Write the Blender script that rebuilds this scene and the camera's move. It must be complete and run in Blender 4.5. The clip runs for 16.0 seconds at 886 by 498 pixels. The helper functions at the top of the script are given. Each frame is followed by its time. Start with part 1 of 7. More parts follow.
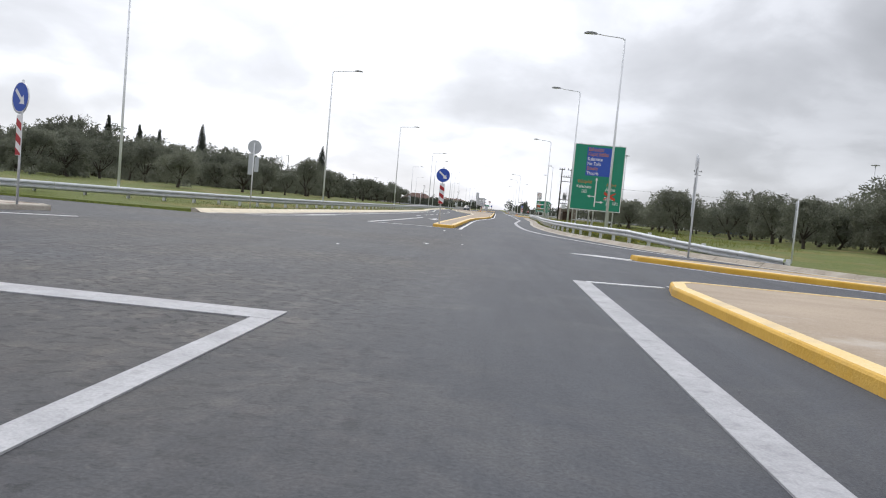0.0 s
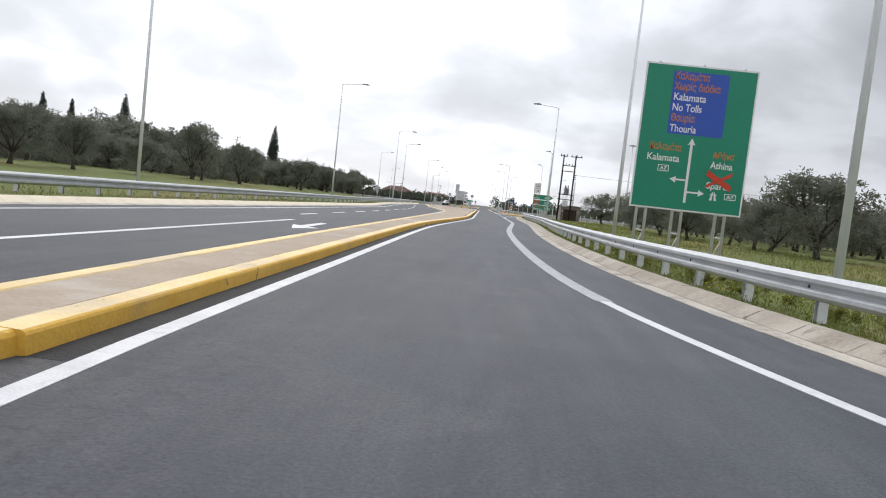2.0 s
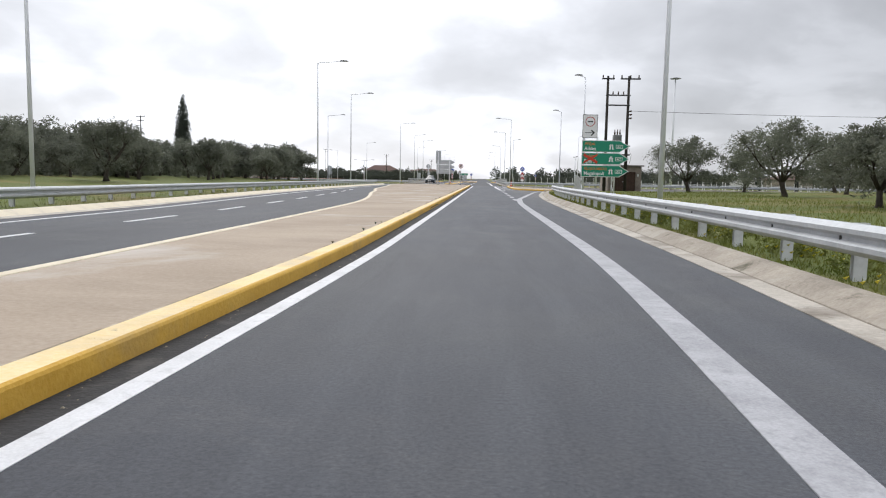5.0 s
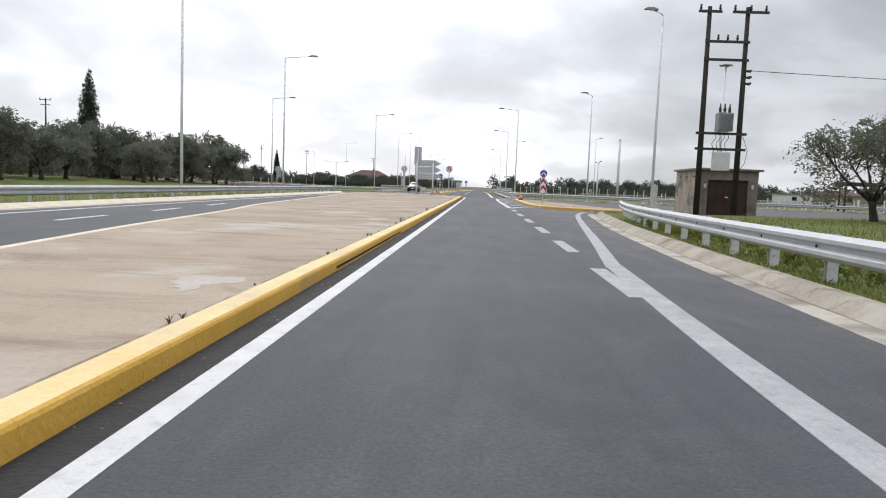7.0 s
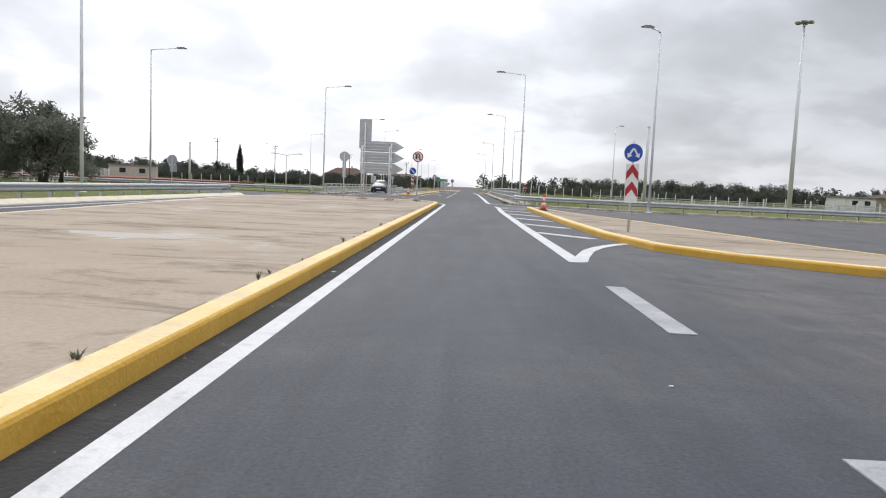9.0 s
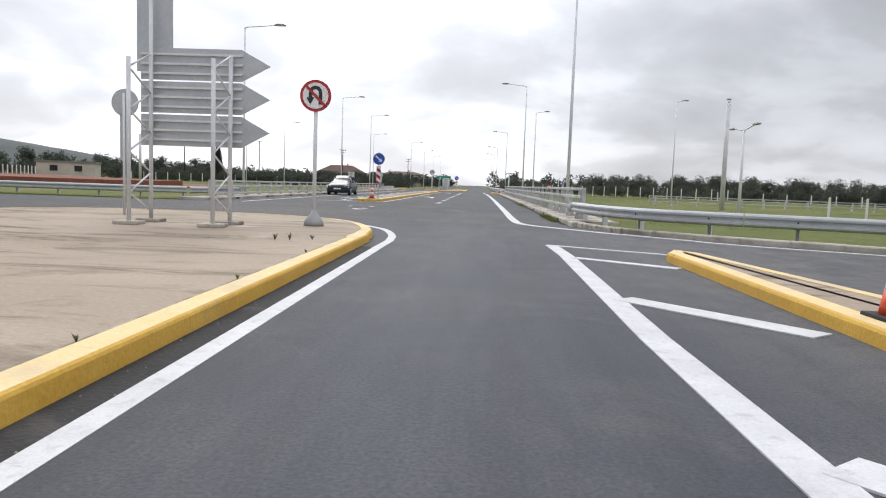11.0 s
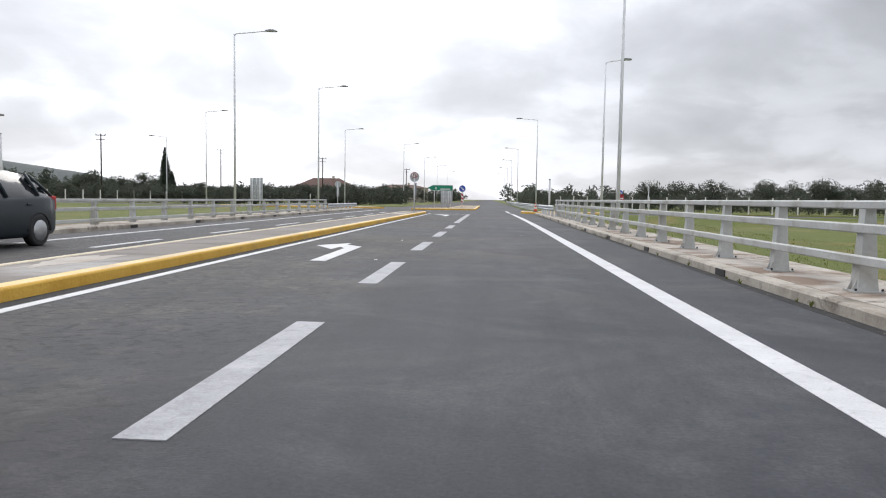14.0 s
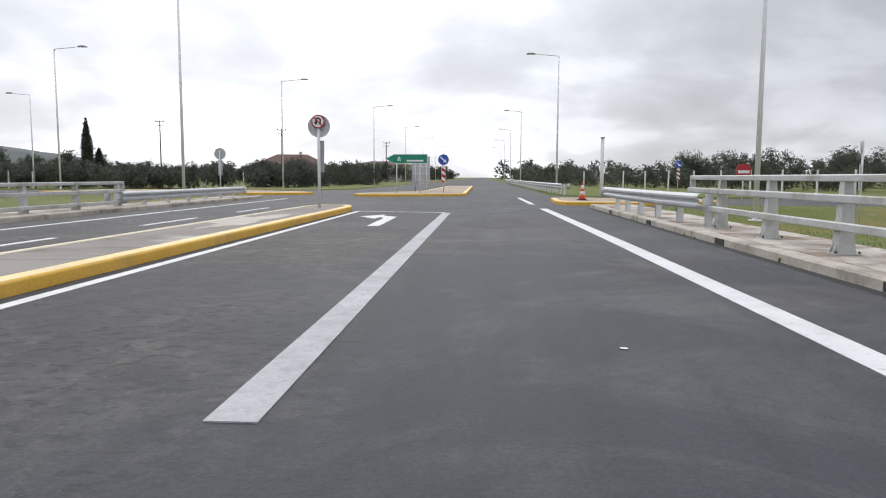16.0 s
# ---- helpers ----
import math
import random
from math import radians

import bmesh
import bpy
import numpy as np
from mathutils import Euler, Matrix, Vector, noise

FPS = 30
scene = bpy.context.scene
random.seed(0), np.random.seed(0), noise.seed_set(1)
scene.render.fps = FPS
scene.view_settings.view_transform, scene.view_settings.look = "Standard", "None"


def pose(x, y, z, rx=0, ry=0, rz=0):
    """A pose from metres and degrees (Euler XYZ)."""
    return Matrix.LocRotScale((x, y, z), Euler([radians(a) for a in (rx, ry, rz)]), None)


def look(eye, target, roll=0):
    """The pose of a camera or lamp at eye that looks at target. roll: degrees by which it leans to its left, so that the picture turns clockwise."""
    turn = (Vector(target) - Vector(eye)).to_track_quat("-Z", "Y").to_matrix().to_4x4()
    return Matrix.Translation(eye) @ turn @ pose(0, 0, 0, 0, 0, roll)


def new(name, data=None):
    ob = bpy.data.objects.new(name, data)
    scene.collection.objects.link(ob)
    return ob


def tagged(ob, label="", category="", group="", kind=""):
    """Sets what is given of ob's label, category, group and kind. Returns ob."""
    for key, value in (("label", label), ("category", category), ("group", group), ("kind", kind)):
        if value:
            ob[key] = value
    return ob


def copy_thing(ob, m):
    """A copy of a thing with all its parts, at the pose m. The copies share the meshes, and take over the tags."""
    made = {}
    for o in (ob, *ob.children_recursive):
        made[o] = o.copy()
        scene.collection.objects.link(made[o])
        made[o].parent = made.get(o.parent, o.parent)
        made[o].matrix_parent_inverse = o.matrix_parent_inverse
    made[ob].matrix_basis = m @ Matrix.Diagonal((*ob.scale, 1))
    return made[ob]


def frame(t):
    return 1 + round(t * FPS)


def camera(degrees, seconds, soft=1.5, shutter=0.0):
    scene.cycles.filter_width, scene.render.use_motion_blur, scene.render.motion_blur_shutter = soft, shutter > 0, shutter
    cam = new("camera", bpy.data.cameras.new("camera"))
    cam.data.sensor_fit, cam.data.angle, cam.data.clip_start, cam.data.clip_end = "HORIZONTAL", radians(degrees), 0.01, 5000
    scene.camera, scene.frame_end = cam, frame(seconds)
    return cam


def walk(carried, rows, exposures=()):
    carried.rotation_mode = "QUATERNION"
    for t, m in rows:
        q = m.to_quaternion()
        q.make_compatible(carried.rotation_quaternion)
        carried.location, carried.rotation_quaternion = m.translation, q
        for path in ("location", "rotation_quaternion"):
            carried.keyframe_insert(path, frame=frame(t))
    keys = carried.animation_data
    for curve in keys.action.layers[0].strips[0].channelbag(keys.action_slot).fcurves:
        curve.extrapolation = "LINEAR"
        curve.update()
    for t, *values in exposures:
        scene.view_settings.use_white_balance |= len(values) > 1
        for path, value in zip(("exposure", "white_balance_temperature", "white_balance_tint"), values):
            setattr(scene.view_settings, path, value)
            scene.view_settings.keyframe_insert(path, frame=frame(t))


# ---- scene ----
# ---------------------------------------------------------------- camera
cam = camera(63.4, 16.0, soft=1.1)
PATH = [
    (0.0, 2.304, 22.519, 1.064, 86.457, -5.180, 4.332),
    (0.5, 2.319, 29.786, 1.065, 86.304, -5.765, 4.502),
    (1.0, 2.406, 37.377, 1.060, 86.097, -6.481, 3.877),
    (1.5, 2.550, 44.890, 1.053, 86.281, -7.018, 2.970),
    (1.8, 2.643, 49.794, 1.046, 86.213, -5.127, 3.002),
    (2.0, 2.686, 52.856, 1.065, 86.184, -6.347, 3.192),
    (2.5, 2.795, 60.281, 1.056, 85.676, -6.518, 2.601),
    (3.0, 2.812, 67.942, 1.070, 85.280, -4.346, 4.140),
    (5.5, 3.550, 106.049, 1.039, 84.225, -0.885, 3.046),
    (6.0, 3.451, 113.022, 1.028, 84.185, -1.244, 3.123),
    (6.5, 3.458, 119.767, 1.071, 85.000, -2.149, 3.163),
    (7.0, 3.437, 126.908, 1.081, 84.950, -2.212, 2.964),
    (7.5, 3.344, 133.580, 1.060, 85.326, -2.746, 2.847),
    (8.0, 3.333, 140.769, 1.067, 85.413, -3.244, 2.533),
    (8.5, 3.382, 147.663, 1.088, 85.356, -3.484, 2.242),
    (9.0, 3.412, 155.001, 1.072, 84.976, -2.438, 2.076),
    (11.3, 3.654, 187.130, 1.048, 84.855, -1.764, 3.124),
    (11.5, 3.621, 190.026, 1.038, 84.893, -0.996, 3.097),
    (12.0, 3.353, 197.280, 1.050, 85.150, -0.760, 3.413),
    (12.5, 3.199, 203.856, 1.059, 85.465, -1.122, 3.269),
    (13.0, 3.066, 210.964, 1.040, 85.368, -0.693, 3.439),
    (13.5, 2.964, 217.856, 1.056, 85.341, -0.550, 3.630),
    (14.0, 2.861, 225.251, 1.047, 86.003, -0.945, 3.760),
    (14.5, 2.750, 232.500, 1.060, 85.570, -1.300, 3.920),
    (15.0, 2.664, 239.596, 1.044, 85.446, -0.327, 3.652),
    (15.5, 2.564, 246.338, 1.063, 85.238, -0.637, 3.571),
    (16.0, 2.464, 253.702, 1.052, 84.280, -0.201, 3.202),
]
walk(cam, [(t, pose(x, y, z, rx, ry, rz)) for t, x, y, z, rx, ry, rz in PATH])

# ---------------------------------------------------------------- sky and sun
SUN_AZ, SUN_EL = radians(18), radians(36)          # azimuth: degrees to the left of the road's direction
scene.view_settings.exposure = 0.0
world = bpy.data.worlds.new("overcast_sky")
scene.world = world
world.use_nodes = True


def wire(tree):
    def node(kind, **values):
        n = tree.nodes.new(kind)
        for key, value in values.items():
            if isinstance(value, tuple) and len(value) == 2 and value[0] == "=":
                tree.links.new(value[1], n.inputs[key])
            elif key in n.inputs:
                n.inputs[key].default_value = value
        return n
    return node, tree.links.new


def math_node(tree, op, a, b=None, clamp=False):
    n = tree.nodes.new("ShaderNodeMath")
    n.operation, n.use_clamp = op, clamp
    for i, v in enumerate((a, b)):
        if v is None:
            continue
        if isinstance(v, (int, float)):
            n.inputs[i].default_value = v
        else:
            tree.links.new(v, n.inputs[i])
    return n.outputs[0]


def mix_node(tree, fac, a, b, blend="MIX"):
    n = tree.nodes.new("ShaderNodeMix")
    n.data_type, n.blend_type = "RGBA", blend
    for i, v in ((0, fac), (6, a), (7, b)):
        if isinstance(v, (int, float, tuple)):
            n.inputs[i].default_value = (*v, 1) if isinstance(v, tuple) and len(v) == 3 else v
        else:
            tree.links.new(v, n.inputs[i])
    return n.outputs[2]


def ramp_node(tree, fac, stops):
    n = tree.nodes.new("ShaderNodeValToRGB")
    el = n.color_ramp.elements
    while len(el) < len(stops):
        el.new(0.5)
    for e, (p, c) in zip(el, stops):
        e.position = p
        e.color = (c, c, c, 1) if isinstance(c, (int, float)) else (*c, 1)
    tree.links.new(fac, n.inputs[0])
    return n.outputs[0]


def noise_node(tree, vec, scale, detail=4.0, rough=0.55, distortion=0.0):
    n = tree.nodes.new("ShaderNodeTexNoise")
    n.inputs["Scale"].default_value, n.inputs["Detail"].default_value = scale, detail
    n.inputs["Roughness"].default_value, n.inputs["Distortion"].default_value = rough, distortion
    if vec is not None:
        tree.links.new(vec, n.inputs["Vector"])
    return n.outputs["Fac"]


def build_sky():
    tree = world.node_tree
    tree.nodes.clear()
    out = tree.nodes.new("ShaderNodeOutputWorld")
    bg = tree.nodes.new("ShaderNodeBackground")
    tree.links.new(bg.outputs[0], out.inputs[0])
    sky = tree.nodes.new("ShaderNodeTexSky")
    sky.sky_type, sky.sun_disc = "NISHITA", False
    sky.sun_elevation, sky.sun_rotation = SUN_EL, -SUN_AZ
    co = tree.nodes.new("ShaderNodeTexCoord").outputs["Generated"]
    sep = tree.nodes.new("ShaderNodeSeparateXYZ")
    tree.links.new(co, sep.inputs[0])
    # the cloud deck is a flat layer: project the direction on it
    h = math_node(tree, "ADD", math_node(tree, "MAXIMUM", sep.outputs[2], 0.0), 0.34)
    comb = tree.nodes.new("ShaderNodeCombineXYZ")
    tree.links.new(math_node(tree, "DIVIDE", sep.outputs[0], h), comb.inputs[0])
    tree.links.new(math_node(tree, "DIVIDE", sep.outputs[1], h), comb.inputs[1])
    deck = comb.outputs[0]
    big = noise_node(tree, deck, 1.1, 3.0, 0.5, 0.4)
    fine = noise_node(tree, deck, 2.8, 6.0, 0.5, 0.25)
    cloud = math_node(tree, "ADD", math_node(tree, "MULTIPLY", big, 0.5), math_node(tree, "MULTIPLY", fine, 0.5))
    tone = ramp_node(tree, cloud, [(0.38, 0.80), (0.45, 0.90), (0.49, 1.00), (0.52, 1.13), (0.56, 1.20), (0.62, 1.28)])
    # brighter round the hidden sun, and towards the zenith
    sun = Vector((-math.sin(SUN_AZ) * math.cos(SUN_EL), math.cos(SUN_AZ) * math.cos(SUN_EL), math.sin(SUN_EL)))
    dot = tree.nodes.new("ShaderNodeVectorMath")
    dot.operation = "DOT_PRODUCT"
    tree.links.new(co, dot.inputs[0])
    dot.inputs[1].default_value = sun
    glow = ramp_node(tree, dot.outputs["Value"], [(0.0, 0.74), (0.35, 0.62), (0.52, 0.52), (0.70, 0.61), (0.81, 0.84), (0.90, 1.10), (1.0, 1.5)])
    top = ramp_node(tree, sep.outputs[2], [(0.40, 1.0), (0.85, 2.1)])
    low = ramp_node(tree, sep.outputs[2], [(0.02, 1.22), (0.08, 1.10), (0.16, 1.0)])
    grey = mix_node(tree, 1.0, mix_node(tree, 1.0, mix_node(tree, 1.0, tone, glow, "MULTIPLY"), top, "MULTIPLY"), low, "MULTIPLY")
    tint = mix_node(tree, 1.0, grey, (0.955, 0.980, 1.052), "MULTIPLY")
    deep = mix_node(tree, 1.0, sky.outputs[0], (0.1, 0.1, 0.1), "MULTIPLY")
    veil = mix_node(tree, 0.94, deep, tint)
    tree.links.new(veil, bg.inputs[0])
    bg.inputs[1].default_value = 1.0


build_sky()
sun_lamp = new("sun", bpy.data.lights.new("sun", "SUN"))
sun_lamp.data.energy, sun_lamp.data.angle, sun_lamp.data.color = 0.9, radians(25), (1.0, 0.96, 0.9)
sun_lamp.matrix_world = look((0, 0, 60), (math.sin(SUN_AZ) * 60, -math.cos(SUN_AZ) * 60, 60 - 60 * math.tan(SUN_EL)))

# ---------------------------------------------------------------- materials
def material(name, a, b, scale, rough=0.8, metal=0.0, bump=0.0, fine=40.0, stain=None, stain_scale=0.4, stain_at=(0.5, 0.68),
             stretch=(1, 1, 1), per_object=0.0, rough_b=None, per_island=0.0, placed=False, chips=None):
    """A surface between the colours a and b, by noise at two scales, with stains of a third colour and fine relief.
    placed: the pattern runs on from piece to piece; chips: small knocks that show a fourth colour (colour, scale, start, full)."""
    m = bpy.data.materials.new(name)
    m.use_nodes = True
    tree = m.node_tree
    bsdf = tree.nodes["Principled BSDF"]
    co = tree.nodes.new("ShaderNodeNewGeometry").outputs["Position"] if placed else tree.nodes.new("ShaderNodeTexCoord").outputs["Object"]
    mp = tree.nodes.new("ShaderNodeMapping")
    mp.inputs["Scale"].default_value = stretch
    tree.links.new(co, mp.inputs[0])
    co = mp.outputs[0]
    n1 = noise_node(tree, co, scale, 5.0, 0.6)
    n2 = noise_node(tree, co, fine, 3.0, 0.6)
    f = math_node(tree, "ADD", math_node(tree, "MULTIPLY", n1, 0.6), math_node(tree, "MULTIPLY", n2, 0.4))
    col = mix_node(tree, ramp_node(tree, f, [(0.36, 0.0), (0.64, 1.0)]), a, b)
    if stain:
        n3 = noise_node(tree, co, stain_scale, 6.0, 0.62, 0.4)
        col = mix_node(tree, ramp_node(tree, n3, [(stain_at[0], 0.0), (stain_at[1], 1.0)]), col, stain)
    if chips:
        n4 = noise_node(tree, co, chips[1], 7.0, 0.7, 0.6)
        col = mix_node(tree, ramp_node(tree, n4, [(chips[2], 0.0), (chips[3], 1.0)]), col, chips[0])
    if per_object or per_island:
        if per_island:
            rnd = tree.nodes.new("ShaderNodeNewGeometry").outputs["Random Per Island"]
            amount = per_island
        else:
            rnd = tree.nodes.new("ShaderNodeObjectInfo").outputs["Random"]
            amount = per_object
        val = math_node(tree, "MULTIPLY_ADD", rnd, amount)
        val.node.inputs[2].default_value = 1 - amount / 2
        comb = tree.nodes.new("ShaderNodeCombineXYZ")
        for i in range(3):
            tree.links.new(val, comb.inputs[i])
        col = mix_node(tree, 1.0, col, comb.outputs[0], "MULTIPLY")
    tree.links.new(col, bsdf.inputs["Base Color"])
    if rough_b is None:
        bsdf.inputs["Roughness"].default_value = rough
    else:
        r = math_node(tree, "MULTIPLY_ADD", f, rough_b - rough)
        r.node.inputs[2].default_value = rough
        tree.links.new(r, bsdf.inputs["Roughness"])
    bsdf.inputs["Metallic"].default_value = metal
    if bump:
        bn = tree.nodes.new("ShaderNodeBump")
        bn.inputs["Strength"].default_value, bn.inputs["Distance"].default_value = bump, 0.02
        tree.links.new(n2, bn.inputs["Height"])
        tree.links.new(bn.outputs[0], bsdf.inputs["Normal"])
    return m



def asphalt_material():
    """Dark road surface: aggregate speckle, long wheel tracks, brownish worn patches."""
    m = bpy.data.materials.new("asphalt")
    m.use_nodes = True
    tree = m.node_tree
    bsdf = tree.nodes["Principled BSDF"]
    co = tree.nodes.new("ShaderNodeTexCoord").outputs["Object"]
    mp = tree.nodes.new("ShaderNodeMapping")
    mp.inputs["Scale"].default_value = (1, 0.10, 1)
    tree.links.new(co, mp.inputs[0])
    grit = noise_node(tree, co, 42.0, 5.0, 0.8)
    blot = noise_node(tree, mp.outputs[0], 3.2, 6.0, 0.65, 0.5)
    track = noise_node(tree, mp.outputs[0], 0.75, 4.0, 0.55)
    worn = noise_node(tree, co, 0.075, 6.0, 0.62, 0.6)
    dust = noise_node(tree, co, 0.8, 8.0, 0.75, 1.2)
    axis = tree.nodes.new("ShaderNodeSeparateXYZ")
    tree.links.new(co, axis.inputs[0])
    # the bridge deck past the second junction was surfaced later and is darker
    deck = ramp_node(tree, math_node(tree, "DIVIDE", axis.outputs[1], 400.0), [(0.500, 0.0), (0.511, 1.0)])
    col = mix_node(tree, ramp_node(tree, track, [(0.36, 0.0), (0.64, 1.0)]), (0.0445, 0.0475, 0.0560), (0.0615, 0.0650, 0.0740))
    col = mix_node(tree, deck, col, mix_node(tree, 1.0, col, (0.545, 0.552, 0.57), "MULTIPLY"))
    # sandy dust where the ramps leave and join
    ramp = mix_node(tree, 1.0, ramp_node(tree, math_node(tree, "DIVIDE", axis.outputs[0], 40.0), [(0.125, 0.0), (0.17, 1.0)]),
                    ramp_node(tree, math_node(tree, "DIVIDE", axis.outputs[1], 400.0), [(0.30, 0.0), (0.36, 1.0), (0.50, 1.0), (0.52, 0.0)]), "MULTIPLY")
    col = mix_node(tree, math_node(tree, "MULTIPLY", ramp, ramp_node(tree, dust, [(0.36, 0.0), (0.62, 0.75)])), col, (0.150, 0.132, 0.115))
    coarse = ramp_node(tree, noise_node(tree, co, 0.45, 8.0, 0.74, 0.9), [(0.45, 0.0), (0.62, 0.75)])
    col = mix_node(tree, math_node(tree, "MULTIPLY", coarse, ramp_node(tree, dust, [(0.36, 0.1), (0.60, 1.0)])), col, (0.086, 0.085, 0.086))
    col = mix_node(tree, ramp_node(tree, worn, [(0.54, 0.0), (0.68, 0.6)]), col, (0.074, 0.073, 0.073))
    col = mix_node(tree, ramp_node(tree, blot, [(0.35, 0.0), (0.66, 1.0)]), mix_node(tree, 1.0, col, (0.86, 0.86, 0.87), "MULTIPLY"), mix_node(tree, 1.0, col, (1.13, 1.13, 1.12), "MULTIPLY"))
    col = mix_node(tree, ramp_node(tree, grit, [(0.34, 0.0), (0.68, 1.0)]), mix_node(tree, 1.0, col, (0.60, 0.60, 0.61), "MULTIPLY"), mix_node(tree, 1.0, col, (1.44, 1.44, 1.43), "MULTIPLY"))
    # darker surfacing left of the wheel tracks, with a wandering border
    wander = math_node(tree, "MULTIPLY_ADD", noise_node(tree, mp.outputs[0], 0.5, 3.0), 1.8)
    tree.links.new(axis.outputs[0], wander.node.inputs[2])
    lane = ramp_node(tree, math_node(tree, "MULTIPLY_ADD", wander, 0.05), [(0.545, 0.77), (0.69, 1.0)])
    lane.node.inputs[0].links[0].from_node.inputs[2].default_value = 0.5
    col = mix_node(tree, 1.0, col, lane, "MULTIPLY")
    # pocks where stones have come out, closest where the deck is worn brown, and a sprinkle of pale chips
    worn_lane = math_node(tree, "MULTIPLY", ramp_node(tree, math_node(tree, "MULTIPLY", wander, 0.1), [(0.14, 1.0), (0.30, 0.10)]),
                          math_node(tree, "MAXIMUM", deck, ramp_node(tree, math_node(tree, "DIVIDE", axis.outputs[1], 400.0), [(0.125, 1.0), (0.15, 0.15)])))
    rough_zone = math_node(tree, "MULTIPLY", worn_lane, ramp_node(tree, noise_node(tree, co, 0.22, 5.0, 0.6), [(0.38, 0.45), (0.54, 1.0)]))
    pock = ramp_node(tree, noise_node(tree, co, 9.0, 3.0, 0.55, 0.3), [(0.53, 0.0), (0.62, 1.0)])
    col = mix_node(tree, math_node(tree, "MULTIPLY", rough_zone, pock), col, mix_node(tree, 1.0, col, (0.36, 0.36, 0.38), "MULTIPLY"))
    lump = ramp_node(tree, noise_node(tree, co, 4.0, 4.0, 0.6, 0.5), [(0.50, 0.0), (0.62, 1.0)])
    col = mix_node(tree, math_node(tree, "MULTIPLY", rough_zone, lump), col, mix_node(tree, 1.0, col, (1.65, 1.52, 1.42), "MULTIPLY"))
    chip = ramp_node(tree, noise_node(tree, co, 19.0, 3.0, 0.6), [(0.66, 0.0), (0.73, 0.8)])
    col = mix_node(tree, math_node(tree, "MULTIPLY", rough_zone, chip), col, (0.14, 0.135, 0.13))
    hue = math_node(tree, "MULTIPLY", worn_lane, ramp_node(tree, noise_node(tree, co, 0.11, 4.0, 0.6, 0.4), [(0.42, 0.0), (0.60, 1.0)]))
    col = mix_node(tree, hue, mix_node(tree, 1.0, col, (0.97, 1.0, 1.05), "MULTIPLY"), mix_node(tree, 1.0, col, (1.07, 1.0, 0.92), "MULTIPLY"))
    brown = math_node(tree, "MULTIPLY", deck, ramp_node(tree, noise_node(tree, co, 0.16, 5.0, 0.65, 0.5), [(0.50, 0.0), (0.62, 0.75)]))
    col = mix_node(tree, brown, col, mix_node(tree, 1.0, col, (1.22, 1.06, 0.92), "MULTIPLY"))
    tree.links.new(col, bsdf.inputs["Base Color"])
    bsdf.inputs["Roughness"].default_value = 0.78
    bn = tree.nodes.new("ShaderNodeBump")
    bn.inputs["Strength"].default_value, bn.inputs["Distance"].default_value = 0.45, 0.012
    tree.links.new(math_node(tree, "SUBTRACT", grit, math_node(tree, "MULTIPLY", rough_zone, pock)), bn.inputs["Height"])
    tree.links.new(bn.outputs[0], bsdf.inputs["Normal"])
    return m


def leaf_material(name, a, b, share=0.4):
    """Thin leaves: dull on the surface, and letting some light through."""
    m = material(name, a, b, 0.8, 0.65, fine=6, per_object=0.35)
    tree = m.node_tree
    bsdf, out = tree.nodes["Principled BSDF"], tree.nodes["Material Output"]
    tr = tree.nodes.new("ShaderNodeBsdfTranslucent")
    tree.links.new(bsdf.inputs["Base Color"].links[0].from_socket, tr.inputs[0])
    mx = tree.nodes.new("ShaderNodeMixShader")
    mx.inputs[0].default_value = share
    tree.links.new(bsdf.outputs[0], mx.inputs[1])
    tree.links.new(tr.outputs[0], mx.inputs[2])
    tree.links.new(mx.outputs[0], out.inputs[0])
    return m


ASPHALT = asphalt_material()
PAINT = material("road_paint", (0.52, 0.52, 0.525), (0.68, 0.68, 0.685), 2.0, 0.7, bump=0.2, fine=60, stain=(0.40, 0.40, 0.40), stain_scale=9.0, stain_at=(0.54, 0.80))
PAINT_OLD = material("worn_road_paint", (0.29, 0.29, 0.305), (0.45, 0.45, 0.465), 2.5, 0.75, bump=0.2, fine=60, stain=(0.24, 0.24, 0.25), stain_scale=11.0, stain_at=(0.52, 0.80))
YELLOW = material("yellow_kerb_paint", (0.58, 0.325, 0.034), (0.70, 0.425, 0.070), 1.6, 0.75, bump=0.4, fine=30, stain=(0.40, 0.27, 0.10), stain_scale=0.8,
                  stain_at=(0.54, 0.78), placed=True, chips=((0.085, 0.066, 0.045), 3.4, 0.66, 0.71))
# stone tops get a paler yellow than the faces
YELLOW_TOP = material("pale_yellow_kerb_paint", (0.74, 0.545, 0.24), (0.83, 0.660, 0.38), 1.4, 0.8, bump=0.4, fine=30, stain=(0.55, 0.45, 0.31), stain_scale=0.7,
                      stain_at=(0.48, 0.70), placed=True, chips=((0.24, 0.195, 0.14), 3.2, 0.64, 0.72))


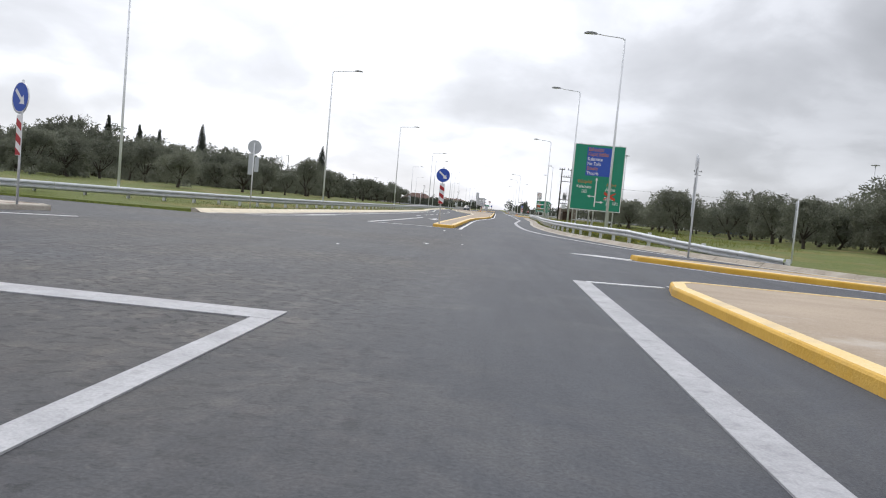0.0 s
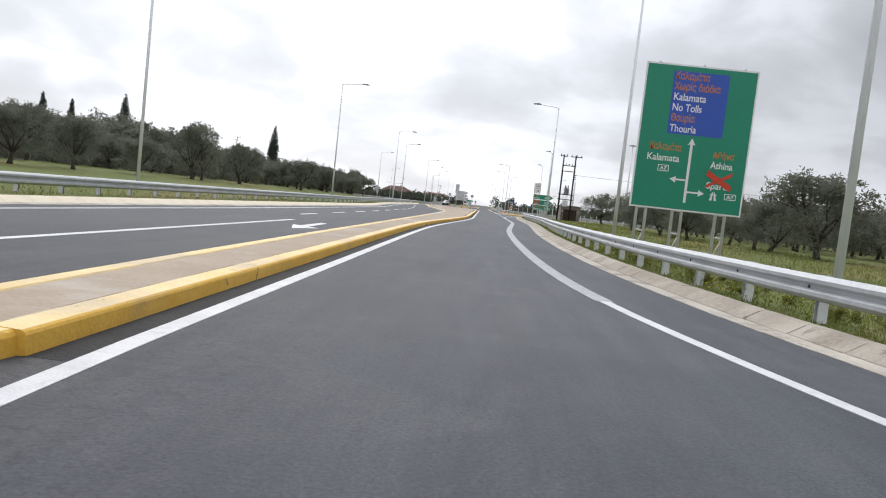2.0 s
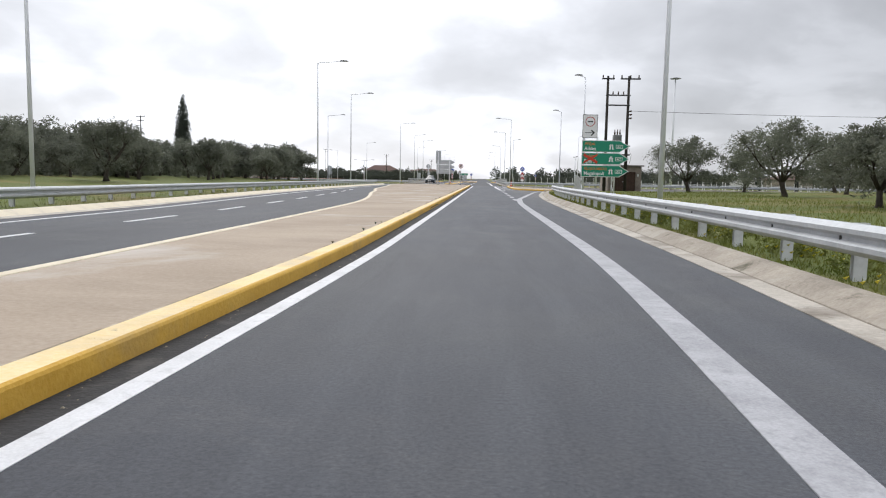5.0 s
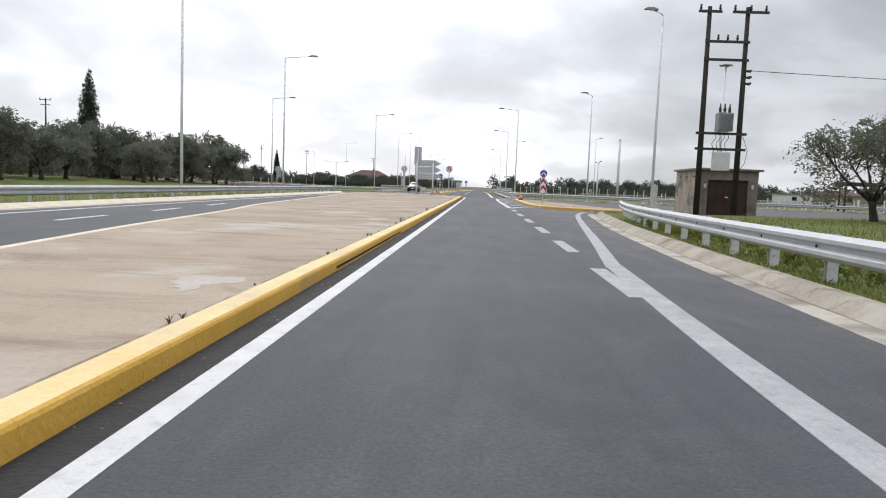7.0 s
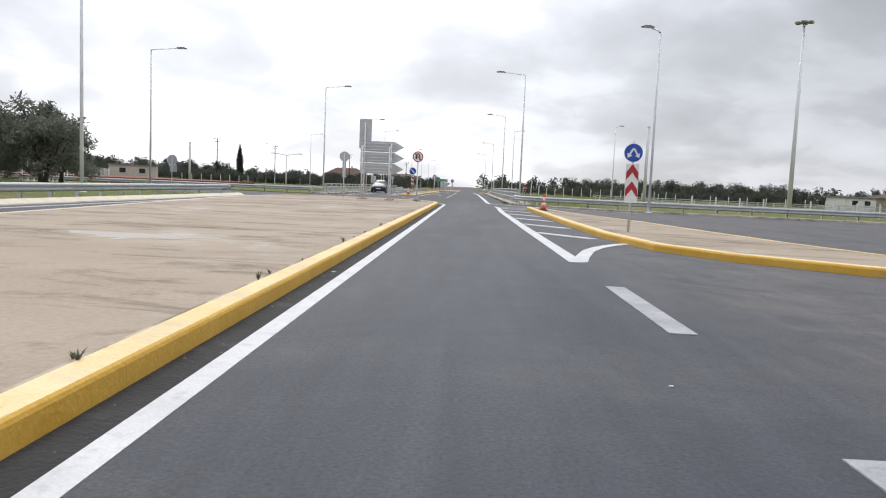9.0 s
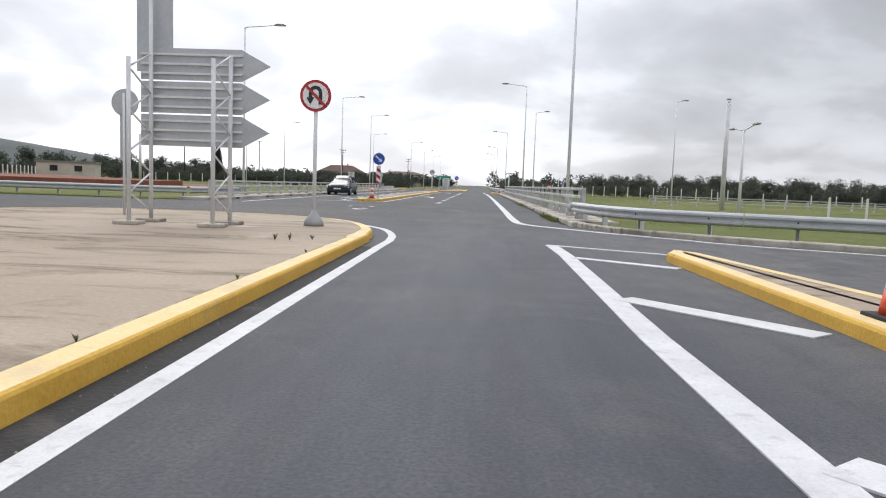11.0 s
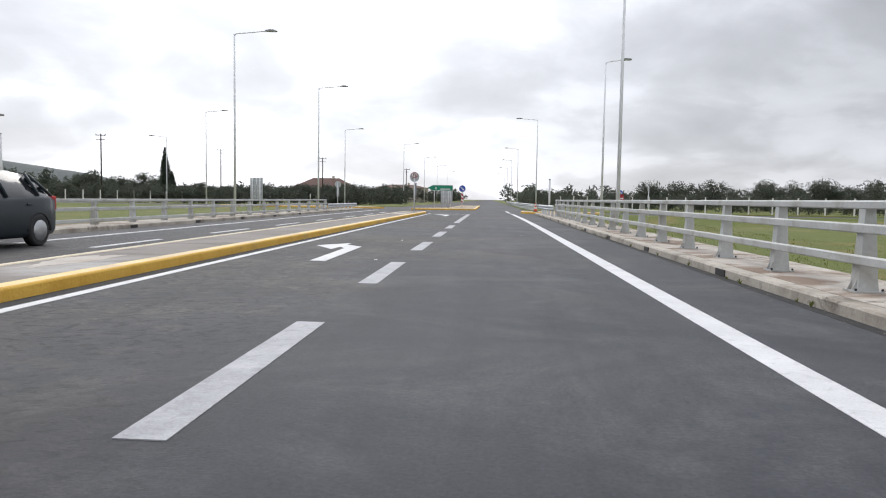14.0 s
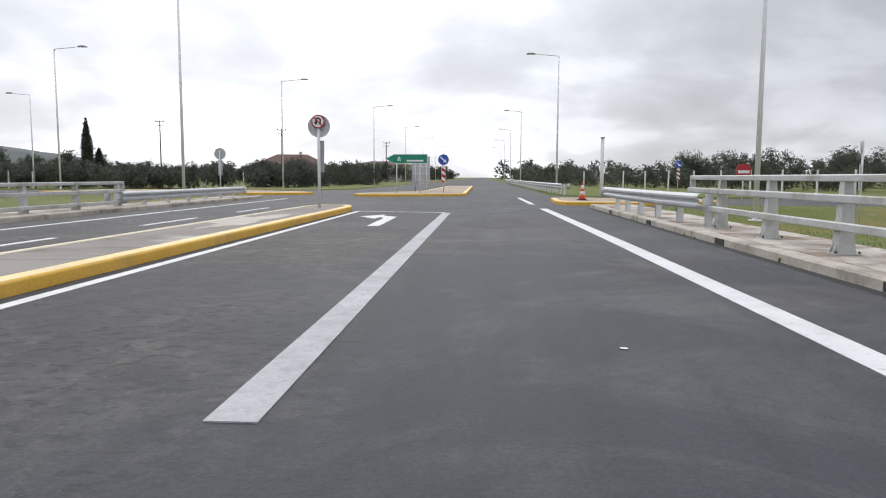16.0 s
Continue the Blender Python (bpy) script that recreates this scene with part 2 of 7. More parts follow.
def screed_material(name, a, b, pale, dark):
    """Hand-laid screed: broad tone changes, pale scoured patches, and dark worn streaks that run across it."""
    m = material(name, a, b, 0.35, 0.9, bump=0.45, fine=22, stain=pale, stain_scale=0.30, stain_at=(0.57, 0.68))
    tree = m.node_tree
    bsdf = tree.nodes["Principled BSDF"]
    base = bsdf.inputs["Base Color"].links[0].from_socket
    co = tree.nodes.new("ShaderNodeTexCoord").outputs["Object"]
    mp = tree.nodes.new("ShaderNodeMapping")
    mp.inputs["Scale"].default_value = (0.35, 1.0, 1.0)
    mp.inputs["Rotation"].default_value = (0, 0, 0.5)
    tree.links.new(co, mp.inputs[0])
    streak = noise_node(tree, mp.outputs[0], 1.1, 8.0, 0.72, 0.8)
    along = tree.nodes.new("ShaderNodeSeparateXYZ")
    tree.links.new(co, along.inputs[0])
    older = ramp_node(tree, math_node(tree, "DIVIDE", along.outputs[1], 400.0), [(0.30, 0.2), (0.38, 1.0)])
    col = mix_node(tree, math_node(tree, "MULTIPLY", older, ramp_node(tree, streak, [(0.50, 0.0), (0.66, 0.95)])), base, dark)
    tree.links.new(col, bsdf.inputs["Base Color"])
    return m


DIRT = material("road_dirt", (0.018, 0.0175, 0.018), (0.034, 0.033, 0.033), 3.0, 0.95, bump=0.5, fine=30, stain=(0.075, 0.070, 0.063), stain_scale=1.5, stain_at=(0.60, 0.74))
JOINT = material("joint_dirt", (0.16, 0.125, 0.085), (0.34, 0.28, 0.20), 2.0, 0.95, bump=0.4, fine=20, stain=(0.48, 0.40, 0.31), stain_scale=1.4, stain_at=(0.48, 0.58))
GRIT = material("grit", (0.10, 0.09, 0.075), (0.42, 0.37, 0.27), 9.0, 0.95, fine=30, per_island=0.8)
BEIGE = screed_material("beige_screed", (0.315, 0.248, 0.182), (0.430, 0.350, 0.268), (0.48, 0.43, 0.38), (0.130, 0.096, 0.064))
PALE_PATCH = material("pale_patch", (0.38, 0.34, 0.295), (0.52, 0.48, 0.435), 1.2, 0.9, bump=0.3, fine=26, stain=(0.40, 0.34, 0.28), stain_scale=1.0, stain_at=(0.52, 0.7))
GREY_TOP = screed_material("grey_screed", (0.20, 0.178, 0.160), (0.27, 0.245, 0.222), (0.40, 0.38, 0.36), (0.14, 0.125, 0.11))
CONCRETE = material("kerb_concrete", (0.36, 0.325, 0.275), (0.54, 0.495, 0.43), 1.2, 0.9, bump=0.5, fine=24, stain=(0.17, 0.14, 0.108), stain_scale=0.8, stain_at=(0.48, 0.70), per_object=0.07, placed=True, chips=((0.10, 0.085, 0.065), 2.2, 0.60, 0.70))
DIRTY = material("dirty_kerb_concrete", (0.27, 0.233, 0.188), (0.43, 0.378, 0.310), 1.4, 0.92, bump=0.5, fine=22, stain=(0.45, 0.41, 0.35), stain_scale=0.7, stain_at=(0.52, 0.66), placed=True, chips=((0.09, 0.085, 0.05), 1.8, 0.58, 0.70))
CREAM = material("cream_kerb_paint", (0.60, 0.52, 0.38), (0.74, 0.67, 0.52), 1.5, 0.8, bump=0.3, fine=26, stain=(0.42, 0.37, 0.30), stain_scale=1.2, stain_at=(0.52, 0.7))
PAVE = material("walkway_concrete", (0.38, 0.345, 0.305), (0.56, 0.515, 0.455), 0.8, 0.9, bump=0.4, fine=24, stain=(0.22, 0.158, 0.115), stain_scale=1.0, stain_at=(0.45, 0.60), chips=((0.13, 0.105, 0.08), 1.6, 0.60, 0.70))
GALV = material("galvanised_steel", (0.42, 0.435, 0.45), (0.54, 0.555, 0.57), 3.0, 0.55, 0.45, bump=0.05, fine=18, rough_b=0.75)
GALV_DULL = material("dull_galvanised_steel", (0.58, 0.59, 0.60), (0.71, 0.72, 0.73), 2.0, 0.65, 0.05, bump=0.05, fine=20)
POLE = material("lamp_pole_steel", (0.70, 0.715, 0.74), (0.80, 0.815, 0.835), 1.5, 0.55, 0.05, fine=14, stretch=(1, 1, 0.2))
HEAD = material("lamp_head_grey", (0.27, 0.275, 0.28), (0.36, 0.365, 0.37), 4.0, 0.5, 0.1)
GLASS = material("lamp_glass", (0.5, 0.5, 0.5), (0.6, 0.6, 0.6), 4.0, 0.15)
PARAPET = material("parapet_grey_paint", (0.42, 0.43, 0.42), (0.53, 0.54, 0.53), 1.5, 0.65, 0.1, bump=0.1, fine=20, stain=(0.31, 0.29, 0.25), stain_scale=1.6, stain_at=(0.50, 0.72), placed=True)
SIGN_GREEN = material("sign_green", (0.005, 0.215, 0.125), (0.008, 0.245, 0.145), 0.6, 0.45, fine=8)
SIGN_BLUE = material("sign_blue", (0.022, 0.075, 0.40), (0.03, 0.092, 0.46), 0.8, 0.45, fine=8)
SIGN_WHITE = material("sign_white", (0.72, 0.72, 0.72), (0.80, 0.80, 0.80), 0.9, 0.5, fine=10)
SIGN_ORANGE = material("faded_orange_film", (0.50, 0.16, 0.03), (0.56, 0.23, 0.06), 3.0, 0.6, fine=30)
SIGN_RED = material("sign_red", (0.36, 0.02, 0.025), (0.44, 0.03, 0.035), 1.0, 0.45, fine=10)
TAPE_RED = material("red_spray", (0.50, 0.03, 0.015), (0.62, 0.07, 0.03), 6.0, 0.6, fine=30)
SIGN_BLACK = material("sign_black", (0.015, 0.015, 0.017), (0.03, 0.03, 0.03), 2.0, 0.5)
SIGN_BACK = material("sign_back_aluminium", (0.42, 0.44, 0.46), (0.52, 0.54, 0.56), 1.4, 0.5, 0.5, fine=12)
TIMBER = material("creosoted_pole", (0.020, 0.017, 0.014), (0.045, 0.038, 0.03), 6.0, 0.9, bump=0.4, fine=40, stretch=(1, 1, 0.1))
IRON = material("dark_iron", (0.03, 0.03, 0.032), (0.06, 0.058, 0.055), 5.0, 0.6, 0.4)
CERAMIC = material("insulator_brown", (0.04, 0.022, 0.015), (0.06, 0.035, 0.025), 5.0, 0.25)
TANK = material("transformer_grey", (0.22, 0.23, 0.235), (0.30, 0.31, 0.31), 3.0, 0.55, 0.2, stain=(0.15, 0.10, 0.07), stain_scale=2.0, stain_at=(0.58, 0.75))
WHITEBOX = material("white_meter_box", (0.55, 0.56, 0.56), (0.66, 0.67, 0.67), 3.0, 0.5)
STONE = material("old_render", (0.28, 0.24, 0.19), (0.42, 0.37, 0.30), 1.6, 0.92, bump=0.5, fine=14, stain=(0.10, 0.085, 0.07), stain_scale=0.9, stain_at=(0.5, 0.72))
HUT_FRONT = material("stained_brown_render", (0.170, 0.143, 0.118), (0.280, 0.240, 0.200), 1.4, 0.92, bump=0.5, fine=16, stain=(0.055, 0.042, 0.034), stain_scale=0.9, stain_at=(0.50, 0.70))
SHEET = material("zinc_sheet", (0.42, 0.43, 0.43), (0.56, 0.57, 0.56), 2.0, 0.55, 0.2, stain=(0.30, 0.25, 0.20), stain_scale=2.0, stain_at=(0.55, 0.75))
RUST = material("rusty_sheet", (0.045, 0.028, 0.02), (0.085, 0.05, 0.034), 2.0, 0.85, 0.2, bump=0.3, fine=20)
SLAB = material("roof_slab", (0.16, 0.15, 0.14), (0.24, 0.225, 0.21), 2.0, 0.9, bump=0.3)
BARK = material("olive_bark", (0.035, 0.029, 0.023), (0.085, 0.07, 0.055), 5.0, 0.95, bump=0.8, fine=22, stretch=(1, 1, 0.3))
OLIVE = leaf_material("olive_leaves", (0.118, 0.130, 0.095), (0.215, 0.226, 0.170), 0.50)
OLIVE_B = leaf_material("dark_leaves", (0.103, 0.115, 0.086), (0.196, 0.206, 0.157), 0.48)
CYPRESS = leaf_material("cypress_leaves", (0.030, 0.040, 0.030), (0.065, 0.078, 0.055), 0.35)
FARWOOD = leaf_material("far_leaves", (0.058, 0.069, 0.053), (0.108, 0.120, 0.090), 0.45)
GRASS = leaf_material("grass_blades", (0.095, 0.124, 0.020), (0.205, 0.208, 0.054), 0.45)
WEED = material("dry_weed", (0.10, 0.075, 0.04), (0.20, 0.16, 0.09), 3.0, 0.8)
FLOWER = material("yellow_petals", (0.62, 0.50, 0.02), (0.70, 0.60, 0.04), 3.0, 0.6)
RUBBER = material("rubber", (0.015, 0.015, 0.015), (0.03, 0.03, 0.03), 6.0, 0.8)
CONE_RED = material("cone_red", (0.62, 0.06, 0.02), (0.72, 0.10, 0.04), 2.0, 0.55)
CONE_WHITE = material("cone_white", (0.70, 0.69, 0.67), (0.80, 0.79, 0.77), 2.0, 0.5)
CAR_PAINT = material("car_paint_slate", (0.022, 0.030, 0.036), (0.030, 0.038, 0.044), 1.0, 0.32, 0.0)
CAR_PAINT.node_tree.nodes["Principled BSDF"].inputs["Specular IOR Level"].default_value = 0.28
CAR_GLASS = material("car_glass", (0.012, 0.014, 0.016), (0.018, 0.02, 0.022), 1.0, 0.10)
CAR_GLASS.node_tree.nodes["Principled BSDF"].inputs["Specular IOR Level"].default_value = 0.22
LIGHT_GLASS = material("headlight_glass", (0.55, 0.56, 0.58), (0.70, 0.71, 0.72), 3.0, 0.12)
ALLOY = material("alloy_rim", (0.40, 0.41, 0.42), (0.5, 0.51, 0.52), 3.0, 0.35, 0.8)
RED_EARTH = material("red_earth", (0.16, 0.055, 0.03), (0.24, 0.10, 0.06), 0.5, 0.95, bump=0.4, fine=8)
ROOF_TILE = material("clay_roof", (0.085, 0.046, 0.036), (0.13, 0.072, 0.056), 1.5, 0.85, bump=0.4, fine=12)
WALL_PLASTER = material("pale_plaster", (0.42, 0.37, 0.31), (0.55, 0.50, 0.44), 0.7, 0.9, fine=8)
WALL_WHITE = material("white_plaster", (0.62, 0.61, 0.59), (0.74, 0.73, 0.71), 0.7, 0.9, fine=8)
WINDOW_DARK = material("dark_window", (0.02, 0.024, 0.028), (0.035, 0.04, 0.045), 1.0, 0.1)
BLUE_TARP = material("blue_sheet", (0.03, 0.07, 0.26), (0.05, 0.10, 0.34), 1.0, 0.5)
HILL = material("far_hill", (0.072, 0.086, 0.084), (0.115, 0.127, 0.122), 0.012, 0.95, fine=0.08)


def ground_material():
    """Spring grass with bare, dry and flowered patches."""
    m = bpy.data.materials.new("verge_grass")
    m.use_nodes = True
    tree = m.node_tree
    bsdf = tree.nodes["Principled BSDF"]
    co = tree.nodes.new("ShaderNodeTexCoord").outputs["Object"]
    n1, n2, n3 = noise_node(tree, co, 0.15, 6.0, 0.62), noise_node(tree, co, 1.3, 6.0, 0.65), noise_node(tree, co, 14.0, 3.0, 0.7)
    green = mix_node(tree, ramp_node(tree, n3, [(0.3, 0.0), (0.7, 1.0)]), (0.062, 0.088, 0.012), (0.142, 0.164, 0.027))
    dry = mix_node(tree, ramp_node(tree, n3, [(0.3, 0.0), (0.7, 1.0)]), (0.150, 0.112, 0.030), (0.26, 0.195, 0.065))
    col = mix_node(tree, ramp_node(tree, n1, [(0.51, 0.0), (0.64, 0.8)]), green, dry)
    col = mix_node(tree, ramp_node(tree, n2, [(0.60, 0.0), (0.70, 0.7)]), col, (0.21, 0.17, 0.12))
    tree.links.new(col, bsdf.inputs["Base Color"])
    bsdf.inputs["Roughness"].default_value = 0.95
    bn = tree.nodes.new("ShaderNodeBump")
    bn.inputs["Strength"].default_value, bn.inputs["Distance"].default_value = 0.8, 0.06
    tree.links.new(n3, bn.inputs["Height"])
    tree.links.new(bn.outputs[0], bsdf.inputs["Normal"])
    return m


VERGE = ground_material()

# ---------------------------------------------------------------- building blocks
def finish(name, bm, mat, smooth=False):
    bmesh.ops.recalc_face_normals(bm, faces=bm.faces)
    me = bpy.data.meshes.new(name)
    bm.to_mesh(me)
    bm.free()
    for m in (mat if isinstance(mat, (list, tuple)) else [mat]):
        me.materials.append(m)
    if smooth:
        me.shade_smooth()
    return me


def part(name, bm, mat, parent, label="", smooth=False):
    me = bm if isinstance(bm, bpy.types.Mesh) else finish(name, bm, mat, smooth)
    ob = new(name, me)
    ob.parent = parent
    return tagged(ob, label) if label else ob


def thing(name, at, label, category, group="", turn=0.0):
    ob = new(name)
    ob.empty_display_size = 0.2
    ob.matrix_basis = pose(*at, 0, 0, turn)
    return tagged(ob, label, category, group)


def setting(name, bm, mat, label, smooth=False, category=""):
    return tagged(new(name, finish(name, bm, mat, smooth)), label, category, kind="structure")


def box(bm, x0, x1, y0, y1, z0, z1, bevel=0.0, mat=0):
    vs = [bm.verts.new((x, y, z)) for z in (z0, z1) for x, y in ((x0, y0), (x1, y0), (x1, y1), (x0, y1))]
    fs = [bm.faces.new([vs[i] for i in f]) for f in ((3, 2, 1, 0), (4, 5, 6, 7), (0, 1, 5, 4), (1, 2, 6, 5), (2, 3, 7, 6), (3, 0, 4, 7))]
    for f in fs:
        f.material_index = mat
    if bevel:
        bmesh.ops.bevel(bm, geom=list({e for f in fs for e in f.edges}), offset=bevel, segments=2, profile=0.6, affect="EDGES", material=mat)
    return bm


def ring(bm, c, ax, r, n):
    ax = Vector(ax).normalized()
    u = ax.orthogonal().normalized()
    w = ax.cross(u)
    return [bm.verts.new(Vector(c) + (u * math.cos(2 * math.pi * i / n) + w * math.sin(2 * math.pi * i / n)) * r) for i in range(n)]


def tube(bm, pts, radii, n=10, caps=True, mat=0):
    pts = [Vector(p) for p in pts]
    if isinstance(radii, (int, float)):
        radii = [radii] * len(pts)
    d0 = (pts[1] - pts[0]).normalized()
    u = d0.orthogonal().normalized()
    rings = []
    for i, (p, r) in enumerate(zip(pts, radii)):
        d = (pts[min(i + 1, len(pts) - 1)] - pts[max(i - 1, 0)]).normalized()
        u = (u - d * u.dot(d)).normalized()
        w = d.cross(u)
        rings.append([bm.verts.new(p + (u * math.cos(2 * math.pi * k / n) + w * math.sin(2 * math.pi * k / n)) * r) for k in range(n)])
    for a, b in zip(rings, rings[1:]):
        for k in range(n):
            f = bm.faces.new((a[k], a[(k + 1) % n], b[(k + 1) % n], b[k]))
            f.material_index, f.smooth = mat, True
    if caps:
        bm.faces.new(rings[0][::-1]).material_index = mat
        bm.faces.new(rings[-1]).material_index = mat
    return bm


def prism(bm, poly, z0, z1, mat=0, top_mat=None):
    """A flat polygon in plan, raised from z0 to z1."""
    low = [bm.verts.new((x, y, z0)) for x, y in poly]
    high = [bm.verts.new((x, y, z1)) for x, y in poly]
    f = bm.faces.new(high)
    f.material_index = mat if top_mat is None else top_mat
    bm.faces.new(low[::-1]).material_index = mat
    for i in range(len(poly)):
        j = (i + 1) % len(poly)
        bm.faces.new((low[i], low[j], high[j], high[i])).material_index = mat
    return bm


def plate(bm, poly, y, thick, mat=0):
    """An upright plate: a polygon in x and z, its face at y towards -y."""
    a = [bm.verts.new((x, y, z)) for x, z in poly]
    b = [bm.verts.new((x, y + thick, z)) for x, z in poly]
    bm.faces.new(a).material_index = mat
    bm.faces.new(b[::-1]).material_index = mat
    for i in range(len(poly)):
        j = (i + 1) % len(poly)
        bm.faces.new((a[j], a[i], b[i], b[j])).material_index = mat
    return bm


def disc(r, n=40, cx=0.0, cz=0.0):
    return [(cx + r * math.cos(2 * math.pi * i / n), cz + r * math.sin(2 * math.pi * i / n)) for i in range(n)]


def at_y(line, y):
    """x of a polyline of (x, y), rising in y, at y."""
    return float(np.interp(y, [p[1] for p in line], [p[0] for p in line]))


def smooth_line(pts, step=1.0):
    """A soft curve through plan points, at even steps."""
    pts = [Vector(p) for p in pts]
    out = []
    for i in range(len(pts) - 1):
        p0, p1, p2, p3 = pts[max(i - 1, 0)], pts[i], pts[i + 1], pts[min(i + 2, len(pts) - 1)]
        n = max(2, int((p2 - p1).length / step))
        for k in range(n):
            t = k / n
            out.append(0.5 * ((2 * p1) + (p2 - p0) * t + (2 * p0 - 5 * p1 + 4 * p2 - p3) * t * t + (3 * p1 - p0 - 3 * p2 + p3) * t ** 3))
    out.append(pts[-1])
    return out


def resample(line, step):
    """Even steps along a polyline: points and headings."""
    out, carry = [], 0.0
    for a, b in zip(line, line[1:]):
        d = (b - a)
        n = d.length
        s = carry
        while s < n:
            out.append((a + d * (s / n), d.normalized()))
            s += step
        carry = s - n
    return out


def sweep(bm, line, profile, closed=False, mats=None, z=0.0):
    """Draws a profile (side, height) along a plan line; side is to the right of the way."""
    rows = []
    for i, p in enumerate(line):
        d = (line[min(i + 1, len(line) - 1)] - line[max(i - 1, 0)]).normalized()
        side = Vector((d.y, -d.x))
        lift = z[i] if isinstance(z, list) else z
        rows.append([bm.verts.new((p.x + side.x * s, p.y + side.y * s, lift + h)) for s, h in profile])
    m = len(profile)
    for a, b in zip(rows, rows[1:]):
        for k in range(m if closed else m - 1):
            f = bm.faces.new((a[k], b[k], b[(k + 1) % m], a[(k + 1) % m]))
            if mats:
                f.material_index = mats[k]
    if closed:
        bm.faces.new(rows[0])
        bm.faces.new(rows[-1][::-1])
    return bm


def ribbon(bm, line, w0, w1=None, z=0.006):
    """A painted line: a thin slab that follows a plan line."""
    w1 = w0 if w1 is None else w1
    n = len(line) - 1
    rows = []
    for i, p in enumerate(line):
        d = (line[min(i + 1, n)] - line[max(i - 1, 0)]).normalized()
        s = Vector((d.y, -d.x)) * (w0 + (w1 - w0) * i / n) / 2
        rows.append([bm.verts.new((p.x - s.x, p.y - s.y, z)), bm.verts.new((p.x + s.x, p.y + s.y, z)),
                     bm.verts.new((p.x + s.x, p.y + s.y, 0.0005)), bm.verts.new((p.x - s.x, p.y - s.y, 0.0005))])
    for a, b in zip(rows, rows[1:]):
        for k in range(4):
            bm.faces.new((a[k], a[(k + 1) % 4], b[(k + 1) % 4], b[k]))
    bm.faces.new(rows[0])
    bm.faces.new(rows[-1][::-1])
    return bm


def letters(text, size, bold=0.0, align="LEFT"):
    """A mesh of writing in the built-in font, standing upright and facing -y."""
    cu = bpy.data.curves.new("writing", "FONT")
    cu.body, cu.size, cu.align_x, cu.extrude, cu.offset = text, size, align, 0.003, bold
    ob = bpy.data.objects.new("writing", cu)
    scene.collection.objects.link(ob)
    me = bpy.data.meshes.new_from_object(ob.evaluated_get(bpy.context.evaluated_depsgraph_get()))
    bpy.data.objects.remove(ob)
    me.transform(pose(0, 0, 0, 90, 0, 0))
    return me


def writing(parent, text, x, y, z, size, mat, label="", bold=0.004, width=None):
    me = letters(text, size, bold)
    if width:
        xs = [v.co.x for v in me.vertices] or [0, 1]
        me.transform(Matrix.Diagonal((width / max(max(xs), 0.01), 1, 1, 1)))
    me.materials.clear()
    me.materials.append(mat)
    ob = part("lettering", me, None, parent, label)
    ob.location = (x, y, z)
    return ob

# ---------------------------------------------------------------- plan lines (x, y)
V2 = lambda pts: [Vector(p) for p in pts]
KERB_R1 = smooth_line([(22, 37.5), (14.0, 41.8), (11.0, 45.0), (9.2, 48.2), (7.9, 51.8), (6.9, 55.6), (6.1, 60), (5.6, 64), (5.25, 70), (5.18, 78), (5.4, 88),
                       (5.85, 98), (6.25, 108), (6.35, 118), (6.5, 130), (6.75, 139), (7.25, 148), (7.9, 155), (8.3, 159.2), (8.65, 161.4), (9.1, 162.7), (9.9, 163.4)], 1.0)
KERB_L1 = smooth_line([(-7.9, 47.4), (-7.4, 53), (-7.1, 67), (-6.75, 84), (-6.75, 104), (-6.9, 118), (-7.9, 131), (-8.8, 145), (-9.3, 160), (-9.6, 175), (-9.8, 188), (-9.9, 198)], 1.0)
KERB_R3 = V2([(6.25, 204), (6.2, 215), (6.2, 230), (6.18, 250), (6.2, 279)])
KERB_L3 = V2([(-8.0, 214), (-8.0, 240), (-8.1, 262), (-8.2, 287.5)])
SPAN_L = [(-60, -60), (-60, 45.6), (-20, 46.0), (-8.2, 47.2), (-7.4, 53), (-7.1, 67), (-6.75, 84), (-6.75, 104), (-6.9, 118), (-7.9, 131), (-8.8, 145), (-9.3, 160),
          (-9.6, 175), (-9.8, 188), (-9.9, 198), (-12, 199.5), (-48, 202.5), (-48, 210.5), (-10, 213), (-8.0, 214), (-8.0, 240), (-8.1, 262), (-8.2, 288), (-16, 291), (-45, 295), (-45, 304), (-12, 307), (-8, 312), (-8, 700), (-8, 3000)]
SPAN_R = [(60, -60), (60, 26), (22, 37.5), (14.0, 41.8), (11.0, 45.0), (9.2, 48.2), (7.9, 51.8), (6.9, 55.6), (6.1, 60), (5.6, 64), (5.25, 70), (5.18, 78), (5.4, 88), (5.85, 98),
          (6.25, 108), (6.35, 118), (6.5, 130), (6.75, 139), (7.25, 148), (7.9, 155), (8.3, 159.2), (8.65, 161.4), (9.1, 162.7), (9.9, 163.4), (40, 164), (60, 165), (60, 193), (14, 196.3), (10.5, 197.8), (8.9, 198.9), (8.1, 199.65), (7.3, 200.55), (6.7, 201.75), (6.35, 203.4),
          (6.3, 205), (6.24, 230), (6.24, 276), (9, 280), (45, 283), (45, 289), (9, 292), (6.3, 296), (6.3, 700), (6.3, 3000)]


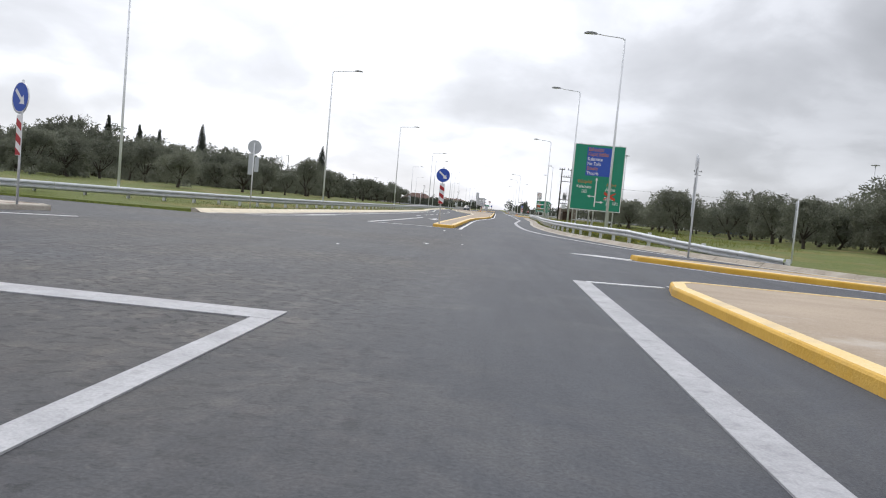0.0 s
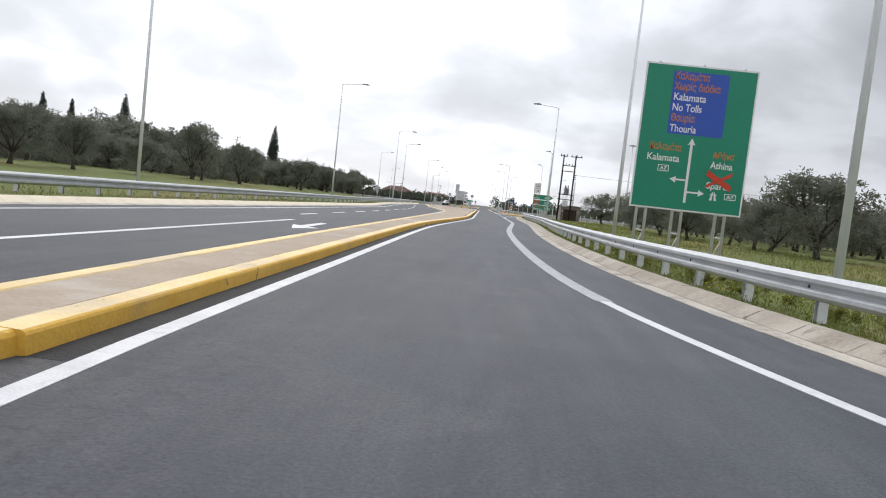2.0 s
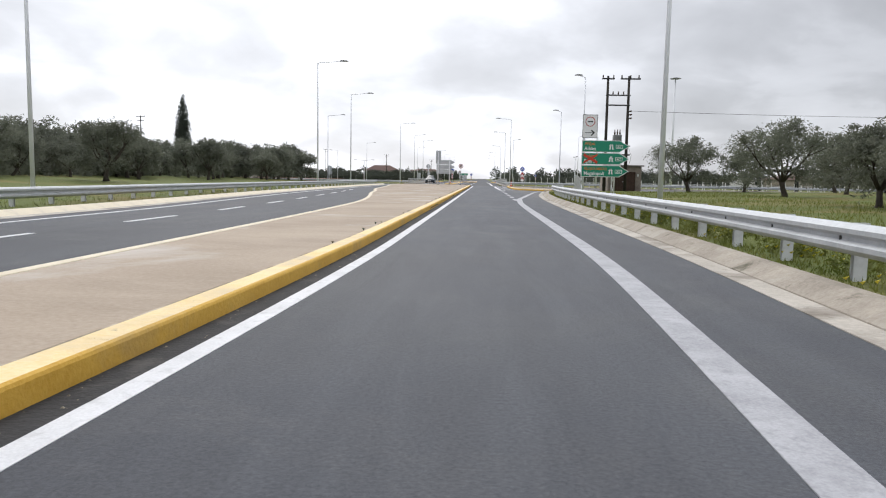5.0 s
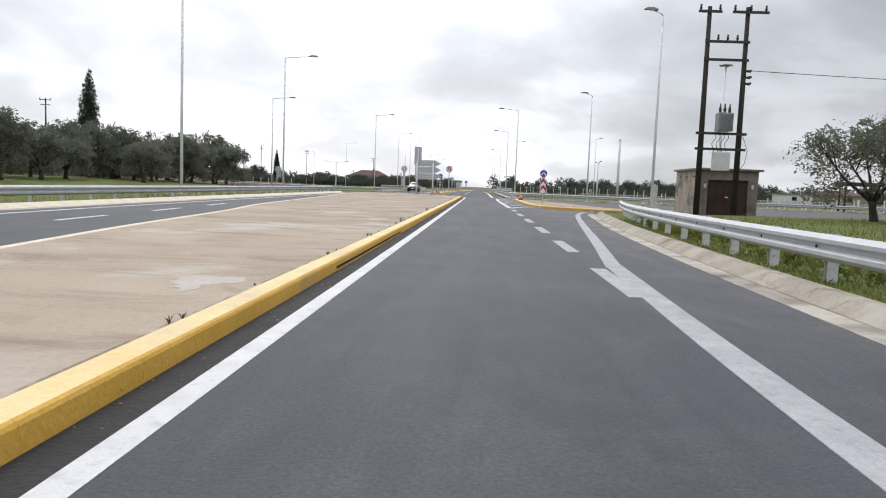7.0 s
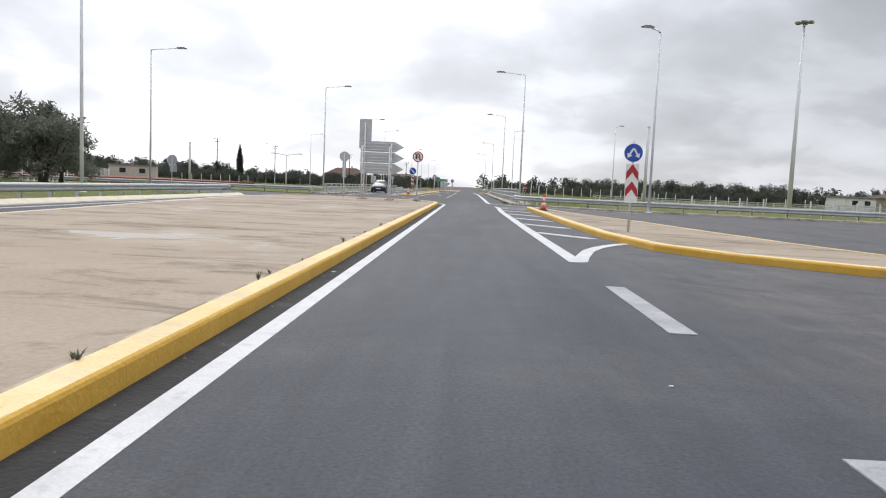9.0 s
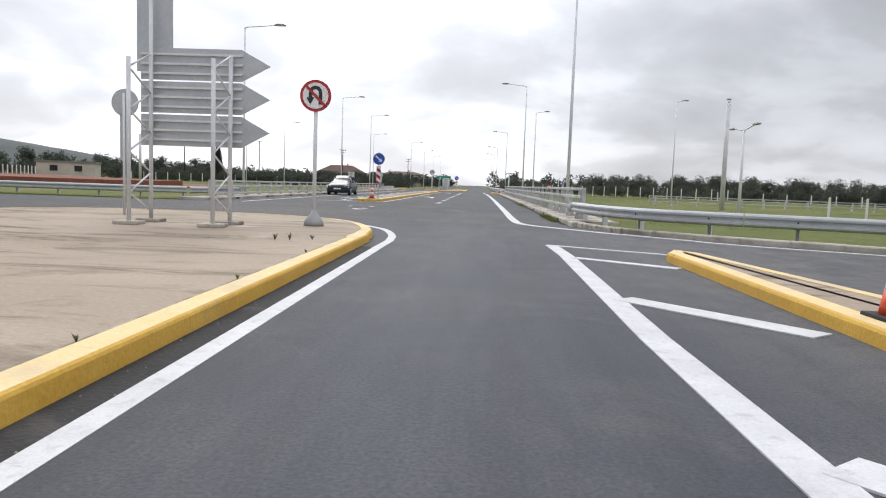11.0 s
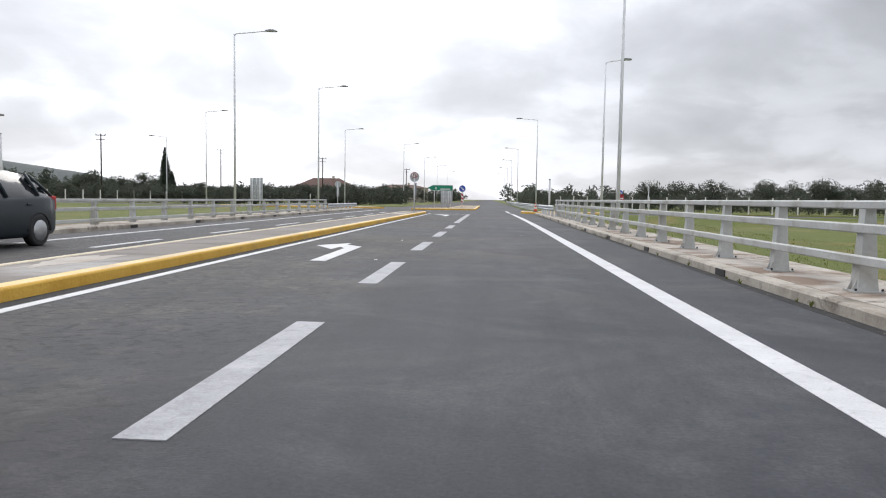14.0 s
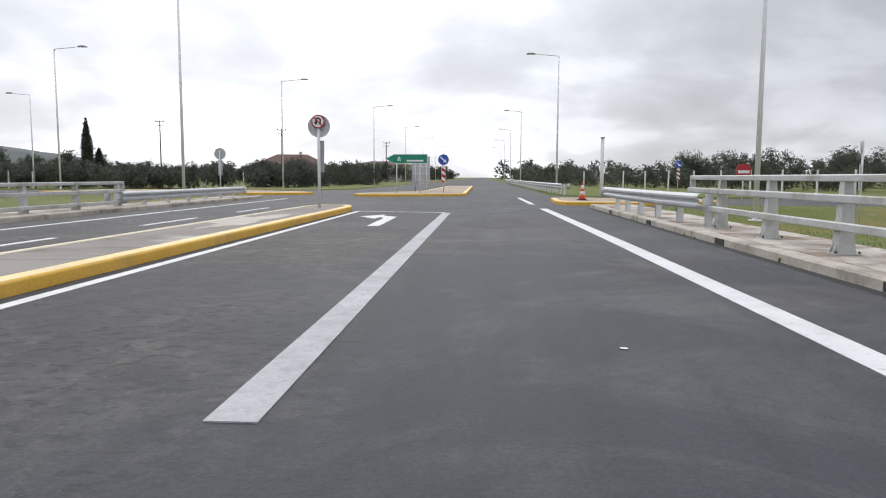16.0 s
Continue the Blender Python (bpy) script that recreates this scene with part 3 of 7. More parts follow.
def ground_height(x, y, side, d):
    """Height of the verge d metres outside the road's edge."""
    s = min(max((d - 0.5) / 22, 0), 1)
    s = s * s * (3 - 2 * s)
    if side < 0:
        z = 0.08 + 0.60 * s if y < 195 else 0.05 - 0.25 * s
    elif y < 196:
        z = 0.10 + 0.30 * s
    else:
        z = 0.02 - 0.50 * min(max((d - 1.35) / 2.0, 0), 1) if 204 < y < 278 else 0.05 - 0.2 * s
    if d > 1.4:
        z += 0.10 * (noise.noise(Vector((x * 0.16, y * 0.16, 3))) + 0.5 * noise.noise(Vector((x * 0.6, y * 0.6, 9))))
    if d > 200:
        z += min((d - 200) * 0.004, 4)
    return z


def build_ground():
    ys = sorted(set([-60, -40, -25, -12] + list(range(0, 330, 2)) + [45, 47, 49, 199, 201, 203, 205, 213, 215, 281] + [340, 355, 375, 400, 440, 500, 600, 750, 1000, 1500, 2200, 3000]))
    ds = [0.55, 0.66, 0.9, 1.4, 2, 2.7, 3.5, 4.5, 6, 8, 10, 13, 16, 20, 25, 31, 38, 48, 62, 80, 110, 160, 260, 500, 1000, 2000, 3000]
    bm = bmesh.new()
    rows = []
    for y in ys:
        xl, xr = at_y(SPAN_L, y), at_y(SPAN_R, y)
        row = []
        for d in reversed(ds):
            z = -0.2 if d < 0.6 else ground_height(xl - d, y, -1, d)
            row.append(bm.verts.new((xl - d, y, z)))
        for k in range(5):
            row.append(bm.verts.new((xl + (xr - xl) * k / 4, y, -0.2)))
        for d in ds:
            z = -0.2 if d < 0.6 else ground_height(xr + d, y, 1, d)
            row.append(bm.verts.new((xr + d, y, z)))
        rows.append(row)
    for a, b in zip(rows, rows[1:]):
        for k in range(len(a) - 1):
            f = bm.faces.new((a[k], a[k + 1], b[k + 1], b[k]))
            f.smooth = True
    setting("ground", bm, VERGE, "grassy verge and fields with bare dry patches", category="ground")


def build_road():
    bm = bmesh.new()
    ys = sorted(set([p[1] for p in SPAN_L] + [p[1] for p in SPAN_R] + list(range(-60, 330, 3))))
    rows = []
    for y in ys:
        xl, xr = at_y(SPAN_L, y) - 0.1, at_y(SPAN_R, y) + 0.1
        rows.append([bm.verts.new((xl, y, -0.19)), bm.verts.new((xl, y, 0))] + [bm.verts.new((xl + (xr - xl) * k / 6, y, 0)) for k in range(1, 6)] + [bm.verts.new((xr, y, 0)), bm.verts.new((xr, y, -0.19))])
    for a, b in zip(rows, rows[1:]):
        for k in range(len(a) - 1):
            bm.faces.new((a[k], a[k + 1], b[k + 1], b[k]))
    setting("road", bm, ASPHALT, "dark grey asphalt dual carriageway with faint worn patches", category="road")


build_ground()
build_road()


# ---------------------------------------------------------------- kerbs and islands
def stone_mesh(name, profile, mats, slots, length=0.9985):
    """One kerb stone, 1 m long along +y, its face to +x at x = 0; the profile lists (x, z)."""
    bm = bmesh.new()
    a = [bm.verts.new((x, 0, z)) for x, z in profile]
    b = [bm.verts.new((x, length, z)) for x, z in profile]
    n = len(profile)
    for k in range(n):
        f = bm.faces.new((a[k], a[(k + 1) % n], b[(k + 1) % n], b[k]))
        f.material_index = slots[k]
    bm.faces.new(a[::-1])
    bm.faces.new(b)
    return finish(name, bm, mats)


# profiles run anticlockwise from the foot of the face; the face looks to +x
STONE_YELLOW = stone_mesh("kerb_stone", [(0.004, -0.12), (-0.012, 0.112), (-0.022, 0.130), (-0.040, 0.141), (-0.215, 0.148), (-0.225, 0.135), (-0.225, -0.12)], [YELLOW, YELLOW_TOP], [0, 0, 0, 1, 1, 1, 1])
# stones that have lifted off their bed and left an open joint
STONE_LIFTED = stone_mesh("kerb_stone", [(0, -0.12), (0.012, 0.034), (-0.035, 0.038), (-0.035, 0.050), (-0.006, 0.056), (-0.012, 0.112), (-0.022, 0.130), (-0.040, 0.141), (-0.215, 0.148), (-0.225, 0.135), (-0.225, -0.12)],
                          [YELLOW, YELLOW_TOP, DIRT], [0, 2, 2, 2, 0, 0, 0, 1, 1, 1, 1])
STONE_PALE = stone_mesh("kerb_stone", [(0, -0.12), (-0.015, 0.115), (-0.04, 0.14), (-0.20, 0.145), (-0.21, 0.13), (-0.21, -0.12)], [CREAM], [0] * 6)
STONE_CREAM = stone_mesh("kerb_stone", [(0, -0.12), (-0.015, 0.115), (-0.04, 0.14), (-0.17, 0.145), (-0.18, 0.13), (-0.18, -0.12)], [CREAM], [0] * 6)
STONE_GUTTER = stone_mesh("kerb_stone", [(0, -0.12), (0, 0.008), (-0.275, 0.016), (-0.277, 0.002), (-0.295, 0.002), (-0.30, 0.02), (-0.50, 0.132), (-0.54, 0.145), (-0.68, 0.145), (-0.69, -0.12)], [CONCRETE, DIRTY], [0, 0, 1, 1, 1, 1, 1, 1, 1, 0])
STONE_GUTTER_PALE = stone_mesh("kerb_stone", [(0, -0.12), (0, 0.008), (-0.28, 0.018), (-0.30, 0.02), (-0.50, 0.132), (-0.54, 0.145), (-0.68, 0.145), (-0.69, -0.12)], [CONCRETE, CREAM], [0, 0, 0, 1, 1, 1, 1, 0])
STONE_WALK = stone_mesh("kerb_stone", [(0, -0.12), (-0.01, 0.105), (-0.035, 0.13), (-0.22, 0.135), (-0.22, -0.12)], [CONCRETE], [0] * 5)


def kerb_run(parent, line, mesh, skip=None):
    """Stones end to end along a plan line; their faces look to the right of the way."""
    for i, (p, d) in enumerate(resample(line, 1.0)):
        if skip and i % skip == skip - 1:
            continue
        lifted = mesh is STONE_YELLOW and d.y > 0 and (121.5 < p.y < 125.6 or 135.2 < p.y < 142.2)
        ob = new("kerb_stone", STONE_LIFTED if lifted else mesh)
        ob.parent = parent
        ob.matrix_basis = Matrix.Translation((p.x, p.y, 0)) @ Matrix.Rotation(math.atan2(d.y, d.x) - math.pi / 2, 4, "Z")


def island(name, outline, mat, label, inset=0.2, z=0.135):
    """The paved top of a traffic island, inside its kerb."""
    bm = bmesh.new()
    n = len(outline)
    vs = []
    for i, p in enumerate(outline):
        d = (outline[(i + 1) % n] - outline[i - 1]).normalized()
        vs.append(bm.verts.new((p.x - d.y * inset, p.y + d.x * inset, z)))
    low = [bm.verts.new((v.co.x, v.co.y, -0.1)) for v in vs]
    for i in range(n):
        bm.faces.new((low[i], low[(i + 1) % n], vs[(i + 1) % n], vs[i]))
    f = bm.faces.new(vs)
    f.normal_update()
    bmesh.ops.triangulate(bm, faces=[f], ngon_method="EAR_CLIP")
    return setting(name, bm, mat, label, category="traffic island")


# the long median, from its first nose to the junction
MED1_R = smooth_line([(0.32, 56.5), (0.31, 62), (0.31, 78), (0.62, 87), (1.25, 98), (1.62, 107), (1.68, 116), (1.70, 140), (1.70, 160), (1.70, 180), (1.70, 194.5)], 1.0)
MED1_END = smooth_line([(1.70, 194.5), (1.66, 196.45), (1.15, 198.5), (0.26, 200.05), (-1.2, 200.95), (-3, 201.5), (-6, 201.2), (-7.6, 199.5), (-8.2, 196.5)], 0.7)
MED1_L = smooth_line([(-8.2, 196.5), (-8.1, 188), (-7.3, 180), (-6.4, 171), (-5.6, 161.5), (-4.9, 153.5), (-3.9, 147), (-3.1, 140), (-2.3, 134.5), (-1.3, 126), (-0.95, 116), (-0.85, 104), (-0.8, 84), (-0.78, 66), (-0.68, 56.9)], 1.0)
MED1_NOSE = smooth_line([(-0.68, 56.9), (-0.62, 56.15), (-0.35, 55.85), (0.0, 55.85), (0.24, 56.0), (0.32, 56.5)], 0.25)
med1 = island("median_1", MED1_R + MED1_END[1:] + MED1_L[1:] + MED1_NOSE[1:-1], BEIGE, "long beige screeded median with yellow painted kerb")


def kerb_bend(parent, line, profile, mats, slots):
    """A short curved kerb, cast in one."""
    part("kerb_bend", sweep(bmesh.new(), line, profile, True, slots), mats, parent)


BEND = [(0, -0.12), (-0.012, 0.105), (-0.026, 0.128), (-0.046, 0.14), (-0.23, 0.147), (-0.24, -0.12)]
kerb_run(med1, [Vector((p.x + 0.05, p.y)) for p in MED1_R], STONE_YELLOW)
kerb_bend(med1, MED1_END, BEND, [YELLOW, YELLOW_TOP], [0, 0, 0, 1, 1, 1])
PAINTED = next(i for i, p in enumerate(MED1_L) if p.y < 100 and i > 20)
kerb_run(med1, MED1_L[:PAINTED + 1], STONE_PALE)
kerb_run(med1, MED1_L[PAINTED:], STONE_YELLOW)
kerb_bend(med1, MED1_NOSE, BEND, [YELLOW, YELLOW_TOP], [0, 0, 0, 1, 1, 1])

# the narrow median past the junction
MED2_R = V2([(-1.74, 222.0), (-1.70, 240), (-1.66, 258), (-1.58, 274.5)])
MED2_END = smooth_line([(-1.58, 274.5), (-1.66, 276.2), (-1.95, 277.2), (-2.5, 277.6), (-3.0, 277.0), (-3.2, 275.5)], 0.3)
MED2_L = V2([(-3.2, 275.5), (-3.32, 262), (-3.38, 240), (-3.2, 223.2)])
MED2_NOSE = smooth_line([(-3.2, 223.2), (-3.05, 222.0), (-2.7, 221.5), (-2.2, 221.45), (-1.74, 222.0)], 0.3)
med2 = island("median_2", MED2_R + MED2_END[1:] + MED2_L[1:] + MED2_NOSE[1:-1], GREY_TOP, "narrow grey paved median with yellow painted kerb")
kerb_run(med2, MED2_R, STONE_YELLOW)
kerb_bend(med2, MED2_END, BEND, [YELLOW, YELLOW_TOP], [0, 0, 0, 1, 1, 1])
kerb_run(med2, MED2_L, STONE_CREAM)
kerb_bend(med2, MED2_NOSE, BEND, [YELLOW, YELLOW_TOP], [0, 0, 0, 1, 1, 1])


def small_island(name, pts, label, top=BEIGE, yellow=True):
    """An island with one kerb all round; pts run anticlockwise."""
    line = []
    for i in range(len(pts)):
        a, b = Vector(pts[i]), Vector(pts[(i + 1) % len(pts)])
        n = max(2, int((b - a).length / 0.8))
        line += [a.lerp(b, k / n) for k in range(n)]
    isl = island(name, line, top, label)
    slots = [YELLOW, YELLOW_TOP] if yellow else [CONCRETE, CONCRETE]
    kerb_bend(isl, line + [line[0]], BEND, slots, [0, 0, 0, 1, 1, 1])
    return isl


small_island("island_1", [(5.25, 34.6), (5.05, 33.6), (5.15, 20), (5.3, 8), (16, 8), (18, 28), (14, 33.2), (9.2, 34.9), (5.6, 34.95)], "beige triangular traffic island with yellow kerb")
small_island("island_2", [(6.15, 43.0), (6.25, 42.5), (8.2, 40.7), (11.4, 38.7), (18, 34.2), (18.6, 35.4), (13, 39.5), (9.4, 42.1), (6.6, 43.2)], "narrow traffic island with bright yellow kerb")
small_island("island_3", [(-9.1, 40.2), (-9.6, 40.7), (-12.5, 40.7), (-13.2, 38.4), (-12.8, 36.2), (-10.2, 36.6)], "small concrete traffic island at the side road", PAVE, False)
small_island("island_4", [(6.55, 194.0), (6.5, 178), (6.6, 172.0), (7.0, 168.9), (7.9, 167.2), (9.4, 165.8), (11.0, 165.0), (13.4, 164.5), (13.6, 165.2), (11.6, 167.6), (10.7, 171), (10.1, 175), (9.5, 180), (7.9, 187.5), (7.1, 194.2), (6.8, 194.6)],
             "narrow beige wedge island with yellow kerb between two ramps")
small_island("island_5", [(5.3, 282.5), (5.6, 281.2), (8.2, 280.9), (12, 283), (12, 286), (6.1, 287.2), (5.5, 286.5)], "small paved island with yellow kerb")
small_island("island_6", [(-4.6, 292.6), (-3.6, 291.8), (1.0, 293.6), (1.5, 295), (1.4, 330), (-1.2, 330), (-1.6, 302), (-4.2, 296)], "paved median with yellow kerb past the far junction")
small_island("island_7", [(-24, 295.2), (-14, 294), (-8.6, 294.6), (-7.6, 296), (-9.5, 299.5), (-14, 302), (-24, 302.5)], "pale paved island beside the far junction")

gutter = tagged(new("kerb_1"), "pale concrete kerb with a flat gutter strip", "kerb", kind="structure")
# faces look towards the carriageway: the right kerb runs towards the start, the left one ahead
kerb_run(gutter, list(reversed(KERB_R1)), STONE_GUTTER)
gutter_l = tagged(new("kerb_2"), "pale concrete kerb of the far carriageway", "kerb", kind="structure")
kerb_run(gutter_l, KERB_L1, STONE_GUTTER_PALE)

# walkways behind the parapets
walk_r = setting("walkway_1", prism(bmesh.new(), [(6.46, 204), (7.75, 204), (7.75, 279), (6.46, 279)], -0.3, 0.128), PAVE, "stained concrete walkway behind the kerb", category="walkway")
kerb_run(walk_r, list(reversed(KERB_R3)), STONE_WALK)
walk_l = setting("walkway_2", prism(bmesh.new(), [(-9.4, 213.5), (-8.2, 213.5), (-8.38, 287.5), (-9.6, 287.5)], -0.3, 0.128), PAVE, "pale concrete walkway of the far carriageway", category="walkway")
kerb_run(walk_l, KERB_L3, STONE_WALK)


def drain(parent, x, y, side):
    # solid dark block on the kerb face; its colour stands for an opening's shade
    bm = bmesh.new()
    box(bm, x - 0.004 * side, x + 0.05 * side, y, y + 0.42, 0.008, 0.105) if side > 0 else box(bm, x + 0.05 * side, x - 0.004 * side, y, y + 0.42, 0.008, 0.105)
    part("drain_shade_block", bm, IRON, parent)


for k in range(15):
    drain(walk_r, at_y([(6.25, 204), (6.2, 215), (6.2, 230), (6.18, 250), (6.2, 279)], 206.2 + 4.9 * k), 206.2 + 4.9 * k, 1)
    if k < 12:
        drain(walk_l, at_y([(-8.0, 214), (-8.0, 240), (-8.1, 262), (-8.2, 279)], 217 + 4.9 * k), 217 + 4.9 * k, -1)
KERB_R2 = smooth_line([(60, 191.6), (30, 194.0), (14, 196.4), (10.5, 197.9), (8.9, 198.95), (8.1, 199.7), (7.3, 200.6), (6.72, 201.75), (6.38, 203.3), (6.27, 204.6)], 1.0)
kerb_3 = tagged(new("kerb_3"), "concrete kerb of the merging ramp", "kerb", kind="structure")
kerb_run(kerb_3, list(reversed(KERB_R2)), STONE_WALK)


# ---------------------------------------------------------------- road markings
LAYER = [0]


def marking(name, line, w0, w1=None, mat=PAINT, label="white painted road line"):
    LAYER[0] = (LAYER[0] + 1) % 23
    setting(name, ribbon(bmesh.new(), line, w0, w1, 0.004 + 0.0004 * LAYER[0]), mat, label, category="road marking")


def shape(name, poly, mat=PAINT, label="white painted road marking"):
    setting(name, prism(bmesh.new(), poly, 0.0005, 0.006), mat, label, category="road marking")


def dashes(x_at, y0, n, period, length, w, mat=PAINT):
    for i in range(n):
        y = y0 + i * period
        marking("dash_line", [Vector((x_at(y), y)), Vector((x_at(y + length), y + length))], w, mat=mat, label="white painted lane dash")


def shift(line, dx):
    return [Vector((p.x + dx, p.y)) for p in line]


# dirt that gathers along the kerbs
setting("dirt_strip", ribbon(bmesh.new(), shift(MED1_R, 0.15), 0.24, None, 0.002), DIRT, "dark strip of road dirt along the median kerb", category="dirt")
setting("dirt_strip", ribbon(bmesh.new(), [Vector((p.x - 0.06, p.y)) for p in KERB_R3], 0.16, None, 0.002), DIRT, "dark strip of road dirt along the walkway kerb", category="dirt")
setting("dirt_strip", ribbon(bmesh.new(), shift(MED2_R, 0.10), 0.18, None, 0.002), DIRT, "dark strip of road dirt along the narrow median", category="dirt")
setting("joint_dirt", ribbon(bmesh.new(), shift(MED1_R, -0.188), 0.050, None, 0.1375), JOINT, "brown dirt and moss in the joint behind the kerb", category="dirt")
# left edge line beside the median
marking("edge_line", [Vector((0.70, 55.4))] + shift(MED1_R[1:], 0.345) + smooth_line([(2.07, 195), (1.98, 196.9), (1.5, 199.05), (0.55, 200.7)], 0.7)[1:], 0.15)
marking("stop_line", V2([(-3.45, 54.85), (-2.2, 55.3), (-0.95, 55.7), (0.2, 55.25), (0.7, 55.4)]), 0.16)
marking("lane_line", V2([(-3.45, 54.8), (-3.2, 62), (-3.05, 74.6)]), 0.15)
dashes(lambda y: float(np.interp(y, [78, 95, 118, 128, 145, 170], [-4.0, -3.9, -4.1, -4.65, -6.0, -8.3])), 79.2, 14, 5.72, 2.5, 0.14)
marking("edge_line", shift(KERB_L1[6:], 0.75), 0.14)
shape("turn_arrow", [(-1.90, 70.20), (-1.50, 71.33), (-1.83, 71.60), (-1.92, 74.3), (-2.12, 74.4), (-2.10, 71.85), (-2.33, 71.92)])
# start of the clip
marking("lane_line", V2([(0.48, 10), (0.48, 28.2)]), 0.19, mat=PAINT_OLD)
marking("stop_line", V2([(-2.9, 28.42), (0.57, 28.42)]), 0.42, mat=PAINT_OLD)
marking("lane_line", V2([(3.75, 12), (3.76, 26), (3.80, 34.55)]), 0.28, mat=PAINT_OLD)
marking("edge_line", V2([(3.9, 34.5), (5.2, 34.75)]), 0.15)
shape("edge_line", [(4.50, 43.38), (4.68, 43.14), (4.95, 43.06), (6.12, 42.62), (6.2, 42.95), (5.25, 43.56)])
marking("edge_line", V2([(5.15, 42.95), (6.1, 42.3), (8.1, 40.35), (11.3, 38.35), (17, 34.6)]), 0.13)
marking("edge_line", V2([(5.35, 35.1), (9.2, 35.15), (14, 33.5)]), 0.12)
marking("edge_line", V2([(-16, 36.2), (-10.0, 36.3), (-7.6, 38.9)]), 0.16)
marking("edge_line", V2([(-8.9, 49.6), (-7.0, 50.5), (-6.3, 57.5), (-6.15, 60)]), 0.14)
RLINE1 = smooth_line([(9.2, 47.4), (7.6, 50.4), (6.6, 53.0), (5.8, 55.6), (5.0, 58.8), (4.4, 62.2), (4.08, 66), (3.93, 72), (3.93, 80), (4.1, 88), (4.6, 98), (5.05, 107), (5.11, 114), (5.1, 124), (5.16, 131), (5.45, 137.6)], 1.0)
marking("lane_line", RLINE1[:14], 0.12, 0.16)
marking("lane_line", RLINE1[13:], 0.26, mat=PAINT_OLD)
marking("lane_line", smooth_line([(5.4, 137.2), (5.95, 142.2), (6.5, 147.5), (7.2, 154), (7.6, 157.4), (8.1, 160.8), (8.75, 163.4), (9.3, 163.9)], 1.0), 0.24, 0.2, mat=PAINT_OLD)
dashes(lambda y: 5.13, 134.36, 6, 5.24, 2.65, 0.22, mat=PAINT_OLD)
marking("lane_line", V2([(5.10, 165.9), (5.02, 175), (4.95, 188), (5.06, 194.3), (5.02, 196.12)]), 0.24, 0.22)
marking("edge_line", smooth_line([(5.16, 166.0), (5.64, 168.11), (6.29, 169.63), (7.04, 170.62), (8.09, 171.35), (9.12, 170.97)], 0.8), 0.24, 0.14)
for i in range(5):
    marking("hatch_line", V2([(5.17 - i * 0.02, 173.1 + i * 4.2), (6.3, 171.6 + i * 4.2)]), 0.3)
# junction and beyond
marking("edge_line", V2([(4.93, 196.16), (6.1, 195.5), (6.9, 195.05)]), 0.15, 0.12)
marking("hatch_line", V2([(5.15, 193.9), (6.45, 192.9)]), 0.22)
RLINE2 = smooth_line([(14, 195.3), (9.3, 197.9), (8.4, 198.85), (7.1, 200.3), (5.75, 202.1), (4.95, 203.4), (4.78, 206), (4.79, 215), (4.79, 240), (4.72, 262), (4.5, 278.2)], 1.0)
marking("edge_line", RLINE2[:10], 0.12, 0.2)
marking("edge_line", RLINE2[9:], 0.25)
marking("edge_line", V2([(4.4, 282), (4.3, 291)]), 0.2)
marking("edge_line", V2([(-1.5, 221.8)] + [(-1.40, y) for y in (230, 245, 258)] + [(-1.35, 275.4)]), 0.14)
marking("edge_line", smooth_line([(-1.5, 221.8), (-2.0, 221.1), (-2.9, 221.1), (-3.7, 222), (-4.0, 224), (-4.0, 240), (-3.9, 262), (-3.75, 276)], 0.8), 0.14)
marking("stop_line", V2([(-4.9, 220.65), (-2.9, 221.0)]), 0.14)
for y0, y1 in ((222.4, 225.35), (228.15, 231.1), (233.85, 236.85), (239.6, 242.45), (244.95, 248.0), (250.6, 253.65)):
    marking("dash_line", V2([(1.39, y0), (1.39, y1)]), 0.24, mat=PAINT_OLD, label="worn white painted lane dash")
marking("lane_line", V2([(1.39, 256.63), (1.39, 274.8)]), 0.24, mat=PAINT_OLD)
marking("stop_line", V2([(-1.4, 275.45), (1.35, 274.95)]), 0.12)
dashes(lambda y: -4.75, 226.5, 9, 6.0, 2.9, 0.13)
marking("edge_line", shift(KERB_L3, 1.3), 0.14)


def turn_arrow(x, y):
    shape("turn_arrow", [(x, y), (x + 0.26, y), (x + 0.22, y + 3.53), (x - 0.20, y + 4.08), (x - 0.22, y + 4.64), (x - 0.78, y + 3.70), (x - 0.25, y + 2.68), (x - 0.21, y + 3.42), (x - 0.04, y + 2.99)],
          label="white painted turn arrow")


turn_arrow(-0.07, 236.8)
turn_arrow(-0.03, 269.0)
for x, y, a, b in ((-1.0, 210.3, 0.30, 0.45), (-0.85, 211.2, 0.16, 0.22), (-0.95, 213.7, 0.14, 0.3), (-1.8, 213.2, 0.1, 0.2)):
    shape("paint_spill", [(x + a * math.cos(k * 0.7) * (0.8 + 0.3 * math.sin(k * 2.3)), y + b * math.sin(k * 0.7) * (0.8 + 0.3 * math.cos(k * 1.7))) for k in range(9)], PAINT, "splash of white paint on the asphalt")


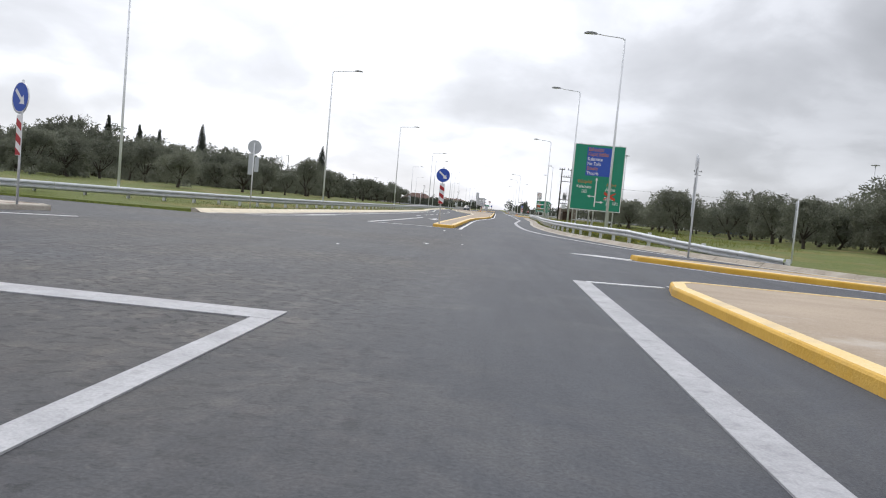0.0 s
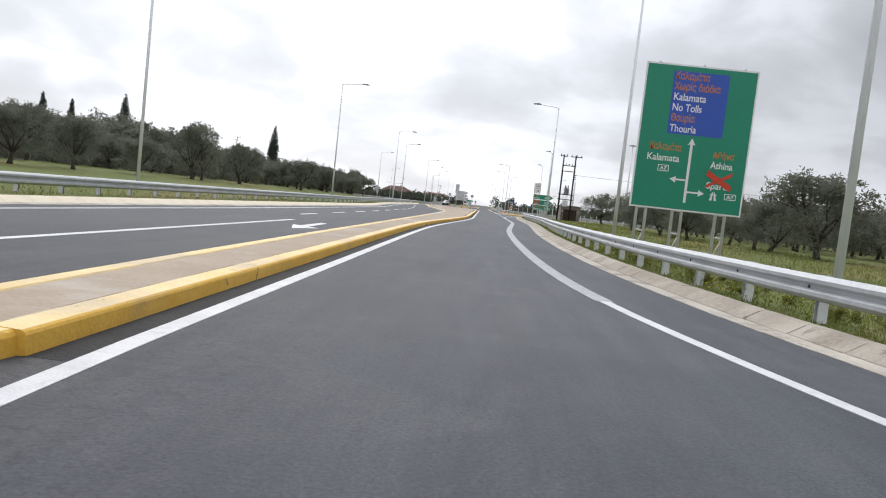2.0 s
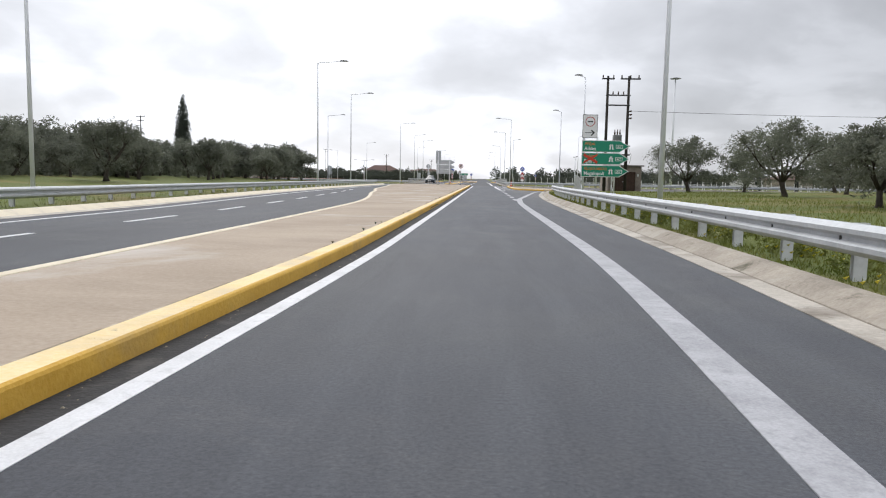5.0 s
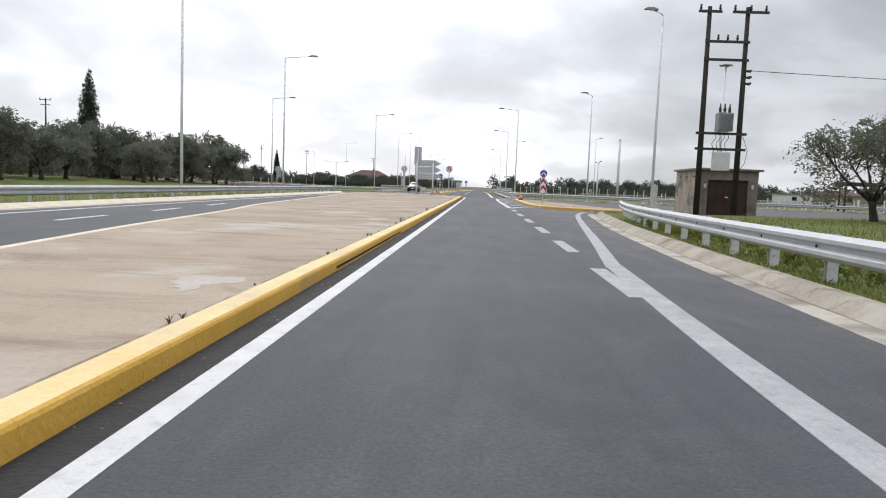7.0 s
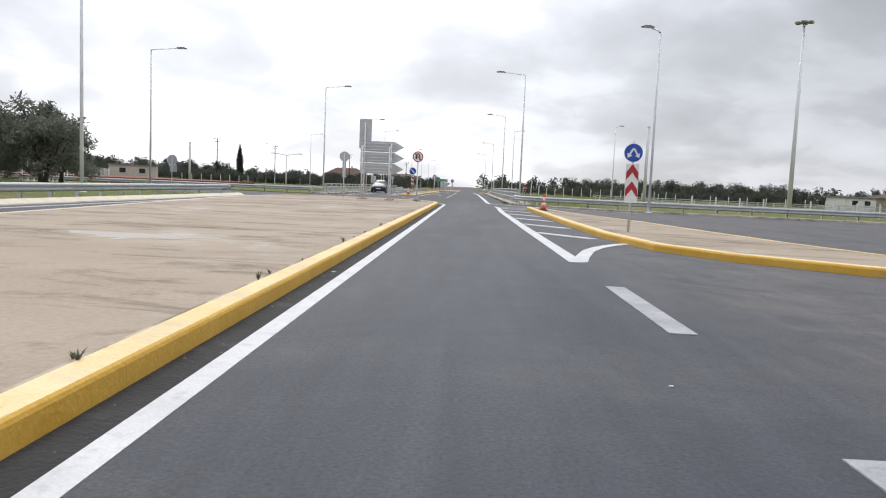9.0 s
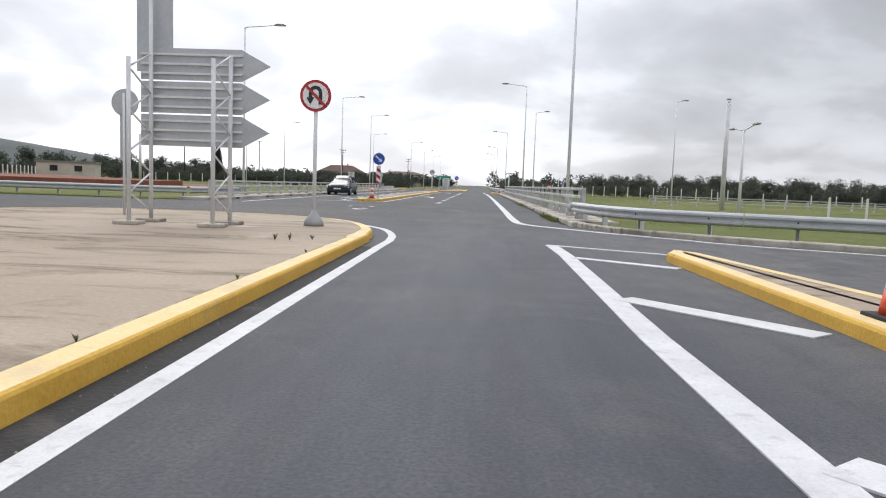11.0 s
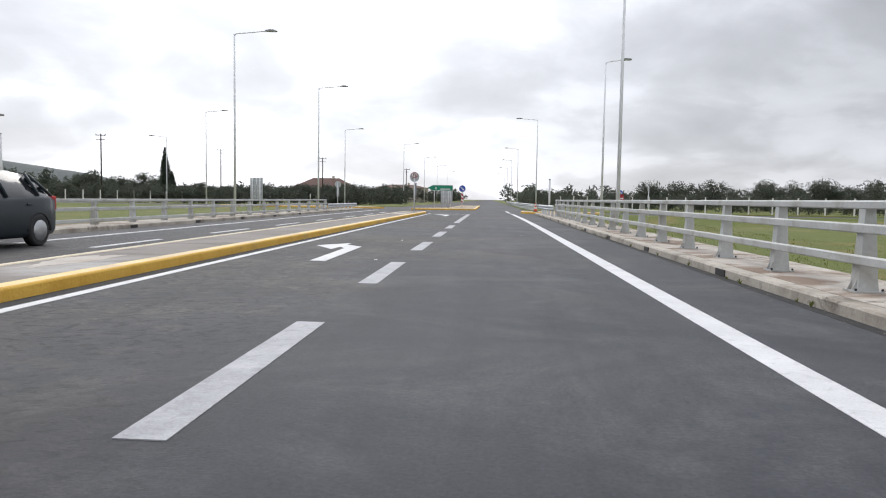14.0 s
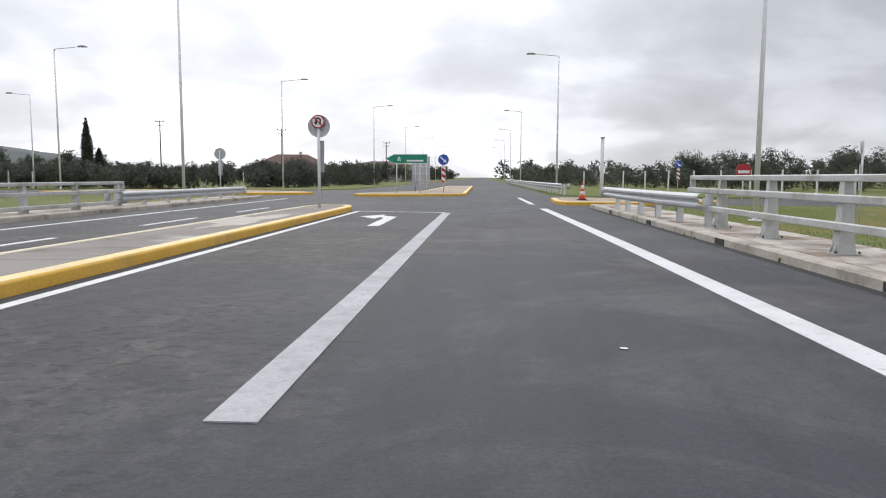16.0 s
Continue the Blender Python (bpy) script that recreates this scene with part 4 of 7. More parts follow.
# ---------------------------------------------------------------- patches and litter
def patch(x, y, a, b, mat, label, z=0.1365, seed=1):
    """A thin skim of other screed, trowelled out to a ragged, lobed outline."""
    n = 72
    pts = []
    for k in range(n):
        t = 2 * math.pi * k / n
        r = 0.78 + 0.55 * noise.noise(Vector((math.cos(t) * 1.6 + seed * 7.1, math.sin(t) * 1.6, seed))) + 0.22 * noise.noise(Vector((math.cos(t) * 6, math.sin(t) * 6, seed * 3.3)))
        pts.append((x + a * r * math.cos(t) + 0.25 * a * math.sin(2 * t), y + b * r * math.sin(t)))
    setting("screed_patch", prism(bmesh.new(), pts, z - 0.02, z + 0.001), mat, label, category="patch")


for k, (x, y, a, b) in enumerate(((0.98, 133.2, 0.34, 0.55), (-0.9, 149.0, 0.8, 0.8), (-0.72, 196.1, 0.30, 0.28), (-1.5, 165.5, 1.2, 0.7), (0.2, 157.0, 0.5, 0.5), (0.75, 145.6, 0.3, 0.6))):
    patch(x, y, a, b, PALE_PATCH, "pale skimmed patch on the median", seed=k + 2)
for k, (x, y, a, b) in enumerate(((-2.3, 225.5, 0.42, 0.5), (-2.25, 229.0, 0.42, 0.6), (-2.75, 234.4, 0.35, 1.2))):
    patch(x, y, a, b, PALE_PATCH, "pale skimmed patch on the narrow median", seed=k + 20)
patch(-2.55, 268.3, 0.55, 3.0, PALE_PATCH, "pale skimmed patch at the end of the narrow median", seed=9)


def litter(x, y, s, seed):
    """A crumpled scrap of paper."""
    g = random.Random(seed)
    bm = bmesh.new()
    top = [bm.verts.new((s * (0.8 + 0.4 * g.random()) * math.cos(k * 1.047), s * 0.7 * (0.8 + 0.4 * g.random()) * math.sin(k * 1.047), 0.003 + s * 0.12 * g.random())) for k in range(6)]
    c = bm.verts.new((0, 0, s * 0.22))
    low = bm.verts.new((0, 0, 0.001))
    for k in range(6):
        bm.faces.new((top[k], top[(k + 1) % 6], c))
        bm.faces.new((top[(k + 1) % 6], top[k], low))
    ob = tagged(new("paper_scrap", finish("paper_scrap", bm, SIGN_WHITE)), "crumpled scrap of white paper on the asphalt", "litter", "scraps on the road")
    ob.location = (x, y, 0.002)


for k, (x, y, s) in enumerate(((0.24, 51.8, 0.07), (-1.06, 37.9, 0.05), (1.09, 49.0, 0.035), (0.95, 237.25, 0.035), (3.34, 258.1, 0.03), (0.52, 41.3, 0.075), (1.44, 42.45, 0.04), (1.37, 221.34, 0.04), (0.71, 242.85, 0.04), (3.79, 246.3, 0.025), (1.86, 163.4, 0.03), (4.6, 159.0, 0.02))):
    litter(x, y, s, k + 5)


def resample_line(line, step):
    return [p for p, _ in resample(line, step)]


def crumbs(seed, line, n, width, label):
    """Grit, flakes of kerb paint and bits of dry stalk swept against a kerb."""
    g = np.random.default_rng(seed)
    pts = resample(line, 0.4)
    verts, faces = [], []
    for _ in range(n):
        p, d = pts[int(g.integers(len(pts)))]
        q = p + Vector((d.y, -d.x)) * (width * g.random() ** 2) + d * (0.4 * g.random())
        r = 0.002 + 0.008 * g.random() ** 3
        a = g.random() * 6.283
        i = len(verts)
        for k in range(3):
            verts.append((q.x + r * 1.5 * math.cos(a + k * 2.09), q.y + r * math.sin(a + k * 2.09), 0.003))
        verts.append((q.x, q.y, 0.004 + r * 0.9))
        faces += [(i, i + 1, i + 3), (i + 1, i + 2, i + 3), (i + 2, i, i + 3)]
    me = bpy.data.meshes.new("grit")
    me.from_pydata(verts, [], faces)
    me.materials.append(GRIT)
    tagged(new("grit", me), label, "grit", kind="stuff")


crumbs(41, [Vector((p.x + 0.07, p.y)) for p in MED1_R[20:]] + [Vector((p.x + 0.03, p.y)) for p in MED1_END[:6]], 1100, 0.20, "grit and paint flakes along the yellow kerb")
crumbs(42, [Vector((p.x - 0.02, p.y)) for p in reversed(resample_line(KERB_R3, 1.0))], 1200, 0.25, "grit along the walkway kerb")

# ---------------------------------------------------------------- guard rails
# cross-section of the corrugated beam: (side, height)
WAVE = [(0.00, -0.155), (0.035, -0.14), (0.075, -0.10), (0.075, -0.055), (0.02, -0.02), (0.02, 0.02), (0.075, 0.055), (0.075, 0.10), (0.035, 0.14), (0.00, 0.155)]
WAVE = [(s, h) for s, h in WAVE] + [(s - 0.006, h) for s, h in reversed(WAVE)]


def post_mesh():
    bm = bmesh.new()
    box(bm, -0.065, 0.065, -0.04, -0.034, -0.5, 0.40)
    box(bm, -0.065, 0.065, 0.034, 0.04, -0.5, 0.40)
    box(bm, -0.065, -0.059, -0.034, 0.034, -0.5, 0.40)
    return finish("post", bm, GALV_DULL)


POST = post_mesh()


def spacer_mesh():
    bm = bmesh.new()
    box(bm, 0.0, 0.12, -0.05, 0.05, -0.07, 0.07, 0.008)
    return finish("spacer", bm, GALV_DULL)


SPACER = spacer_mesh()


RAIL_BOLT = finish("bolt", tube(bmesh.new(), [(0, 0, -0.01), (0, 0, 0.012)], 0.022, 8), IRON)


def guard_rail(line, top, label, spacing=1.85, side=-1, ends=True, dip=0.0, bolts=False):
    """A corrugated steel beam on posts. side: +1 where the traffic passes on the right of the line's way."""
    rail = tagged(new("guard_rail"), label, "guard rail", "steel guard rails")
    mid = top - 0.155
    posts = resample(line, spacing)
    n = max(1, int(round(len(line) / 5)))
    step = len(line) / n
    for i in range(n):
        seg = line[int(i * step):int((i + 1) * step) + 1]
        if len(seg) < 2:
            continue
        start = int(i * step)
        lift = [mid + 0.002 * (i % 2) - dip * max(0.0, 1 - (start + k) / 7.0) for k in range(len(seg))]
        part("beam", sweep(bmesh.new(), seg, [(side * (0.17 + s), h) for s, h in WAVE], True, z=lift), GALV, rail)
    for k, (p, d) in enumerate(posts):
        low = dip * max(0.0, 1 - k * spacing / 7.0)
        turn = Matrix.Rotation(math.atan2(d.y, d.x) - math.pi / 2, 4, "Z")
        for name, mesh, z in (("post", POST, mid - 0.25), ("spacer", SPACER, mid)):
            ob = new(name, mesh)
            ob.parent = rail
            flip = Matrix.Rotation(math.pi if side < 0 else 0, 4, "Z")
            ob.matrix_basis = Matrix.Translation((p.x, p.y, z - low)) @ turn @ flip
    if bolts:
        for k, (p, d) in enumerate(posts):
            low = dip * max(0.0, 1 - k * spacing / 7.0)
            s = Vector((d.y, -d.x)) * side
            b = new("bolt", RAIL_BOLT)
            b.parent = rail
            b.matrix_basis = Matrix.Translation((p.x + s.x * 0.19, p.y + s.y * 0.19, mid - low)) @ Vector((s.x, s.y, 0)).to_track_quat("Z", "Y").to_matrix().to_4x4()
    if ends:
        for p, q in ((line[0], line[1]), (line[-1], line[-2])):
            if dip and p is line[0]:
                continue
            d = (p - q).normalized()
            bm = bmesh.new()
            tube(bm, [(p.x + d.x * 0.12 + d.y * side * 0.2, p.y + d.y * 0.12 - d.x * side * 0.2, mid - 0.155), (p.x + d.x * 0.12 + d.y * side * 0.2, p.y + d.y * 0.12 - d.x * side * 0.2, mid + 0.155)], 0.09, 10)
            part("end_cap", bm, GALV, rail)
    return rail


RAIL_R1 = smooth_line([(11.6, 45.9), (10.2, 48.4), (8.9, 51.8), (7.9, 55.6), (7.15, 60), (6.65, 64), (6.3, 70), (6.23, 78), (6.45, 88), (6.9, 98), (7.3, 108), (7.4, 118), (7.55, 130), (7.8, 139), (8.35, 148), (9.2, 155), (10.3, 161.4), (10.65, 163.0)], 1.0)
guard_rail(RAIL_R1, 0.69, "galvanised steel guard rail on posts beside the kerb", dip=0.36, bolts=True)
RAIL_L1 = smooth_line([(-24, 42), (-18, 45), (-15, 47.6), (-12.2, 52.5), (-10.4, 60), (-9.4, 72), (-9.05, 85), (-9.0, 104), (-9.1, 118), (-9.8, 131), (-10.5, 147), (-10.9, 162), (-11.4, 178), (-11.7, 190), (-11.8, 199.5)], 1.0)
guard_rail(RAIL_L1, 0.60, "galvanised steel guard rail along the far carriageway", side=1)
RAIL_R2 = smooth_line([(60, 192.4), (30, 194.9), (16, 197.1), (11, 199.0), (8.95, 200.0), (7.9, 200.95), (7.28, 202.4), (6.92, 204.4), (6.84, 205.9)], 1.0)
guard_rail(RAIL_R2, 0.64, "galvanised steel guard rail leading to the parapet", side=-1, bolts=True)
RAIL_R3 = smooth_line([(6.75, 267.6), (6.6, 270), (6.5, 273.5), (6.55, 277)], 0.6)
guard_rail(RAIL_R3, 0.76, "short doubled guard rail at the end of the parapet", spacing=1.6)
RAIL_R4 = smooth_line([(7.2, 296), (7.0, 310), (7.0, 340), (7.0, 400)], 2.0)
guard_rail(RAIL_R4, 0.7, "galvanised steel guard rail past the far junction")
RAIL_L3 = smooth_line([(-8.7, 275.0), (-8.75, 279), (-8.85, 283), (-9.0, 287)], 1.0)
guard_rail(RAIL_L3, 0.58, "galvanised steel guard rail at the end of the far parapet", side=1)
RAIL_L2 = smooth_line([(-60, 213.5), (-36, 213.8), (-16, 215.0), (-11, 215.7), (-9.7, 216.8), (-9.05, 219.9)], 1.0)
guard_rail(RAIL_L2, 0.54, "galvanised steel guard rail along the side ramp", side=1)


# ---------------------------------------------------------------- bridge parapets
def parapet_post_mesh():
    """A slim tapered steel post with a foot plate and a rusty gusset; the rails sit on its inner face."""
    bm = bmesh.new()
    levels = [(-0.105, 0.115, 0.095, 0.02), (-0.095, 0.105, 0.088, 0.12), (-0.07, 0.085, 0.075, 0.45), (-0.05, 0.058, 0.062, 0.89)]
    rings = [[bm.verts.new(c) for c in ((x0, -w, z), (x1, -w, z), (x1, w, z), (x0, w, z))] for x0, x1, w, z in levels]
    for a, b in zip(rings, rings[1:]):
        for k in range(4):
            bm.faces.new((a[k], a[(k + 1) % 4], b[(k + 1) % 4], b[k]))
    bm.faces.new(rings[0][::-1])
    bm.faces.new(rings[-1])
    box(bm, -0.15, 0.165, -0.13, 0.13, 0.0, 0.02)
    for y in (-0.05, 0.05):
        gusset = [[bm.verts.new((x, y + t, z)) for x, z in ((-0.145, 0.02), (-0.09, 0.02), (-0.085, 0.16))] for t in (-0.006, 0.006)]
        bm.faces.new(gusset[0])
        bm.faces.new(gusset[1][::-1])
        for k in range(3):
            bm.faces.new((gusset[0][k], gusset[1][k], gusset[1][(k + 1) % 3], gusset[0][(k + 1) % 3]))
    return finish("post", bm, PARAPET)


PARAPET_POST = parapet_post_mesh()


def bolt_mesh():
    bm = bmesh.new()
    tube(bm, [(0, 0, 0.015), (0, 0, 0.045)], 0.013, 6)
    return finish("bolt", bm, IRON)


BOLT = bolt_mesh()


def parapet(line, label, side, spacing=2.272, lower=0.0, lead=0.6):
    fence = tagged(new("parapet_railing"), label, "railing", "bridge parapets")
    for z, h, w, off in ((0.895, 0.08, 0.12, 0.0), (0.64, 0.09, 0.06, 0.075), (0.31, 0.09, 0.06, 0.12)):
        for i in range(0, len(line) - 1, 6):
            seg = line[i:i + 7]
            c = off * side
            prof = [(c - w / 2, z), (c - w / 2 + 0.012, z - 0.012), (c + w / 2 - 0.012, z - 0.012), (c + w / 2, z), (c + w / 2, z + h - 0.015), (c + w / 2 - 0.015, z + h), (c - w / 2 + 0.015, z + h), (c - w / 2, z + h - 0.015)]
            part("rail", sweep(bmesh.new(), seg, prof, True, z=0.13 + lower), PARAPET, fence)
    for q in (line[0], line[-1]):
        bm = bmesh.new()
        box(bm, q.x - 0.05, q.x + 0.05, q.y - 0.05, q.y + 0.05, 0.13 + lower + 0.29, 0.13 + lower + 0.97, 0.01)
        part("end_bar", bm, PARAPET, fence)
    for p, d in resample([line[0].lerp(line[1], lead / (line[1] - line[0]).length)] + line[1:], spacing):
        m = Matrix.Translation((p.x, p.y, 0.13 + lower)) @ Matrix.Rotation(math.atan2(d.y, d.x) - math.pi / 2, 4, "Z")
        ob = new("post", PARAPET_POST)
        ob.parent = fence
        ob.matrix_basis = m
        for bx, by in ((-0.13, -0.11), (0.145, -0.11)):
            b = new("bolt", BOLT)
            b.parent = ob
            b.location = (bx, by, 0)
    return fence


PAR_R = [Vector((6.86, y)) for y in np.arange(205.1, 269.6, 0.8)]
parapet(PAR_R, "grey steel parapet with three rails and tapered posts", -1, lead=0.79)
PAR_L = [Vector((-8.75, y)) for y in np.arange(215.5, 276.2, 0.8)]
parapet(PAR_L, "grey steel parapet along the far walkway", 1, lower=-0.22)
PAR_F = [Vector((x, 262.0 - 0.03 * x)) for x in np.arange(22, 78, 0.8)]
parapet(PAR_F, "grey steel parapet of the ramp across the grass", 1, lower=-0.45)


# ---------------------------------------------------------------- street lamps
def street_lamp(x, y, z, h, arm, turn, label="tall grey steel street lamp with a single arm", rise=0.18):
    """Base flange, tapered pole, arm and flat lamp head. turn: the arm's heading in degrees from +x."""
    lamp = thing("street_lamp", (x, y, z), label, "street lamp", "street lamps along the road", turn)
    bm = bmesh.new()
    tube(bm, [(0, 0, 0.0), (0, 0, 0.03)], 0.20, 12)
    part("base_plate", bm, POLE, lamp)
    bm = bmesh.new()
    tube(bm, [(0, 0, 0.02), (0, 0, h * 0.5), (0, 0, h)], [0.080, 0.065, 0.046], 12)
    part("pole", bm, POLE, lamp)
    if arm:
        bm = bmesh.new()
        tube(bm, [(0, 0, h - 0.1), (0.12, 0, h + 0.02), (arm * 0.5, 0, h + rise * 0.6), (arm - 0.6, 0, h + rise)], [0.045, 0.035, 0.03, 0.028], 8)
        part("arm", bm, POLE, lamp)
        bm = bmesh.new()
        prof = [(-0.05, -0.04), (0.0, 0.05), (0.25, 0.075), (0.55, 0.06), (0.70, 0.0), (0.65, -0.04)]
        a = [bm.verts.new((arm - 0.65 + px, -0.14 + 0.05 * (px < 0.05), h + rise + pz)) for px, pz in prof]
        b = [bm.verts.new((arm - 0.65 + px, 0.14 - 0.05 * (px < 0.05), h + rise + pz)) for px, pz in prof]
        bm.faces.new(a)
        bm.faces.new(b[::-1])
        for k in range(6):
            bm.faces.new((a[k], b[k], b[(k + 1) % 6], a[(k + 1) % 6]))
        head = part("lamp_head", bm, HEAD, lamp)
        bm = bmesh.new()
        box(bm, arm - 0.45, arm - 0.05, -0.10, 0.10, h + rise - 0.05, h + rise - 0.041)
        part("lens", bm, GLASS, head)
    return lamp


for x, y, z, h, arm, turn in ((8.69, 65.1, 0.1, 11.4, 2.3, 180), (8.19, 82.9, 0.1, 11.2, 2.3, 180), (8.62, 120.0, 0.12, 10.6, 2.3, 180), (12.44, 165.2, 0.1, 10.2, 1.0, 195),
                              (13.56, 195.8, 0.05, 10.0, 1.1, 195), (7.72, 216.3, -0.1, 10.7, 2.4, 180), (7.92, 254.2, -0.1, 10.95, 2.4, 180), (10.51, 275.4, -0.2, 10.7, 1.7, 0),
                              (8.28, 311.4, 0.0, 10.5, 2.5, 180), (7.7, 356.0, 0.0, 10.2, 2.4, 180), (7.8, 398, 0.0, 10.4, 2.4, 180), (7.8, 440, 0.0, 10.4, 2.4, 180), (7.8, 485, 0.0, 10.4, 2.4, 180),
                              (24.45, 261.9, -0.4, 11.1, 1.2, 0)):
    street_lamp(x, y, z, h, arm, turn)
street_lamp(-42.4, 323.4, 0.0, 9.0, 2.4, 180)
for x, y, z, h in ((-18.7, 61.0, 0.4, 10.6), (-13.0, 84.75, 0.2, 11.5), (-12.2, 123.0, 0.2, 11.1), (-11.02, 161.1, 0.2, 10.5), (-12.3, 183.7, 0.2, 10.4), (-20.3, 207.8, 0.1, 10.0), (-11.68, 229.1, 0.0, 10.6),
                   (-12.97, 269.0, 0.0, 10.9), (-12.6, 289.2, 0.0, 10.7), (-17.3, 324, 0.0, 10.3), (-12.5, 352, 0.0, 10.5), (-12.5, 392, 0.0, 10.5), (-12.5, 432, 0.0, 10.5), (-12.5, 480, 0.0, 10.5), (-30.8, 308.7, 0.0, 10.8)):
    street_lamp(x, y, z, h, 2.6, 0, "tall grey steel street lamp of the far carriageway")


def twin_lamp(x, y, z, h, turn):
    lamp = thing("street_lamp", (x, y, z), "grey steel street lamp with two opposite arms", "street lamp", "street lamps along the road", turn)
    bm = bmesh.new()
    tube(bm, [(0, 0, 0), (0, 0, h)], [0.11, 0.06], 10)
    part("pole", bm, POLE, lamp)
    for s in (-1, 1):
        bm = bmesh.new()
        tube(bm, [(0, 0, h - 0.05), (s * 1.0, 0, h + 0.1), (s * 1.7, 0, h + 0.18)], 0.04, 8)
        part("arm", bm, POLE, lamp)
        bm = bmesh.new()
        box(bm, min(s * 1.6, s * 2.3), max(s * 1.6, s * 2.3), -0.13, 0.13, h + 0.14, h + 0.24, 0.03)
        part("lamp_head", bm, HEAD, lamp)


twin_lamp(-23.3, 259.2, -0.6, 5.2, 0)
twin_lamp(19.6, 227.8, -0.5, 5.5, 90)


def bare_post(x, y, z, h, r=0.13):
    post = thing("steel_post", (x, y, z), "plain grey steel post with a flat cap", "post", "plain posts")
    bm = bmesh.new()
    tube(bm, [(0, 0, 0), (0, 0, h)], [r, r * 0.85], 12)
    part("pole", bm, GALV_DULL, post)
    bm = bmesh.new()
    tube(bm, [(0, 0, h), (0, 0, h + 0.05)], r * 1.05, 12)
    part("cap", bm, HEAD, post)


bare_post(27.4, 254.4, -0.5, 10.7, 0.23)
bare_post(7.9, 287.2, 0.0, 2.85, 0.09)
bare_post(-57.9, 311, 0.0, 8.2, 0.25)


def mast(x, y, h):
    m = thing("high_mast", (x, y, -0.3), "tall floodlight mast with a crown of lamps", "light mast", "floodlight masts")
    bm = bmesh.new()
    tube(bm, [(0, 0, 0), (0, 0, h)], [0.26, 0.12], 12)
    part("pole", bm, POLE, m)
    bm = bmesh.new()
    tube(bm, [(0, 0, h - 0.15), (0, 0, h + 0.15)], 0.35, 12)
    crown = part("crown", bm, HEAD, m)
    for k in range(6):
        a = k * math.pi / 3
        bm = bmesh.new()
        box(bm, 0.35, 0.95, -0.22, 0.22, h - 0.12, h + 0.02, 0.03)
        bmesh.ops.rotate(bm, verts=bm.verts, cent=(0, 0, 0), matrix=Matrix.Rotation(a, 3, "Z"))
        part("floodlight", bm, HEAD, crown)


mast(37.8, 233.4, 20.1)
mast(91.5, 202.8, 20.1)


# ---------------------------------------------------------------- signs
def sign_post(parent, x, z0, z1, r=0.03, y=0.05, name="post", mat=GALV_DULL):
    bm = bmesh.new()
    tube(bm, [(x, y, z0), (x, y, z1)], r, 10)
    return part(name, bm, mat, parent)


def round_sign(parent, z, r, face, rim, name="sign_disc", back=False, y=0.0):
    bm = bmesh.new()
    plate(bm, disc(r, cz=z), y, 0.025)
    d = part(name, bm, SIGN_BACK if back else rim, parent)
    if not back:
        bm = bmesh.new()
        plate(bm, disc(r * (0.955 if rim is SIGN_WHITE else 0.82), cz=z), y - 0.006, 0.005)
        part("sign_face", bm, face, d)
    return d


def arrow_poly(cx, cz, length, width, head, angle):
    pts = [(-length / 2, -width / 2), (length / 2 - head, -width / 2), (length / 2 - head, -head * 0.72), (length / 2, 0), (length / 2 - head, head * 0.72), (length / 2 - head, width / 2), (-length / 2, width / 2)]
    c, s = math.cos(angle), math.sin(angle)
    return [(cx + px * c - pz * s, cz + px * s + pz * c) for px, pz in pts]


def keep_right(x, y, z0, zc, r=0.33, label="round blue sign with slanting arrow over a striped board", turn=0.0):
    sg = thing("traffic_sign", (x, y, z0), label, "traffic sign", "blue arrow signs", turn)
    zc -= z0
    sign_post(sg, 0, 0, zc + r + 0.06)
    d = round_sign(sg, zc, r, SIGN_BLUE, SIGN_WHITE)
    bm = bmesh.new()
    plate(bm, arrow_poly(0, zc, r * 1.5, r * 0.24, r * 0.52, radians(-42)), -0.012, 0.005)
    part("arrow", bm, SIGN_WHITE, d)
    b0, b1, w = zc - r - 0.06 - 0.98, zc - r - 0.06, 0.12
    bm = bmesh.new()
    plate(bm, [(-w, b0), (w, b0), (w, b1), (-w, b1)], 0.0, 0.02)
    board = part("striped_board", bm, SIGN_WHITE, sg)
    for k in range(3):
        zz = b1 - 0.10 - k * 0.36
        poly = [(-w + 0.008, zz + 0.03), (w - 0.008, zz - 0.11), (w - 0.008, max(zz - 0.29, b0 + 0.01)), (-w + 0.008, max(zz - 0.15, b0 + 0.01))]
        bm = bmesh.new()
        plate(bm, poly, -0.006, 0.005)
        part("red_stripe", bm, SIGN_RED, board)
    return sg


keep_right(-0.42, 56.95, 0.135, 2.46)
keep_right(-1.92, 222.45, 0.135, 2.33)
side = keep_right(-9.35, 39.15, 0.135, 2.72, r=0.36, turn=-28, label="round blue arrow sign with the back of another disc behind it")
bm = bmesh.new()
plate(bm, disc(0.36, cx=-0.26, cz=2.56), 0.12, 0.025)
part("back_disc", bm, SIGN_BACK, side)
keep_right(0.05, 297.3, 0.135, 2.1)
keep_right(19.0, 316.0, -0.05, 2.2, r=0.30, label="small round blue arrow sign over a striped board")


